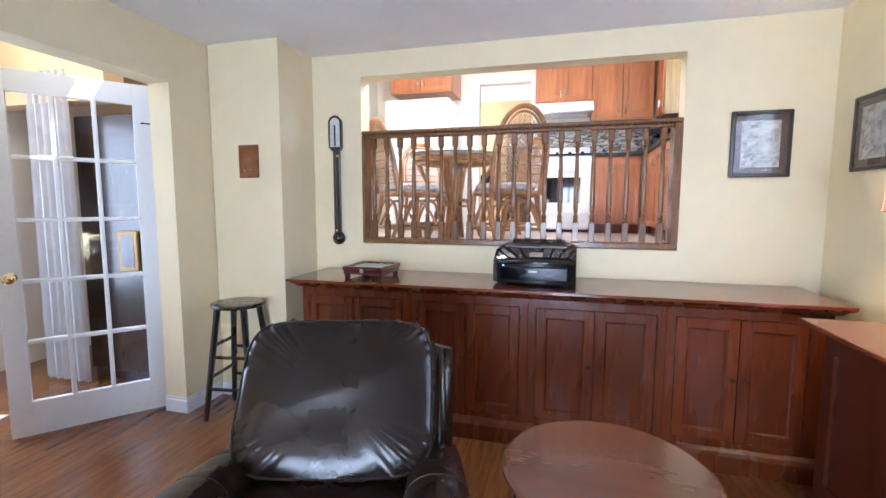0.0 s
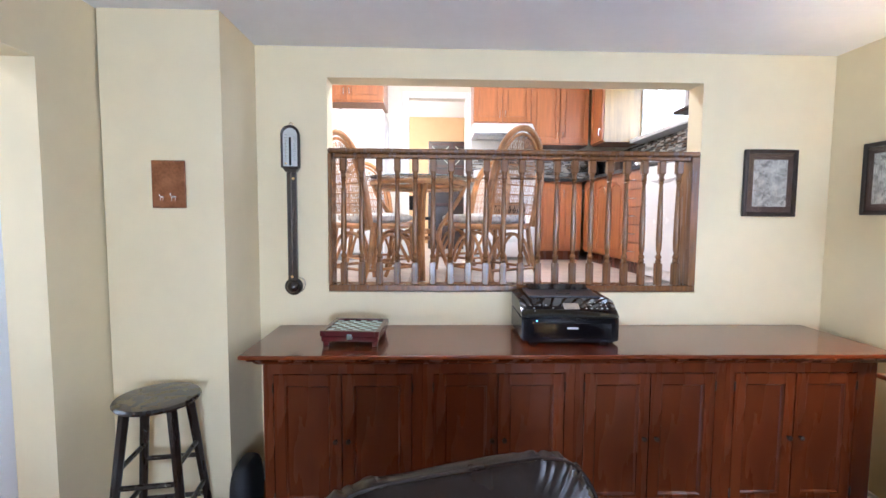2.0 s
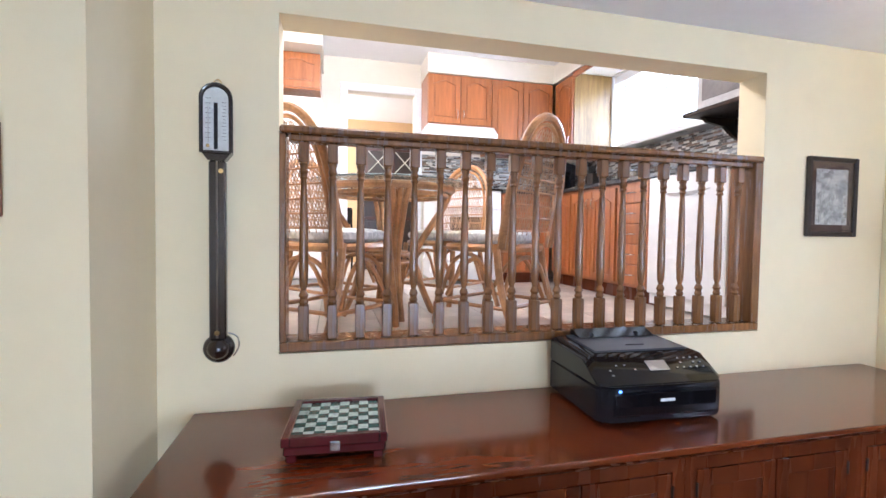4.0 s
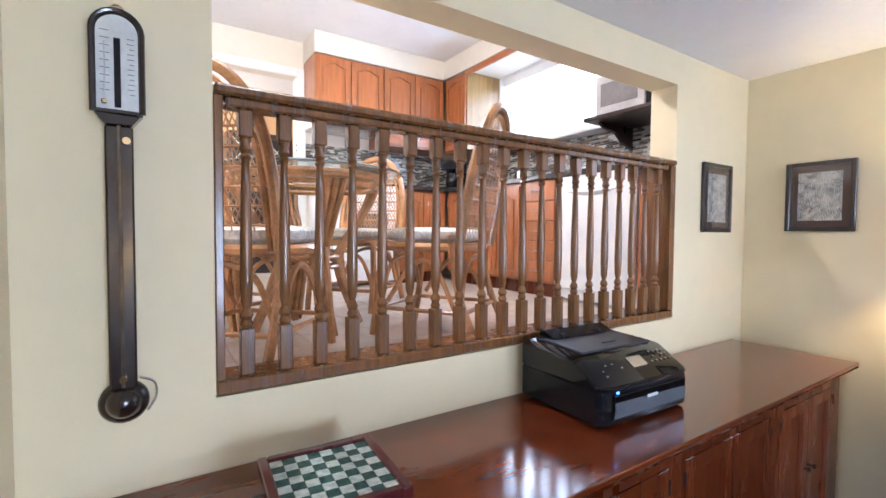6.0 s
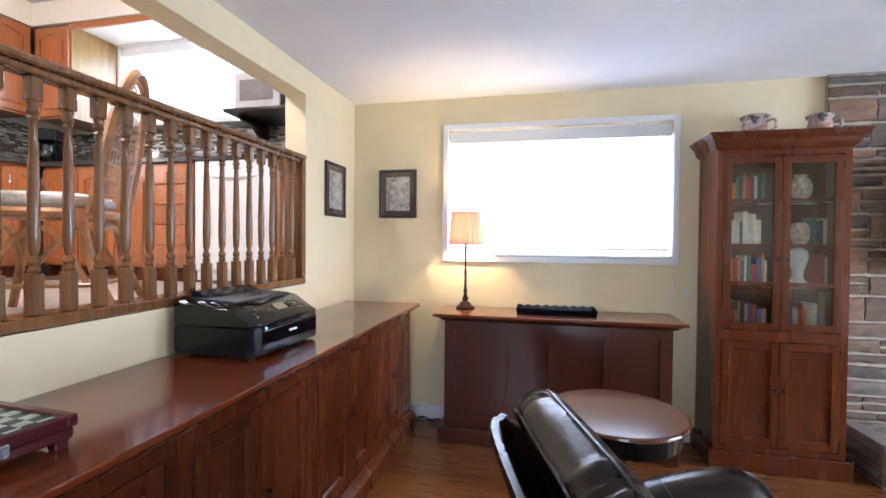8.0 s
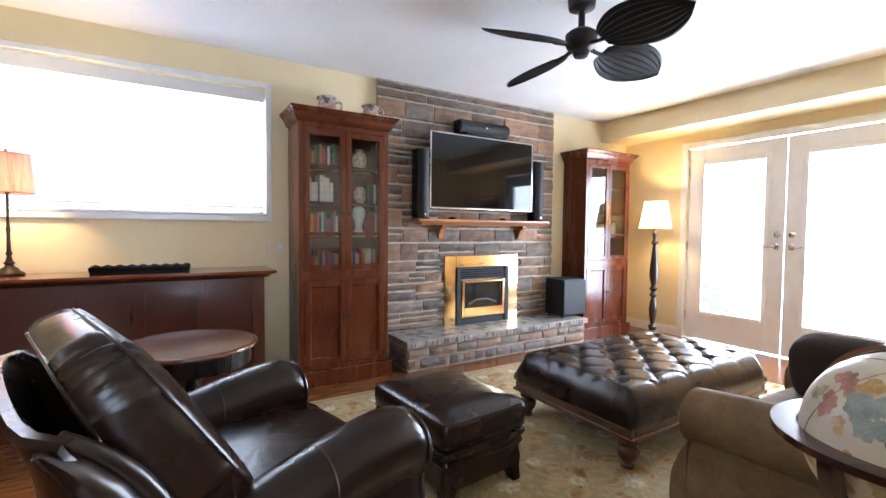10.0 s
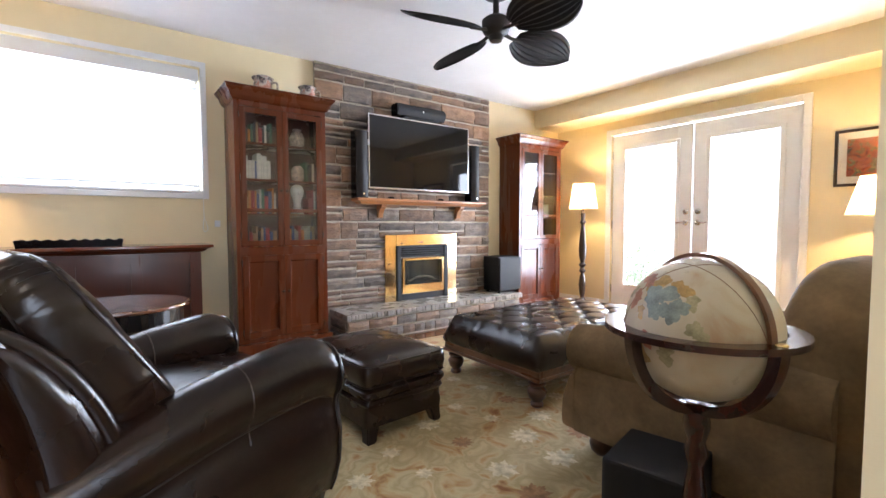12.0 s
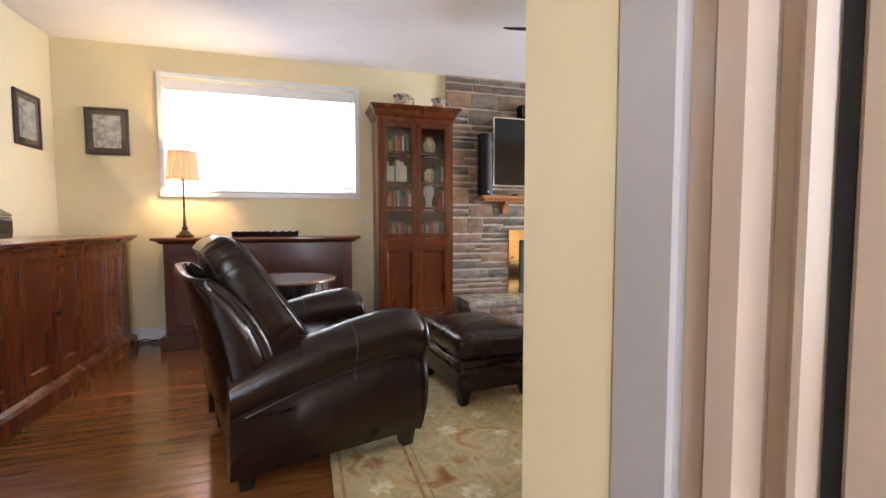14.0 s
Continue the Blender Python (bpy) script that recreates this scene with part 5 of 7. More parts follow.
def arm(sign):
    bm_ = bmesh.new()
    secs = []
    for k in range(17):
        y_ = -0.40 + 0.76 * k / 16
        secs.append([bm_.verts.new((sign * (0.345 + x), y_, z)) for x, z in arm_ring(y_)])
    # the front swells a little ahead of the piping
    cap = [bm_.verts.new((sign * (0.345 + 0.012 + (x - 0.012) * 0.80), -0.425, 0.33 + (z - 0.33) * 0.86)) for x, z in arm_ring(-0.40)]
    for a_, b_ in [(cap, secs[0])] + list(zip(secs, secs[1:])):
        m_ = len(a_)
        for i in range(m_):
            bm_.faces.new((a_[i], a_[(i + 1) % m_], b_[(i + 1) % m_], b_[i]))
    bm_.faces.new(cap)
    bm_.faces.new(secs[-1][::-1])
    o_ = part("arm", bm_, LEATHER, ch, smooth=True)
    bm_ = bmesh.new()
    tube(bm_, [(sign * (0.345 + x * 1.01), -0.402, z) for x, z in arm_ring(-0.40)], 0.0055, 6, True)
    part("piping", bm_, LEATHER, o_, smooth=True)
    bm_ = bmesh.new()
    tube(bm_, [(sign * (0.345 + x), -0.09, z) for x, z in arm_ring(-0.09)[3:18]], 0.0022, 5)
    part("seam", bm_, PIPING, o_, smooth=True)
    bm_ = bmesh.new()
    tube(bm_, [(sign * (0.345 + arm_ring(y_)[16][0] + 0.001), y_, arm_ring(y_)[16][1] + 0.004) for y_ in [-0.39 + 0.05 * i for i in range(15)]], 0.003, 5)
    part("seam", bm_, LEATHER, o_, smooth=True)


arm(-1)
arm(1)
part("seat_base", nb(-0.29, 0.29, -0.38, 0.34, 0.09, 0.30, 0.02, 2), LEATHER, ch)
bm = bmesh.new()


def seat_dent(v):
    w_ = 0.004 * (math.sin(v.x * 37 + 3 * math.sin(v.y * 9)) + math.sin(v.y * 43 + v.x * 11)) if v.z > 0 else 0
    return Vector((v.x, v.y, v.z + w_ + (0.018 * math.cos(v.x * 4.5) * math.cos(v.y * 4) if v.z > 0 else 0)))


soft(bm, (0, -0.10, 0.375), (0.285, 0.33, 0.085), 0.24, 72, 20, dent=seat_dent)
part("seat_cushion", bm, LEATHER, ch, smooth=True)

# thin outer back, its top rail standing clear behind the cushion
REAR = [(0.27, 0.09), (0.335, 0.20), (0.378, 0.33), (0.392, 0.45), (0.412, 0.60), (0.438, 0.70), (0.462, 0.755), (0.474, 0.778), (0.468, 0.792), (0.448, 0.790)]
FRONT = [(0.20, 0.09), (0.26, 0.20), (0.31, 0.33), (0.335, 0.45), (0.362, 0.60), (0.392, 0.70), (0.418, 0.752), (0.430, 0.772), (0.436, 0.782), (0.440, 0.786)]
bm = bmesh.new()
rows = []
for k, ((yr, zr), (yf, zf)) in enumerate(zip(REAR, FRONT)):
    hw_ = 0.375 + 0.004 * k - (0.02 if k == 9 else 0.004 if k == 8 else 0)
    row = []
    for i in range(13):
        u = -1 + i / 6
        row.append(bm.verts.new((u * hw_, yr + 0.016 * (1 - u * u) - 0.05 * abs(u) ** 8, zr + (0.012 * (1 - u * u) if k > 5 else 0))))
    for i in range(13):
        u = 1 - i / 6
        row.append(bm.verts.new((u * (hw_ - 0.012), yf + 0.022 * (1 - u * u) - 0.02 * abs(u) ** 8, zf + (0.010 * (1 - u * u) if k > 5 else 0))))
    rows.append(row)
for a, b in zip(rows, rows[1:]):
    n_ = len(a)
    for i in range(n_):
        bm.faces.new((a[i], a[(i + 1) % n_], b[(i + 1) % n_], b[i]))
bm.faces.new(rows[0][::-1])
bm.faces.new(rows[-1])
shell = part("back_shell", bm, LEATHER, ch, smooth=True)
for s_ in (-1, 1):
    # side wing: a padded panel with a fat rolled front edge
    rear_ = [Vector(v) for v in ((0.33, 0.30), (0.345, 0.42), (0.360, 0.52), (0.380, 0.61), (0.405, 0.69), (0.432, 0.745), (0.452, 0.778))]
    front_ = [Vector(v) for v in ((0.20, 0.32), (0.215, 0.43), (0.240, 0.52), (0.275, 0.60), (0.320, 0.675), (0.372, 0.735), (0.425, 0.778))]
    bm = bmesh.new()
    secs = []
    for q_, p_ in zip(rear_, front_):
        m1, m2 = q_.lerp(p_, 0.35), q_.lerp(p_, 0.7)
        secs.append([bm.verts.new(v) for v in ((s_ * 0.372, q_.x, q_.y), (s_ * 0.398, q_.x, q_.y), (s_ * 0.408, m1.x, m1.y), (s_ * 0.400, m2.x, m2.y), (s_ * 0.375, p_.x, p_.y), (s_ * 0.34, p_.x, p_.y), (s_ * 0.34, q_.x, q_.y))])
    for a, b in zip(secs, secs[1:]):
        for i in range(7):
            bm.faces.new((a[i], a[(i + 1) % 7], b[(i + 1) % 7], b[i]))
    bm.faces.new(secs[0][::-1])
    bm.faces.new(secs[-1])
    wing = part("wing", bm, LEATHER, ch, smooth=True)
    bm = bmesh.new()
    tube(bm, curve([(s_ * 0.355, 0.195, 0.33)] + [(s_ * 0.358, p_.x - 0.006, p_.y + 0.004) for p_ in front_[1:]], 5), [0.032 - 0.0005 * i for i in range(31)], 12)
    part("wing_roll", bm, LEATHER, wing, smooth=True)
    bm = bmesh.new()
    tube(bm, curve([(s_ * 0.392, p_.x + 0.028, p_.y - 0.004) for p_ in front_], 5), 0.0045, 6)
    part("piping", bm, LEATHER, wing, smooth=True)
    bm = bmesh.new()
    tube(bm, curve([(s_ * 0.398, q_.x, q_.y) for q_ in rear_], 5), 0.005, 6)
    part("piping", bm, LEATHER, wing, smooth=True)

# plump back cushion: front and rear panels joined by a wide puckered band
CV, CN, CO = Vector((0, 0.469, 0.883)), Vector((0, -0.883, 0.469)), Vector((0, 0.12, 0.44))
NL = 160


def outline(i, grow=0.0):
    """A point of the cushion's rounded outline: across, up."""
    a_ = 2 * math.pi * i / NL
    cx_, cy_ = math.cos(a_), math.sin(a_)
    return (math.copysign(abs(cx_) ** 0.36, cx_) * (0.328 + grow), 0.262 + math.copysign(abs(cy_) ** 0.40, cy_) * (0.256 + grow))


def pucker(i, k):
    return 0.0045 * (math.sin(i * 1.31 + 1.7 * math.sin(i * 0.23)) + 0.8 * math.sin(i * 0.67 + k) + 0.5 * math.sin(i * 2.3 + 2 * k))


bm = bmesh.new()
rings = [(-0.066, 0, 0.9, 0), (-0.068, 0, 0.6, 0), (-0.064, 0, 0.25, 0), (-0.056, 0, 0.0, 0), (-0.050, 0.007, 0, 0.6), (-0.030, 0.014, 0, 1.0), (-0.005, 0.018, 0, 0.5), (0.02, 0.014, 0, 1.0), (0.042, 0.006, 0, 0.7),
         (0.050, 0, 0, 0), (0.056, 0.001, 0.02, 0.7), (0.064, 0, 0.07, 0.5), (0.073, 0, 0.16, 0.2), (0.081, 0, 0.28, 0.05), (0.087, 0, 0.42, 0.05), (0.091, 0, 0.58, 0), (0.093, 0, 0.75, 0), (0.0935, 0, 0.9, 0), (0.0935, 0, 0.98, 0)]
vr = []
for k, (d_, g_, shrink, pk) in enumerate(rings):
    row = []
    for i in range(NL):
        u, v = outline(i, g_)
        w_ = pk * pucker(i, k * 0.4)
        u, v = u * (1 - shrink), 0.262 + (v - 0.262) * (1 - shrink)
        low = (max(0.0, 0.52 - v) * 0.09 if d_ > 0.03 else -max(0.0, 0.52 - v) * 0.06 if d_ < -0.04 else 0)
        fold = 0.004 * math.sin(u * 23 + 2.2 * math.sin(v * 13)) * math.sin(v * 19 + 1.5 * math.sin(u * 9)) * min(1, shrink * 3) * (d_ > 0)
        dent_ = -0.016 * math.exp(-((v - 0.17) / 0.10) ** 2 - (u / 0.2) ** 2) * (d_ > 0.06)
        row.append(bm.verts.new(CO + Vector((u * (1 + w_ * 0.6), 0, 0)) + CV * (v + w_ * (1 if v > 0.262 else -1)) + CN * (d_ + low + dent_ + fold + w_ * 0.8)))
    vr.append(row)
for a, b in zip(vr, vr[1:]):
    for i in range(NL):
        bm.faces.new((a[i], a[(i + 1) % NL], b[(i + 1) % NL], b[i]))
bm.faces.new(vr[0][::-1])
bm.faces.new(vr[-1])
bc = part("back_cushion", bm, LEATHER, ch, smooth=True)
for d_ in (-0.055, 0.0505):
    bm = bmesh.new()
    pts_ = []
    for i in range(0, NL, 2):
        u, v = outline(i, 0.002)
        pts_.append(CO + Vector((u, 0, 0)) + CV * v + CN * (d_ + max(0.0, 0.52 - v) * (0.09 if d_ > 0 else -0.06)))
    tube(bm, pts_, 0.0055, 6, True)
    part("piping", bm, LEATHER, bc, smooth=True)
for x_, y_ in ((-0.34, -0.35), (0.34, -0.35), (-0.31, 0.30), (0.31, 0.30)):
    bm = bmesh.new()
    box(bm, x_ - 0.04, x_ + 0.04, y_ - 0.035, y_ + 0.035, 0, 0.09, 0.006)
    for v in bm.verts:
        if v.co.z < 0.04:
            v.co.x = x_ + (v.co.x - x_) * 0.7
            v.co.y = y_ + (v.co.y - y_) * 0.7
    part("foot", bm, STOOLW, ch)

# ---- leather ottoman ----
ot = thing("ottoman", -0.218, 0.03, 0.0, 5, "dark brown leather footstool with a boxed top cushion and flared feet", "ottoman")


def padded(bm_, hx_, hy_, levels, e=0.17, n_=88, wob=0.0):
    """Stacked rounded-rectangle rings: (grow, z) from the bottom up; closed at both ends."""
    rr_ = []
    for g_, z_ in levels:
        row_ = []
        for i in range(n_):
            a_ = 2 * math.pi * i / n_
            c_, s__ = math.cos(a_), math.sin(a_)
            k_ = 1 + wob * math.sin(i * 1.9 + z_ * 60)
            row_.append(bm_.verts.new((math.copysign(abs(c_) ** e, c_) * (hx_ + g_) * k_, math.copysign(abs(s__) ** e, s__) * (hy_ + g_) * k_, z_)))
        rr_.append(row_)
    for a_, b_ in zip(rr_, rr_[1:]):
        for i in range(n_):
            bm_.faces.new((a_[i], a_[(i + 1) % n_], b_[(i + 1) % n_], b_[i]))
    bm_.faces.new(rr_[0][::-1])
    bm_.faces.new(rr_[-1])


bm = bmesh.new()
padded(bm, 0.285, 0.222, [(0.0, 0.085), (0.002, 0.12), (-0.003, 0.16), (-0.002, 0.178), (0.004, 0.182), (0.009, 0.195), (0.004, 0.209), (-0.006, 0.212)], e=0.10)
part("base", bm, LEATHER, ot, smooth=True)
bm = bmesh.new()
padded(bm, 0.290, 0.226, [(-0.012, 0.2125), (0.004, 0.217), (0.014, 0.235), (0.012, 0.252), (-0.004, 0.263), (-0.012, 0.266)], e=0.12)
part("border_roll", bm, LEATHER, ot, smooth=True)
bm = bmesh.new()
padded(bm, 0.290, 0.226, [(-0.02, 0.2665), (0.004, 0.270), (0.012, 0.285), (0.017, 0.315), (0.016, 0.345), (0.010, 0.366), (-0.004, 0.379), (-0.03, 0.389), (-0.07, 0.398), (-0.12, 0.404), (-0.18, 0.407)], e=0.14, wob=0.0008)
tc_ = part("top_cushion", bm, LEATHER, ot, smooth=True)
for z_, g_ in ((0.276, 0.011), (0.370, 0.009)):
    bm = bmesh.new()
    tube(bm, [(math.copysign(abs(math.cos(a)) ** 0.14, math.cos(a)) * (0.290 + g_), math.copysign(abs(math.sin(a)) ** 0.14, math.sin(a)) * (0.226 + g_), z_) for a in [2 * math.pi * i / 88 for i in range(88)]], 0.0045, 6, True)
    part("piping", bm, LEATHER, tc_, smooth=True)
for sx in (-1, 1):
    for sy in (-1, 1):
        bm = bmesh.new()
        secs = []
        for (e_, z_), w_ in zip(((0.284, 0.008), (0.281, 0.045), (0.279, 0.10), (0.272, 0.15)), (0.05, 0.056, 0.075, 0.03)):
            secs.append([bm.verts.new((sx * x, sy * (y + 0.226 - 0.290), z_)) for x, y in ((e_, e_), (e_ - w_, e_), (e_ - w_, e_ - w_), (e_, e_ - w_))])
        for a, b in zip(secs, secs[1:]):
            for i in range(4):
                bm.faces.new((a[i], a[(i + 1) % 4], b[(i + 1) % 4], b[i]))
        bm.faces.new(secs[0][::-1])
        bm.faces.new(secs[-1])
        bmesh.ops.bevel(bm, geom=bm.edges[:], offset=0.008, segments=2, affect="EDGES")
        part("foot", bm, LEATHER, ot, smooth=True)

# ---- tufted bench ----
bx0, bx1, by0, by1 = -0.73, 0.11, -1.98, -0.66
bn = thing("tufted_bench", (bx0 + bx1) / 2, (by0 + by1) / 2, 0.008, 0, "large dark leather button-tufted bench on turned wooden legs", "bench")
hx, hy = (bx1 - bx0) / 2, (by1 - by0) / 2
WARM = mat("warm_walnut", (0.10, 0.035, 0.014), 0.3, vary=0.3, scale=4, stretch=(1, 6, 6), coat=0.4)
NX, NY = 60, 90
px_, py_ = 0.14, 0.147
bm = bmesh.new()
grid = []
btn = []
for a in range(-3, 4):
    for b in range(-5, 6):
        if (a + b) % 2 == 0 and abs(a * px_ * 0.9) < hx - 0.09 and abs(b * py_ * 0.9) < hy - 0.1:
            btn.append((a * px_ * 0.9, b * py_ * 0.9))
for i in range(NX + 1):
    col = []
    for j in range(NY + 1):
        u, v = -1 + 2 * i / NX, -1 + 2 * j / NY
        x_, y_ = u * hx, v * hy
        ex, ey = (1 - abs(u)) * hx, (1 - abs(v)) * hy
        edge = min(1, ex / 0.06) ** 0.5 * min(1, ey / 0.06) ** 0.5
        z_ = 0.235 + 0.15 * edge
        dmin = min(math.hypot(x_ - p[0], y_ - p[1]) for p in btn)
        s1 = abs((x_ / (px_ * 0.9) + y_ / (py_ * 0.9)) / 2 % 1 - 0.5) * 2
        s2 = abs((x_ / (px_ * 0.9) - y_ / (py_ * 0.9)) / 2 % 1 - 0.5) * 2
        inside = min(1, ex / 0.1) * min(1, ey / 0.1)
        z_ += inside * (0.014 - 0.036 * math.exp(-(dmin / 0.028) ** 2) - 0.012 * (max(s1, s2) ** 10))
        col.append(bm.verts.new((x_, y_, z_)))
    grid.append(col)
for i in range(NX):
    for j in range(NY):
        bm.faces.new((grid[i][j], grid[i + 1][j], grid[i + 1][j + 1], grid[i][j + 1]))
rim = [grid[i][0] for i in range(NX + 1)] + [grid[NX][j] for j in range(1, NY + 1)] + [grid[i][NY] for i in range(NX - 1, -1, -1)] + [grid[0][j] for j in range(NY - 1, 0, -1)]
low = [bm.verts.new((v.co.x * 0.985, v.co.y * 0.985, 0.212)) for v in rim]
for i in range(len(rim)):
    bm.faces.new((rim[i], rim[(i + 1) % len(rim)], low[(i + 1) % len(rim)], low[i]))
bm.faces.new(low)
pad = part("tufted_top", bm, LEATHER, bn, smooth=True)
for p in btn:
    bm = bmesh.new()
    lathe(bm, [(0.003, -0.004), (0.011, 0), (0.009, 0.005), (0.002, 0.007)], 10, (p[0], p[1], 0.367))
    part("button", bm, LEATHER, pad, smooth=True)
part("rail", boxes([(-hx + 0.01, hx - 0.01, -hy + 0.01, -hy + 0.04, 0.162, 0.211), (-hx + 0.01, hx - 0.01, hy - 0.04, hy - 0.01, 0.162, 0.211), (-hx + 0.01, -hx + 0.04, -hy + 0.04, hy - 0.04, 0.162, 0.211), (hx - 0.04, hx - 0.01, -hy + 0.04, hy - 0.04, 0.162, 0.211)], 0.006), WARM, bn)
part("rail_moulding", boxes([(-hx, hx, -hy, -hy + 0.03, 0.152, 0.172), (-hx, hx, hy - 0.03, hy, 0.152, 0.172), (-hx, -hx + 0.03, -hy + 0.03, hy - 0.03, 0.152, 0.172), (hx - 0.03, hx, -hy + 0.03, hy - 0.03, 0.152, 0.172)], 0.004), WARM, bn)
part("under_cloth", nb(-hx + 0.041, hx - 0.041, -hy + 0.041, hy - 0.041, 0.18, 0.211), BLACK_MATTE, bn)
for x_ in (-hx + 0.065, hx - 0.065):
    for y_ in (-hy + 0.065, hy - 0.065):
        bm = bmesh.new()
        lathe(bm, [(0.026, 0), (0.034, 0.005), (0.036, 0.02), (0.028, 0.03), (0.03, 0.036), (0.044, 0.05), (0.052, 0.075), (0.053, 0.09), (0.042, 0.105), (0.032, 0.112), (0.048, 0.12), (0.05, 0.13), (0.03, 0.14), (0.034, 0.16)], 20, (x_, y_, 0))
        part("leg", bm, WARM, bn, smooth=True)

# ---- round side table ----
rt = thing("side_table", 0.255, 1.085, 0, 0, "round dark wooden side table with a drum top", "table")
bm = bmesh.new()
lathe(bm, [(0.25, 0.615), (0.278, 0.618), (0.284, 0.625), (0.282, 0.633), (0.272, 0.637)], 48)
part("tabletop", bm, mat("table_top_wood", (0.12, 0.036, 0.017), 0.16, vary=0.08, scale=3.0, stretch=(1, 5, 1), coat=0.6, rvary=0.03), rt)
bm = bmesh.new()
lathe(bm, [(0.245, 0.54), (0.253, 0.543), (0.255, 0.614)], 40)
part("apron", bm, STOOLW, rt)
bm = bmesh.new()
lathe(bm, [(0.06, 0.12), (0.075, 0.16), (0.05, 0.22), (0.035, 0.3), (0.045, 0.4), (0.05, 0.48), (0.08, 0.539)], 24)
part("pedestal", bm, STOOLW, rt, smooth=True)
bm = bmesh.new()
lathe(bm, [(0.2, 0), (0.21, 0.02), (0.18, 0.05), (0.08, 0.08), (0.07, 0.119)], 32)
part("base", bm, STOOLW, rt, smooth=True)

# ---- lamps ----


def shade(t, z0, z1, r0, r1, m_, n=26, pleat=0.0, sub=None):
    bm_ = bmesh.new()
    k = n * 4 if pleat else n
    lo_, hi_ = [], []
    for i in range(k):
        a_ = 2 * math.pi * i / k
        w_ = pleat * (1 if i % 4 < 2 else 0)
        lo_.append(bm_.verts.new(((r0 + w_) * math.cos(a_), (r0 + w_) * math.sin(a_), z0)))
        hi_.append(bm_.verts.new(((r1 + w_) * math.cos(a_), (r1 + w_) * math.sin(a_), z1)))
    for i in range(k):
        bm_.faces.new((lo_[i], lo_[(i + 1) % k], hi_[(i + 1) % k], hi_[i]))
    s = part("shade", bm_, m_, t)
    for z_, r_ in ((z0, r0), (z1, r1)):
        bm_ = bmesh.new()
        tube(bm_, [((r_ + 0.001) * math.cos(2 * math.pi * i / 40), (r_ + 0.001) * math.sin(2 * math.pi * i / 40), z_) for i in range(40)], 0.0035, 6, True)
        part("trim", bm_, sub or m_, s)
    return s


GLOW = mat("lit_bulb", (0.9, 0.8, 0.6), 0.4, emit=(1.0, 0.62, 0.3), estr=12)
RED_TRIM = mat("red_trim", (0.25, 0.03, 0.02), 0.7)
tl = thing("table_lamp", 1.43, 1.93, 0.8665, label="lit table lamp with a red drum shade on bronze stem", category="lamp")
bm = bmesh.new()
lathe(bm, [(0.065, 0), (0.068, 0.008), (0.06, 0.018), (0.045, 0.025), (0.038, 0.04), (0.022, 0.05), (0.018, 0.06), (0.026, 0.07), (0.015, 0.085), (0.010, 0.11), (0.016, 0.125), (0.010, 0.14), (0.008, 0.24), (0.012, 0.26), (0.007, 0.285), (0.007, 0.46), (0.015, 0.468), (0.015, 0.48)], 20)
part("stem", bm, BRONZE, tl, smooth=True)
shade(tl, 0.465, 0.685, 0.118, 0.100, SHADE_RED, 20, 0.004, RED_TRIM)
bm = bmesh.new()
soft(bm, (0, 0, 0.56), (0.022, 0.022, 0.032), 1.0, 14, 8)
b_ = part("bulb", bm, GLOW, tl, smooth=True)
b_.visible_shadow = False
bm = bmesh.new()
lathe(bm, [(0.004, 0.59), (0.004, 0.70), (0.008, 0.706), (0.002, 0.716)], 10)
part("finial", bm, BRONZE, tl)

fl = thing("floor_lamp", 0.93, -3.32, 0, label="lit floor lamp with a cream shade on a dark turned column", category="lamp")
bm = bmesh.new()
lathe(bm, [(0.14, 0), (0.145, 0.02), (0.11, 0.035), (0.05, 0.055), (0.035, 0.08), (0.045, 0.12), (0.022, 0.15), (0.034, 0.22), (0.042, 0.3), (0.030, 0.40), (0.018, 0.43), (0.040, 0.46), (0.020, 0.50), (0.044, 0.53), (0.022, 0.56), (0.042, 0.64), (0.046, 0.72), (0.030, 0.90), (0.018, 1.0), (0.038, 1.03), (0.018, 1.06), (0.026, 1.13), (0.012, 1.15), (0.012, 1.18)], 20)
part("column", bm, DARKWOOD, fl, smooth=True)
shade(fl, 1.185, 1.47, 0.16, 0.115, SHADE_CREAM, 30)
bm = bmesh.new()
soft(bm, (0, 0, 1.30), (0.025, 0.025, 0.035), 1.0, 14, 8)
part("bulb", bm, GLOW, fl, smooth=True).visible_shadow = False

et = thing("end_table", -1.62, -3.2, 0, label="small dark square end table behind the armchair", category="table")
part("tabletop", nb(-0.22, 0.22, -0.22, 0.22, 0.53, 0.555, 0.004), DARKWOOD, et)
for x_ in (-0.19, 0.19):
    for y_ in (-0.19, 0.19):
        part("leg", nb(x_ - 0.018, x_ + 0.018, y_ - 0.018, y_ + 0.018, 0, 0.529, 0.002), DARKWOOD, et)
sl = thing("table_lamp", -1.60, -3.2, 0.556, label="lit table lamp with a wide cream shade and bronze stem", category="lamp")
bm = bmesh.new()
lathe(bm, [(0.08, 0), (0.082, 0.01), (0.05, 0.03), (0.02, 0.045), (0.016, 0.2), (0.03, 0.24), (0.018, 0.27), (0.014, 0.36), (0.036, 0.395), (0.012, 0.41), (0.03, 0.43), (0.010, 0.45), (0.010, 0.52)], 20)
part("stem", bm, BRONZE, sl, smooth=True)
shade(sl, 0.51, 0.78, 0.19, 0.115, SHADE_CREAM, 30)
bm = bmesh.new()
soft(bm, (0, 0, 0.63), (0.025, 0.025, 0.035), 1.0, 14, 8)
part("bulb", bm, GLOW, sl, smooth=True).visible_shadow = False

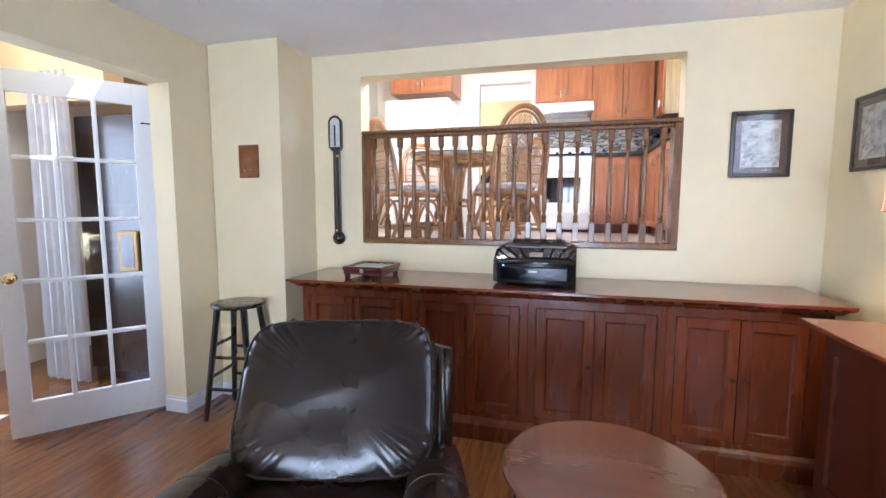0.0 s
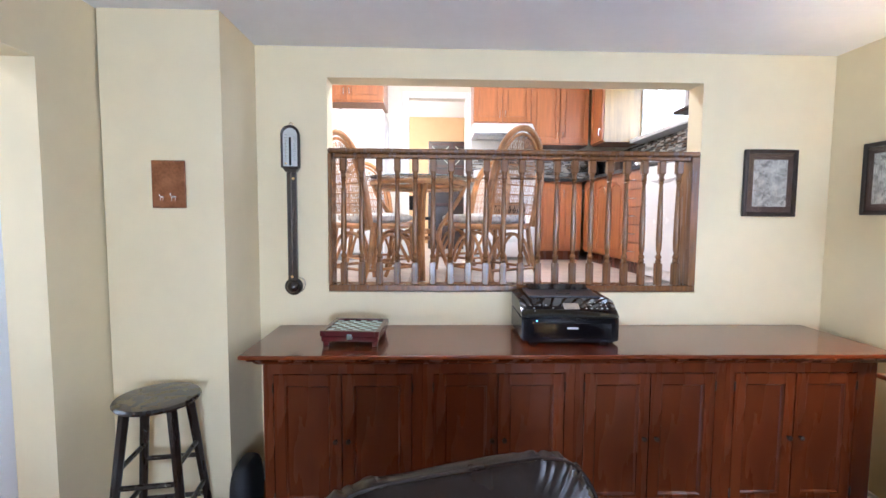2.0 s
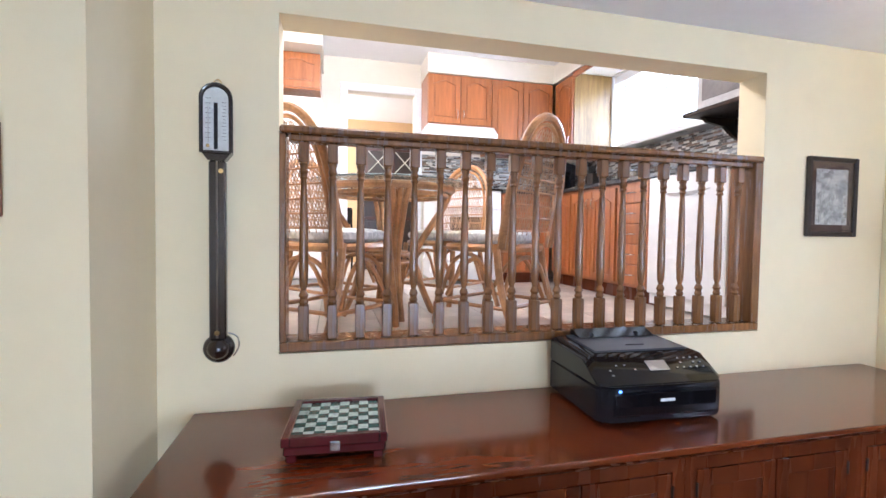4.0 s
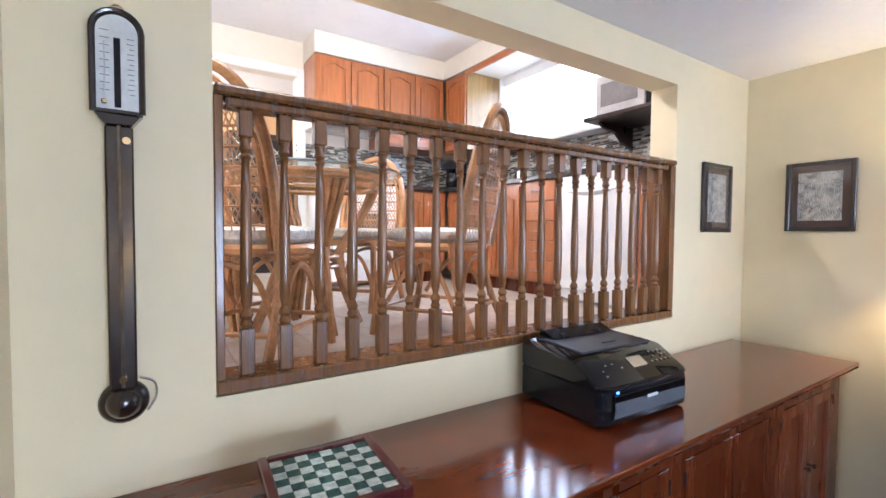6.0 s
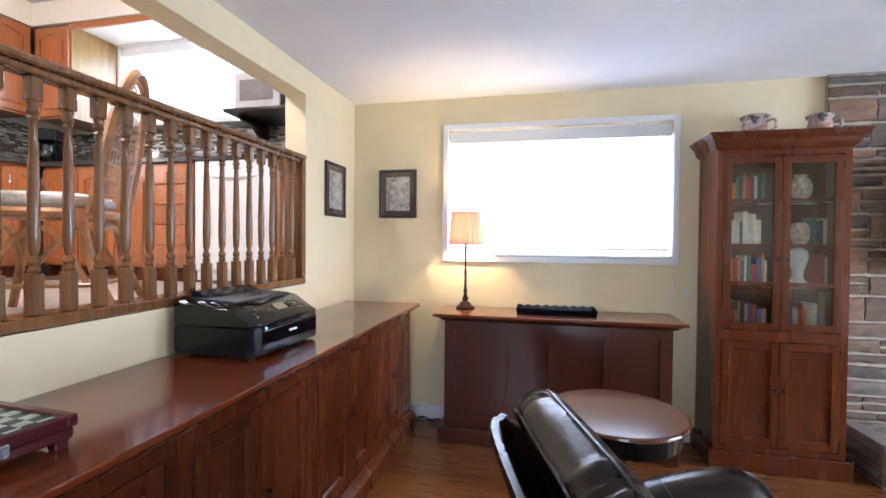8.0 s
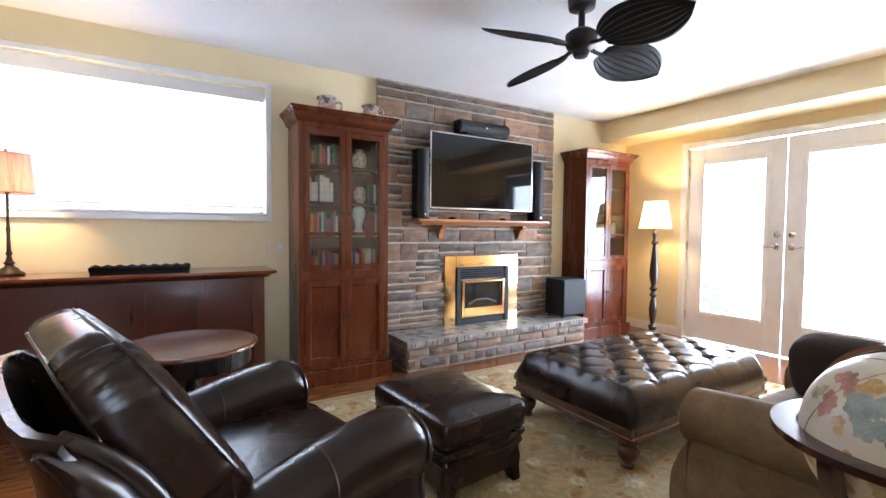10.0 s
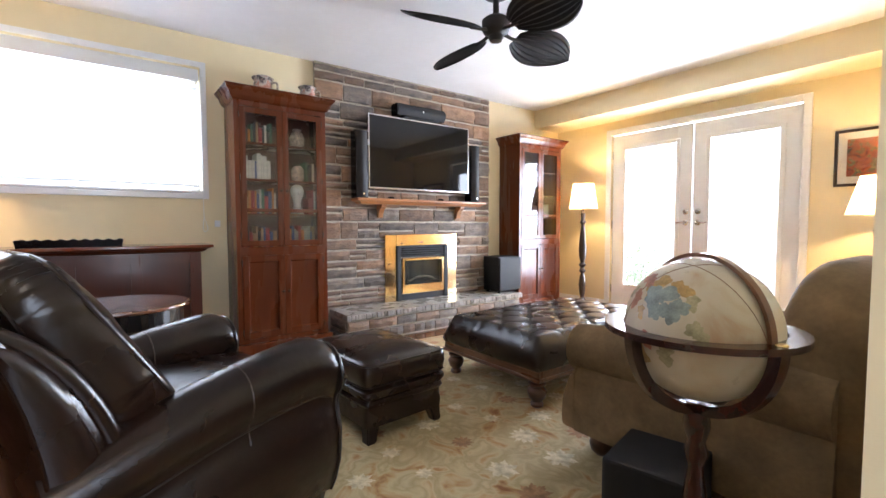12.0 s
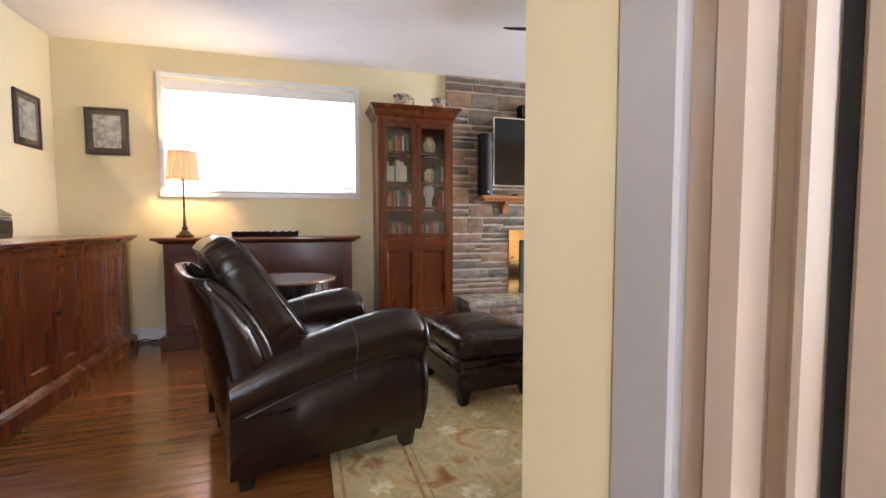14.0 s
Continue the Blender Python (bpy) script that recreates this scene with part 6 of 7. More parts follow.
tr = thing("tray", 1.34, 1.30, 0.8665, -90, "long black tray with a scalloped rim", "tray")
part("tray_floor", nb(-0.245, 0.245, -0.09, 0.09, 0.0, 0.008), BLACK, tr)
bm = bmesh.new()
for (x0, y0_, x1, y1_) in ((-0.25, -0.095, 0.25, -0.095), (0.25, -0.095, 0.25, 0.095), (0.25, 0.095, -0.25, 0.095), (-0.25, 0.095, -0.25, -0.095)):
    n_ = int(math.hypot(x1 - x0, y1_ - y0_) / 0.012)
    lo_ = []
    for i in range(n_ + 1):
        f = i / n_
        x_, y_ = x0 + (x1 - x0) * f, y0_ + (y1_ - y0_) * f
        lo_.append((bm.verts.new((x_, y_, 0.0)), bm.verts.new((x_ * 1.03, y_ * 1.06, 0.040 + 0.005 * math.sin(i * 1.3)))))
    for a, b in zip(lo_, lo_[1:]):
        bm.faces.new((a[0], b[0], b[1], a[1]))
bmesh.ops.solidify(bm, geom=bm.faces[:], thickness=0.005)
part("rim", bm, BLACK, tr)

# ---- globe ----
gl = thing("floor_globe", -1.744, -0.123, 0, -20, "antique-style floor globe in a mahogany ring stand", "globe")
GZ, GR = 0.722, 0.184
MAH2 = mat("stand_mahogany", (0.055, 0.014, 0.009), 0.25, vary=0.3, scale=5, coat=0.5)
bm = bmesh.new()
bmesh.ops.create_uvsphere(bm, u_segments=48, v_segments=28, radius=GR)
bmesh.ops.rotate(bm, verts=bm.verts, cent=(0, 0, 0), matrix=Matrix.Rotation(radians(23), 3, "Y"))
bmesh.ops.translate(bm, verts=bm.verts, vec=(0, 0, GZ))
gb = part("sphere", bm, MAPM, gl, "cream world map globe", True)
MAP_INKS = [mat("map_" + n_, c_, 0.32, vary=0.25, scale=26) for n_, c_ in (("blue", (0.34, 0.41, 0.40)), ("ochre", (0.60, 0.40, 0.16)), ("pink", (0.55, 0.26, 0.18)), ("olive", (0.50, 0.46, 0.28)))]
face_, right_ = Vector((-0.05, 0.97, 0.24)), Vector((-1, -0.05, 0))
above_ = right_.cross(face_) * -1
rnd = random.Random(17)
for u_, v_, size_, ink_ in ((-0.02, 0.42, 0.17, 1), (-0.24, 0.52, 0.13, 2), (0.30, 0.45, 0.13, 1), (-0.30, 0.22, 0.12, 2), (-0.12, 0.05, 0.08, 1), (0.08, 0.32, 0.19, 0), (0.16, 0.12, 0.15, 0), (0.38, 0.16, 0.14, 0), (0.50, 0.30, 0.09, 3), (-0.48, 0.30, 0.10, 3), (-0.25, -0.45, 0.24, 1), (0.02, -0.30, 0.10, 2), (0.30, -0.42, 0.13, 3), (0.62, -0.05, 0.12, 3)):
    c_ = (face_.normalized() * math.sqrt(max(0.05, 1 - u_ * u_ - v_ * v_)) + right_.normalized() * u_ + above_.normalized() * v_).normalized()
    t1 = c_.orthogonal().normalized()
    t2 = c_.cross(t1)
    ph = [rnd.uniform(0, 6.28) for _ in range(4)]
    lift = GR + 0.0005 + 0.0002 * ink_ + (0.0007 if ink_ == 0 else 0)
    bm = bmesh.new()
    rings_ = []
    for f_ in (0.33, 0.66, 1.0):
        ring_ = []
        for i in range(40):
            a = 2 * math.pi * i / 40
            q_ = size_ * f_ * (1 + 0.28 * math.sin(2 * a + ph[0]) + 0.18 * math.sin(3 * a + ph[1]) + 0.12 * math.sin(7 * a + ph[2]) + 0.06 * math.sin(13 * a + ph[3]))
            ring_.append(bm.verts.new((c_ + (t1 * math.cos(a) + t2 * math.sin(a)) * q_).normalized() * lift + Vector((0, 0, GZ))))
        rings_.append(ring_)
    mid_ = bm.verts.new(c_ * lift + Vector((0, 0, GZ)))
    for i in range(40):
        bm.faces.new((mid_, rings_[0][i], rings_[0][(i + 1) % 40]))
        for a_, b_ in zip(rings_, rings_[1:]):
            bm.faces.new((a_[i], b_[i], b_[(i + 1) % 40], a_[(i + 1) % 40]))
    part("map_patch", bm, MAP_INKS[ink_], gb, smooth=True)
for k, (ang, off, r_) in enumerate(((70, 0, GR + 0.0006), (70, 60, GR + 0.0006))):
    bm = bmesh.new()
    tube(bm, [Matrix.Rotation(radians(off), 3, "Z") @ Matrix.Rotation(radians(ang), 3, "X") @ Vector((r_ * math.cos(a), r_ * math.sin(a), 0)) + Vector((0, 0, GZ)) for a in [2 * math.pi * i / 60 for i in range(60)]], 0.0007, 4, True)
    part("meridian_line", bm, COPPER, gb)
bm = bmesh.new()


def band(bm_, r0, r1, z0, z1, n=56, turn=None, arc_=(0, 2 * math.pi), c=(0, 0, 0)):
    full = arc_[1] - arc_[0] > 6.28
    k = n if full else n + 1
    ring = []
    for i in range(k):
        a_ = arc_[0] + (arc_[1] - arc_[0]) * i / n
        q_ = [Vector((r * math.cos(a_), r * math.sin(a_), z)) for r, z in ((r0, z0), (r1, z0), (r1, z1), (r0, z1))]
        ring.append([bm_.verts.new((turn @ v if turn else v) + Vector(c)) for v in q_])
    for i in range(k if full else k - 1):
        a_, b_2 = ring[i], ring[(i + 1) % k]
        for j in range(4):
            bm_.faces.new((a_[j], a_[(j + 1) % 4], b_2[(j + 1) % 4], b_2[j]))
    if not full:
        bm_.faces.new(ring[0][::-1])
        bm_.faces.new(ring[-1])


band(bm, GR + 0.004, GR + 0.05, -0.008, 0.008, c=(0, 0, GZ))
part("horizon_ring", bm, MAH2, gl, smooth=True)
up = Matrix.Rotation(radians(90), 3, "X")
bm = bmesh.new()
band(bm, GR + 0.005, GR + 0.015, -0.009, 0.009, 40, up, (0, math.pi), (0, 0, GZ))
part("meridian_arch", bm, mat("pale_brown_wood", (0.20, 0.09, 0.04), 0.3, vary=0.2, coat=0.4), gl, smooth=True)
for rz_ in (0, 90):
    bm = bmesh.new()
    band(bm, GR + 0.012, GR + 0.04, -0.014, 0.014, 36, Matrix.Rotation(radians(rz_), 3, "Z") @ up, (math.pi, 2 * math.pi), (0, 0, GZ))
    part("cradle_arm", bm, MAH2, gl, smooth=True)
bm = bmesh.new()
lathe(bm, [(0.03, 0.08), (0.035, 0.12), (0.02, 0.15), (0.026, 0.2), (0.03, 0.27), (0.018, 0.35), (0.03, 0.39), (0.022, 0.42), (0.034, 0.46), (0.03, 0.503)], 18)
part("column", bm, MAH2, gl, smooth=True)
for k in range(3):
    a = k * 2 * math.pi / 3
    bm = bmesh.new()
    tube(bm, curve([(0.02 * math.cos(a), 0.02 * math.sin(a), 0.14), (0.1 * math.cos(a), 0.1 * math.sin(a), 0.11), (0.17 * math.cos(a), 0.17 * math.sin(a), 0.04), (0.21 * math.cos(a), 0.21 * math.sin(a), 0.02)]), 0.016, 8)
    part("leg", bm, MAH2, gl, smooth=True)
for a in (0.0, math.pi):
    bm = bmesh.new()
    lathe(bm, [(0.013, 0), (0.011, 0.004)], 14, ((GR + 0.03) * math.cos(a), (GR + 0.03) * math.sin(a), GZ + 0.0085))
    part("pivot_cap", bm, BRASS, gl)
bb = thing("black_box", -1.56, -0.285, 0.0, 12, "low black box-shaped bass speaker on the rug", "loudspeaker")
part("cabinet", nb(-0.13, 0.13, -0.14, 0.14, 0.008, 0.255, 0.01, 2), BLACK_MATTE, bb)

# ---- suede armchair ----
sa = thing("suede_armchair", -1.535, -0.94, 0.008, 0, "olive-beige suede armchair with rolled arms, seen from its side", "armchair")
for s_ in (-1, 1):
    bm = bmesh.new()
    secs = []
    for k in range(11):
        f = k / 10
        x_ = 0.44 - 0.86 * f
        zt = 0.56 + 0.03 * math.sin(f * math.pi)
        sec = [(-0.08, 0.10), (-0.08, 0.38)]
        for i in range(9):
            a_ = math.pi * (1.1 - 1.3 * i / 8)
            sec.append((0.02 + 0.10 * math.cos(a_), zt - 0.10 + 0.10 * math.sin(a_)))
        sec += [(0.055, 0.38), (0.07, 0.26), (0.07, 0.10)]
        secs.append([bm.verts.new((x_, s_ * (0.40 + u), v)) for u, v in sec])
    for a, b in zip(secs, secs[1:]):
        for i in range(len(a)):
            bm.faces.new((a[i], a[(i + 1) % len(a)], b[(i + 1) % len(a)], b[i]))
    bm.faces.new(secs[0])
    bm.faces.new(secs[-1][::-1])
    part("arm", bm, BEIGE, sa, smooth=True)
    bm = bmesh.new()
    prism(bm, [(0.435, 0.10), (0.505, 0.10), (0.512, 0.13), (0.508, 0.22), (0.492, 0.275), (0.468, 0.305), (0.455, 0.33), (0.452, 0.37), (0.435, 0.38)], "y", s_ * 0.40 - 0.075, s_ * 0.40 + 0.068)
    bmesh.ops.bevel(bm, geom=bm.edges[:], offset=0.012, segments=3, affect="EDGES", clamp_overlap=True)
    part("arm_front", bm, BEIGE, sa, smooth=True)
    bm = bmesh.new()
    lathe(bm, [(0.098, 0), (0.10, 0.006), (0.08, 0.018), (0.03, 0.026)], 24)
    bmesh.ops.rotate(bm, verts=bm.verts, cent=(0, 0, 0), matrix=Matrix.Rotation(radians(90), 3, "Y"))
    bmesh.ops.translate(bm, verts=bm.verts, vec=(0.44, s_ * 0.42, 0.46))
    part("arm_scroll", bm, BEIGE, sa, smooth=True)
part("seat_base", nb(-0.38, 0.47, -0.33, 0.33, 0.10, 0.30, 0.02, 2), BEIGE, sa)
bm = bmesh.new()
soft(bm, (0.03, 0, 0.38), (0.38, 0.315, 0.10), 0.25)
part("seat_cushion", bm, BEIGE, sa, smooth=True)
bm = bmesh.new()
soft(bm, (-0.375, 0, 0.465), (0.175, 0.45, 0.405), 0.42, 36, 24, Matrix.Rotation(radians(-10), 3, "Y"))
part("back", bm, BEIGE, sa, smooth=True)
for x_ in (0.36, -0.34):
    for y_ in (-0.38, 0.38):
        bm = bmesh.new()
        lathe(bm, [(0.025, 0), (0.045, 0.02), (0.052, 0.05), (0.045, 0.075), (0.03, 0.085), (0.036, 0.102)], 18, (x_, y_, 0))
        part("foot", bm, WARM, sa, smooth=True)
cu = thing("throw_pillow", -1.38, -1.05, 0.60, label="dark brown throw pillow propped in the armchair", category="pillow")
bm = bmesh.new()
soft(bm, (0, 0, 0), (0.19, 0.07, 0.16), 0.5, 28, 14, Matrix.Rotation(radians(-20), 3, "X"))
part("pillow_cover", bm, mat("dark_pillow", (0.03, 0.018, 0.013), 0.8, vary=0.2), cu, smooth=True)

# ---- ceiling fan ----
fan = thing("ceiling_fan", -0.26, -0.79, 2.10, 0, "black ceiling fan with ribbed palm-leaf blades", "fan")
bm = bmesh.new()
lathe(bm, [(0.012, -0.005), (0.035, 0.0), (0.045, 0.02), (0.042, 0.035), (0.075, 0.05), (0.085, 0.07), (0.085, 0.12), (0.06, 0.14), (0.03, 0.155), (0.018, 0.16), (0.018, 0.245), (0.07, 0.26), (0.075, 0.309)], 28)
part("motor", bm, BLADE, fan, smooth=True)
for k in range(4):
    a0 = 87 + 90 * k
    R = Matrix.Rotation(radians(a0), 3, "Z")
    bm = bmesh.new()
    tube(bm, [R @ Vector(v) for v in ((0.05, 0, 0.06), (0.12, 0, 0.045), (0.19, 0, 0.04))], [0.014, 0.01, 0.012], 8)
    part("blade_iron", bm, BLADE, fan)
    bm = bmesh.new()
    top_, n_ = [], 16
    grid = []
    for i in range(n_ + 1):
        f = i / n_
        x_ = 0.15 + 0.50 * f
        w_ = 0.145 * math.sin(math.pi * min(1, f * 0.93 + 0.05)) ** 0.62 + 0.004
        row = []
        for j in range(17):
            g = -1 + 2 * j / 16
            y_ = g * w_
            row.append(bm.verts.new(R @ Vector((x_ - 0.03 * abs(g) * f, y_, 0.045 - 0.03 * f - y_ * 0.36 + 0.0035 * math.cos(j * math.pi)))))
        grid.append(row)
    fs = []
    for a, b in zip(grid, grid[1:]):
        for j in range(16):
            fs.append(bm.faces.new((a[j], a[j + 1], b[j + 1], b[j])))
    bmesh.ops.solidify(bm, geom=fs, thickness=0.006)
    part("blade", bm, BLADE, fan)

# ---- kitchen ----


def kdoor(t, w, h, x, z, y, knob, label=None):
    d = shaker(t, "door", w, h, KOAK, (*knob, "pull"), arch=True, st=0.045)
    d.location = (x, y, z)
    return d


def upper(name, x, y, rz, w, z0, z1, depth, n, label):
    t = thing(name, x, y, 0, rz, label, "cabinet")
    part("body", nb(0, w, 0.021, depth, z0, z1), KOAK, t)
    dw_ = w / n
    for i in range(n):
        kdoor(t, dw_ - 0.01, z1 - z0 - 0.03, i * dw_ + 0.005, z0 + 0.015, 0, (dw_ - 0.035 if i % 2 == 0 else 0.025, 0.09))
    return t


upper("upper_cabinet", -0.235, 5.40, 0, 0.64, 2.55, 3.03, 0.345, 2, "honey oak wall cabinet with two arched doors above the range hood")
upper("upper_cabinet", 0.407, 5.40, 0, 0.66, 2.32, 3.03, 0.345, 2, "honey oak wall cabinet with two tall arched doors")
uc = upper("upper_cabinet", 1.085, 5.395, -90, 0.34, 2.30, 3.03, 0.43, 1, "honey oak wall cabinet with a pale varnished end panel")
part("end_panel", nb(0.3405, 0.347, 0.021, 0.43, 2.30, 3.03), KOAK_LT, uc, "pale grained end panel")
part("valance", nb(0.3475, 2.06, 0.0, 0.02, 2.985, 3.033), KOAK, uc, "thin oak cornice strip")
upper("fridge_cabinet", -2.0, 5.22, 0, 0.78, 2.72, 3.03, 0.52, 2, "honey oak cabinet above the refrigerator")

rh = thing("range_hood", -0.235, 5.27, 2.42, label="white slim range hood under the oak cabinets", category="range hood")
bm = bmesh.new()
prism(bm, [(0, 0), (0.475, 0), (0.475, 0.128), (0.12, 0.128), (0, 0.04)], "x", 0, 0.66)
part("hood_body", bm, WHITE_APP, rh)
part("filter", nb(0.05, 0.61, 0.05, 0.4, -0.006, -0.0005), SILVER, rh)
rg = thing("kitchen_range", -0.20, 5.12, KZ, label="white electric range with a dark oven window", category="stove")
part("body", nb(0, 0.62, 0.02, 0.62, 0.03, 0.865, 0.006), WHITE_APP, rg)
part("cooktop", nb(0, 0.62, 0.0, 0.62, 0.866, 0.885, 0.004), GLOSSBLACK, rg)
od = part("oven_door", nb(0.01, 0.61, -0.01, 0.019, 0.22, 0.74, 0.005), WHITE_APP, rg)
part("oven_window", nb(0.12, 0.5, -0.014, -0.0105, 0.34, 0.62), GLOSSBLACK, od)
bm = bmesh.new()
tube(bm, [(0.06, -0.012, 0.70), (0.06, -0.045, 0.70), (0.56, -0.045, 0.70), (0.56, -0.012, 0.70)], 0.010, 8)
part("handle", bm, WHITE_APP, od)
part("drawer", nb(0.01, 0.61, -0.006, 0.019, 0.04, 0.20, 0.004), WHITE_APP, rg)
part("control_panel", nb(0, 0.62, 0.56, 0.62, 0.886, 1.02, 0.005), WHITE_APP, rg)
for i in range(4):
    bm = bmesh.new()
    lathe(bm, [(0.018, 0), (0.016, 0.02)], 14)
    bmesh.ops.rotate(bm, verts=bm.verts, cent=(0, 0, 0), matrix=Matrix.Rotation(radians(90), 3, "X"))
    bmesh.ops.translate(bm, verts=bm.verts, vec=(0.08 + 0.15 * i, 0.559, 0.95))
    part("dial", bm, BLACK, rg)

fr = thing("refrigerator", -2.0, 5.02, KZ, label="tall white two-door refrigerator", category="refrigerator")
part("body", nb(0, 0.80, 0.06, 0.70, 0.02, 1.56, 0.01), WHITE_APP, fr)
for x0, x1, hx_ in ((0.003, 0.36, 0.32), (0.364, 0.797, 0.41)):
    d = part("door", nb(x0, x1, 0, 0.055, 0.08, 1.56, 0.015, 2), WHITE_APP, fr)
    bm = bmesh.new()
    tube(bm, [(hx_, -0.002, 0.5), (hx_, -0.04, 0.55), (hx_, -0.04, 1.25), (hx_, -0.002, 1.3)], 0.012, 8)
    part("handle", bm, WHITE_APP, d)
part("grille", nb(0.01, 0.79, 0.02, 0.06, 0.0, 0.07), mat("grey_grille", (0.3, 0.3, 0.3), 0.5), fr)


def base(name, x, y, rz, w, kind, label):
    t = thing(name, x, y, KZ, rz, label, "cabinet")
    part("body", nb(0, w, 0.021, 0.58, 0.10, 0.845), KOAK, t)
    part("toe_kick", nb(0, w, 0.06, 0.55, 0, 0.099), CHERRY, t)
    if kind == "door":
        kdoor(t, w - 0.02, 0.70, 0.01, 0.12, 0, (0.03, 0.60))
    elif kind == "doors":
        kdoor(t, w / 2 - 0.015, 0.70, 0.01, 0.12, 0, (w / 2 - 0.045, 0.60))
        kdoor(t, w / 2 - 0.015, 0.70, w / 2 + 0.005, 0.12, 0, (0.03, 0.60))
    else:
        for i in range(5):
            h_ = 0.138
            d = part("drawer", nb(0.01, w - 0.01, 0, 0.02, 0.12 + i * (h_ + 0.006), 0.12 + i * (h_ + 0.006) + h_, 0.006, 2), KOAK, t)
            bm_ = bmesh.new()
            zc = 0.12 + i * (h_ + 0.006) + h_ / 2
            tube(bm_, curve([(w / 2 - 0.045, 0, zc), (w / 2 - 0.035, -0.024, zc), (w / 2, -0.028, zc), (w / 2 + 0.035, -0.024, zc), (w / 2 + 0.045, 0, zc)], 4), 0.0045, 6)
            part("pull", bm_, SILVER, d)
    return t


base("base_cabinet", 0.435, 5.13, 0, 0.49, "doors", "honey oak base cabinet in the kitchen corner")
base("base_cabinet", 0.935, 5.12, -90, 0.34, "door", "honey oak base cabinet with an arched door")
base("base_cabinet", 0.935, 4.78, -90, 0.655, "doors", "honey oak base cabinet with two arched doors below the window")
base("drawer_unit", 0.935, 4.12, -90, 0.355, "drawers", "honey oak unit of five drawers with silver pulls")
base("base_cabinet", 0.935, 3.135, -90, 0.15, "door", "narrow honey oak end cabinet by the railing")
dwm = thing("dishwasher", 0.925, 3.76, KZ, -90, "white dishwasher with a curved handle recess", "dishwasher")
part("body", nb(0, 0.62, 0.03, 0.58, 0.02, 0.845), WHITE_APP, dwm)
part("door", nb(0.004, 0.616, 0.0, 0.029, 0.09, 0.845, 0.006), WHITE_APP, dwm)
bm = bmesh.new()
prism(bm, [(0.12 + 0.38 * i / 12, 0.735 - 0.03 * math.sin(math.pi * i / 12)) for i in range(13)] + [(0.50 - 0.38 * i / 12, 0.738 - 0.008 * math.sin(math.pi * i / 12)) for i in range(13)], "y", -0.006, -0.0005)
part("handle_recess", bm, mat("grey_recess", (0.4, 0.38, 0.38), 0.5), dwm)
wt = thing("countertop", 0, 0, KZ + 0.8455, label="dark speckled kitchen counter running round the corner", category="worktop")
part("slab", boxes([(0.43, 0.915, 5.105, KN - 0.002, 0.001, 0.035), (0.9155, KE - 0.002, 2.99, KN - 0.002, 0.001, 0.035)], 0.004), COUNTER, wt)
part("slab_end", nb(-0.26, -0.205, 5.105, KN - 0.002, 0.001, 0.035, 0.003), COUNTER, wt)

# mosaic on the walls behind the counter
rnd = random.Random(21)
shades = [mat("mosaic_" + n, c, 0.15, vary=0.1, scale=40) for n, c in (("light", (0.55, 0.53, 0.48)), ("brown", (0.16, 0.11, 0.08)), ("grey", (0.28, 0.29, 0.29)), ("dark", (0.06, 0.055, 0.05)))]
bm = bmesh.new()
z_ = KZ + 0.89
while z_ < 2.31:
    x_ = -0.26 - rnd.uniform(0, 0.05)
    while x_ < KE - 0.02:
        w_ = rnd.uniform(0.03, 0.085)
        box(bm, x_, min(x_ + w_, KE - 0.01) - 0.002, KN - 0.008, KN - 0.001, z_, z_ + 0.014, mi=rnd.randrange(4))
        x_ += w_
    y_ = 3.0
    while y_ < KN - 0.02 and z_ < 2.27:
        w_ = rnd.uniform(0.03, 0.085)
        box(bm, KE - 0.008, KE - 0.001, y_, min(y_ + w_, KN - 0.01) - 0.002, z_, z_ + 0.014, mi=rnd.randrange(4))
        y_ += w_
    z_ += 0.016
mo = part("backsplash_mosaic", bm, None, None, "grey and brown strip mosaic backsplash", kind="structure", mats=shades)

mw = thing("microwave", 1.13, 3.60, 2.29, -90, "light grey microwave oven on a dark bracket shelf", "microwave")
GREYP = mat("pale_grey_plastic", (0.5, 0.48, 0.48), 0.4)
part("case", nb(0, 0.50, 0.02, 0.36, 0.0, 0.27, 0.006), GREYP, mw)
part("door", nb(0.004, 0.37, -0.004, 0.019, 0.004, 0.266, 0.006), GREYP, mw)
part("window", nb(0.05, 0.32, -0.008, -0.0045, 0.06, 0.21), mat("grey_mesh_glass", (0.22, 0.2, 0.2), 0.15), mw)
part("keypad", nb(0.375, 0.496, -0.002, 0.019, 0.004, 0.266, 0.004), BLACK, mw)
sh = thing("bracket_shelf", 1.10, 3.63, 2.25, -90, "dark wall shelf on shaped brackets", "shelf")
part("board", nb(-0.02, 0.56, -0.03, 0.41, 0.012, 0.037, 0.004), DARKWOOD, sh)
for x_ in (0.04, 0.48):
    bm = bmesh.new()
    prism(bm, [(0.41, 0.011), (0.05, 0.011), (0.09, -0.02), (0.22, -0.04), (0.3, -0.10), (0.41, -0.14)], "x", x_, x_ + 0.025)
    part("bracket", bm, DARKWOOD, sh)

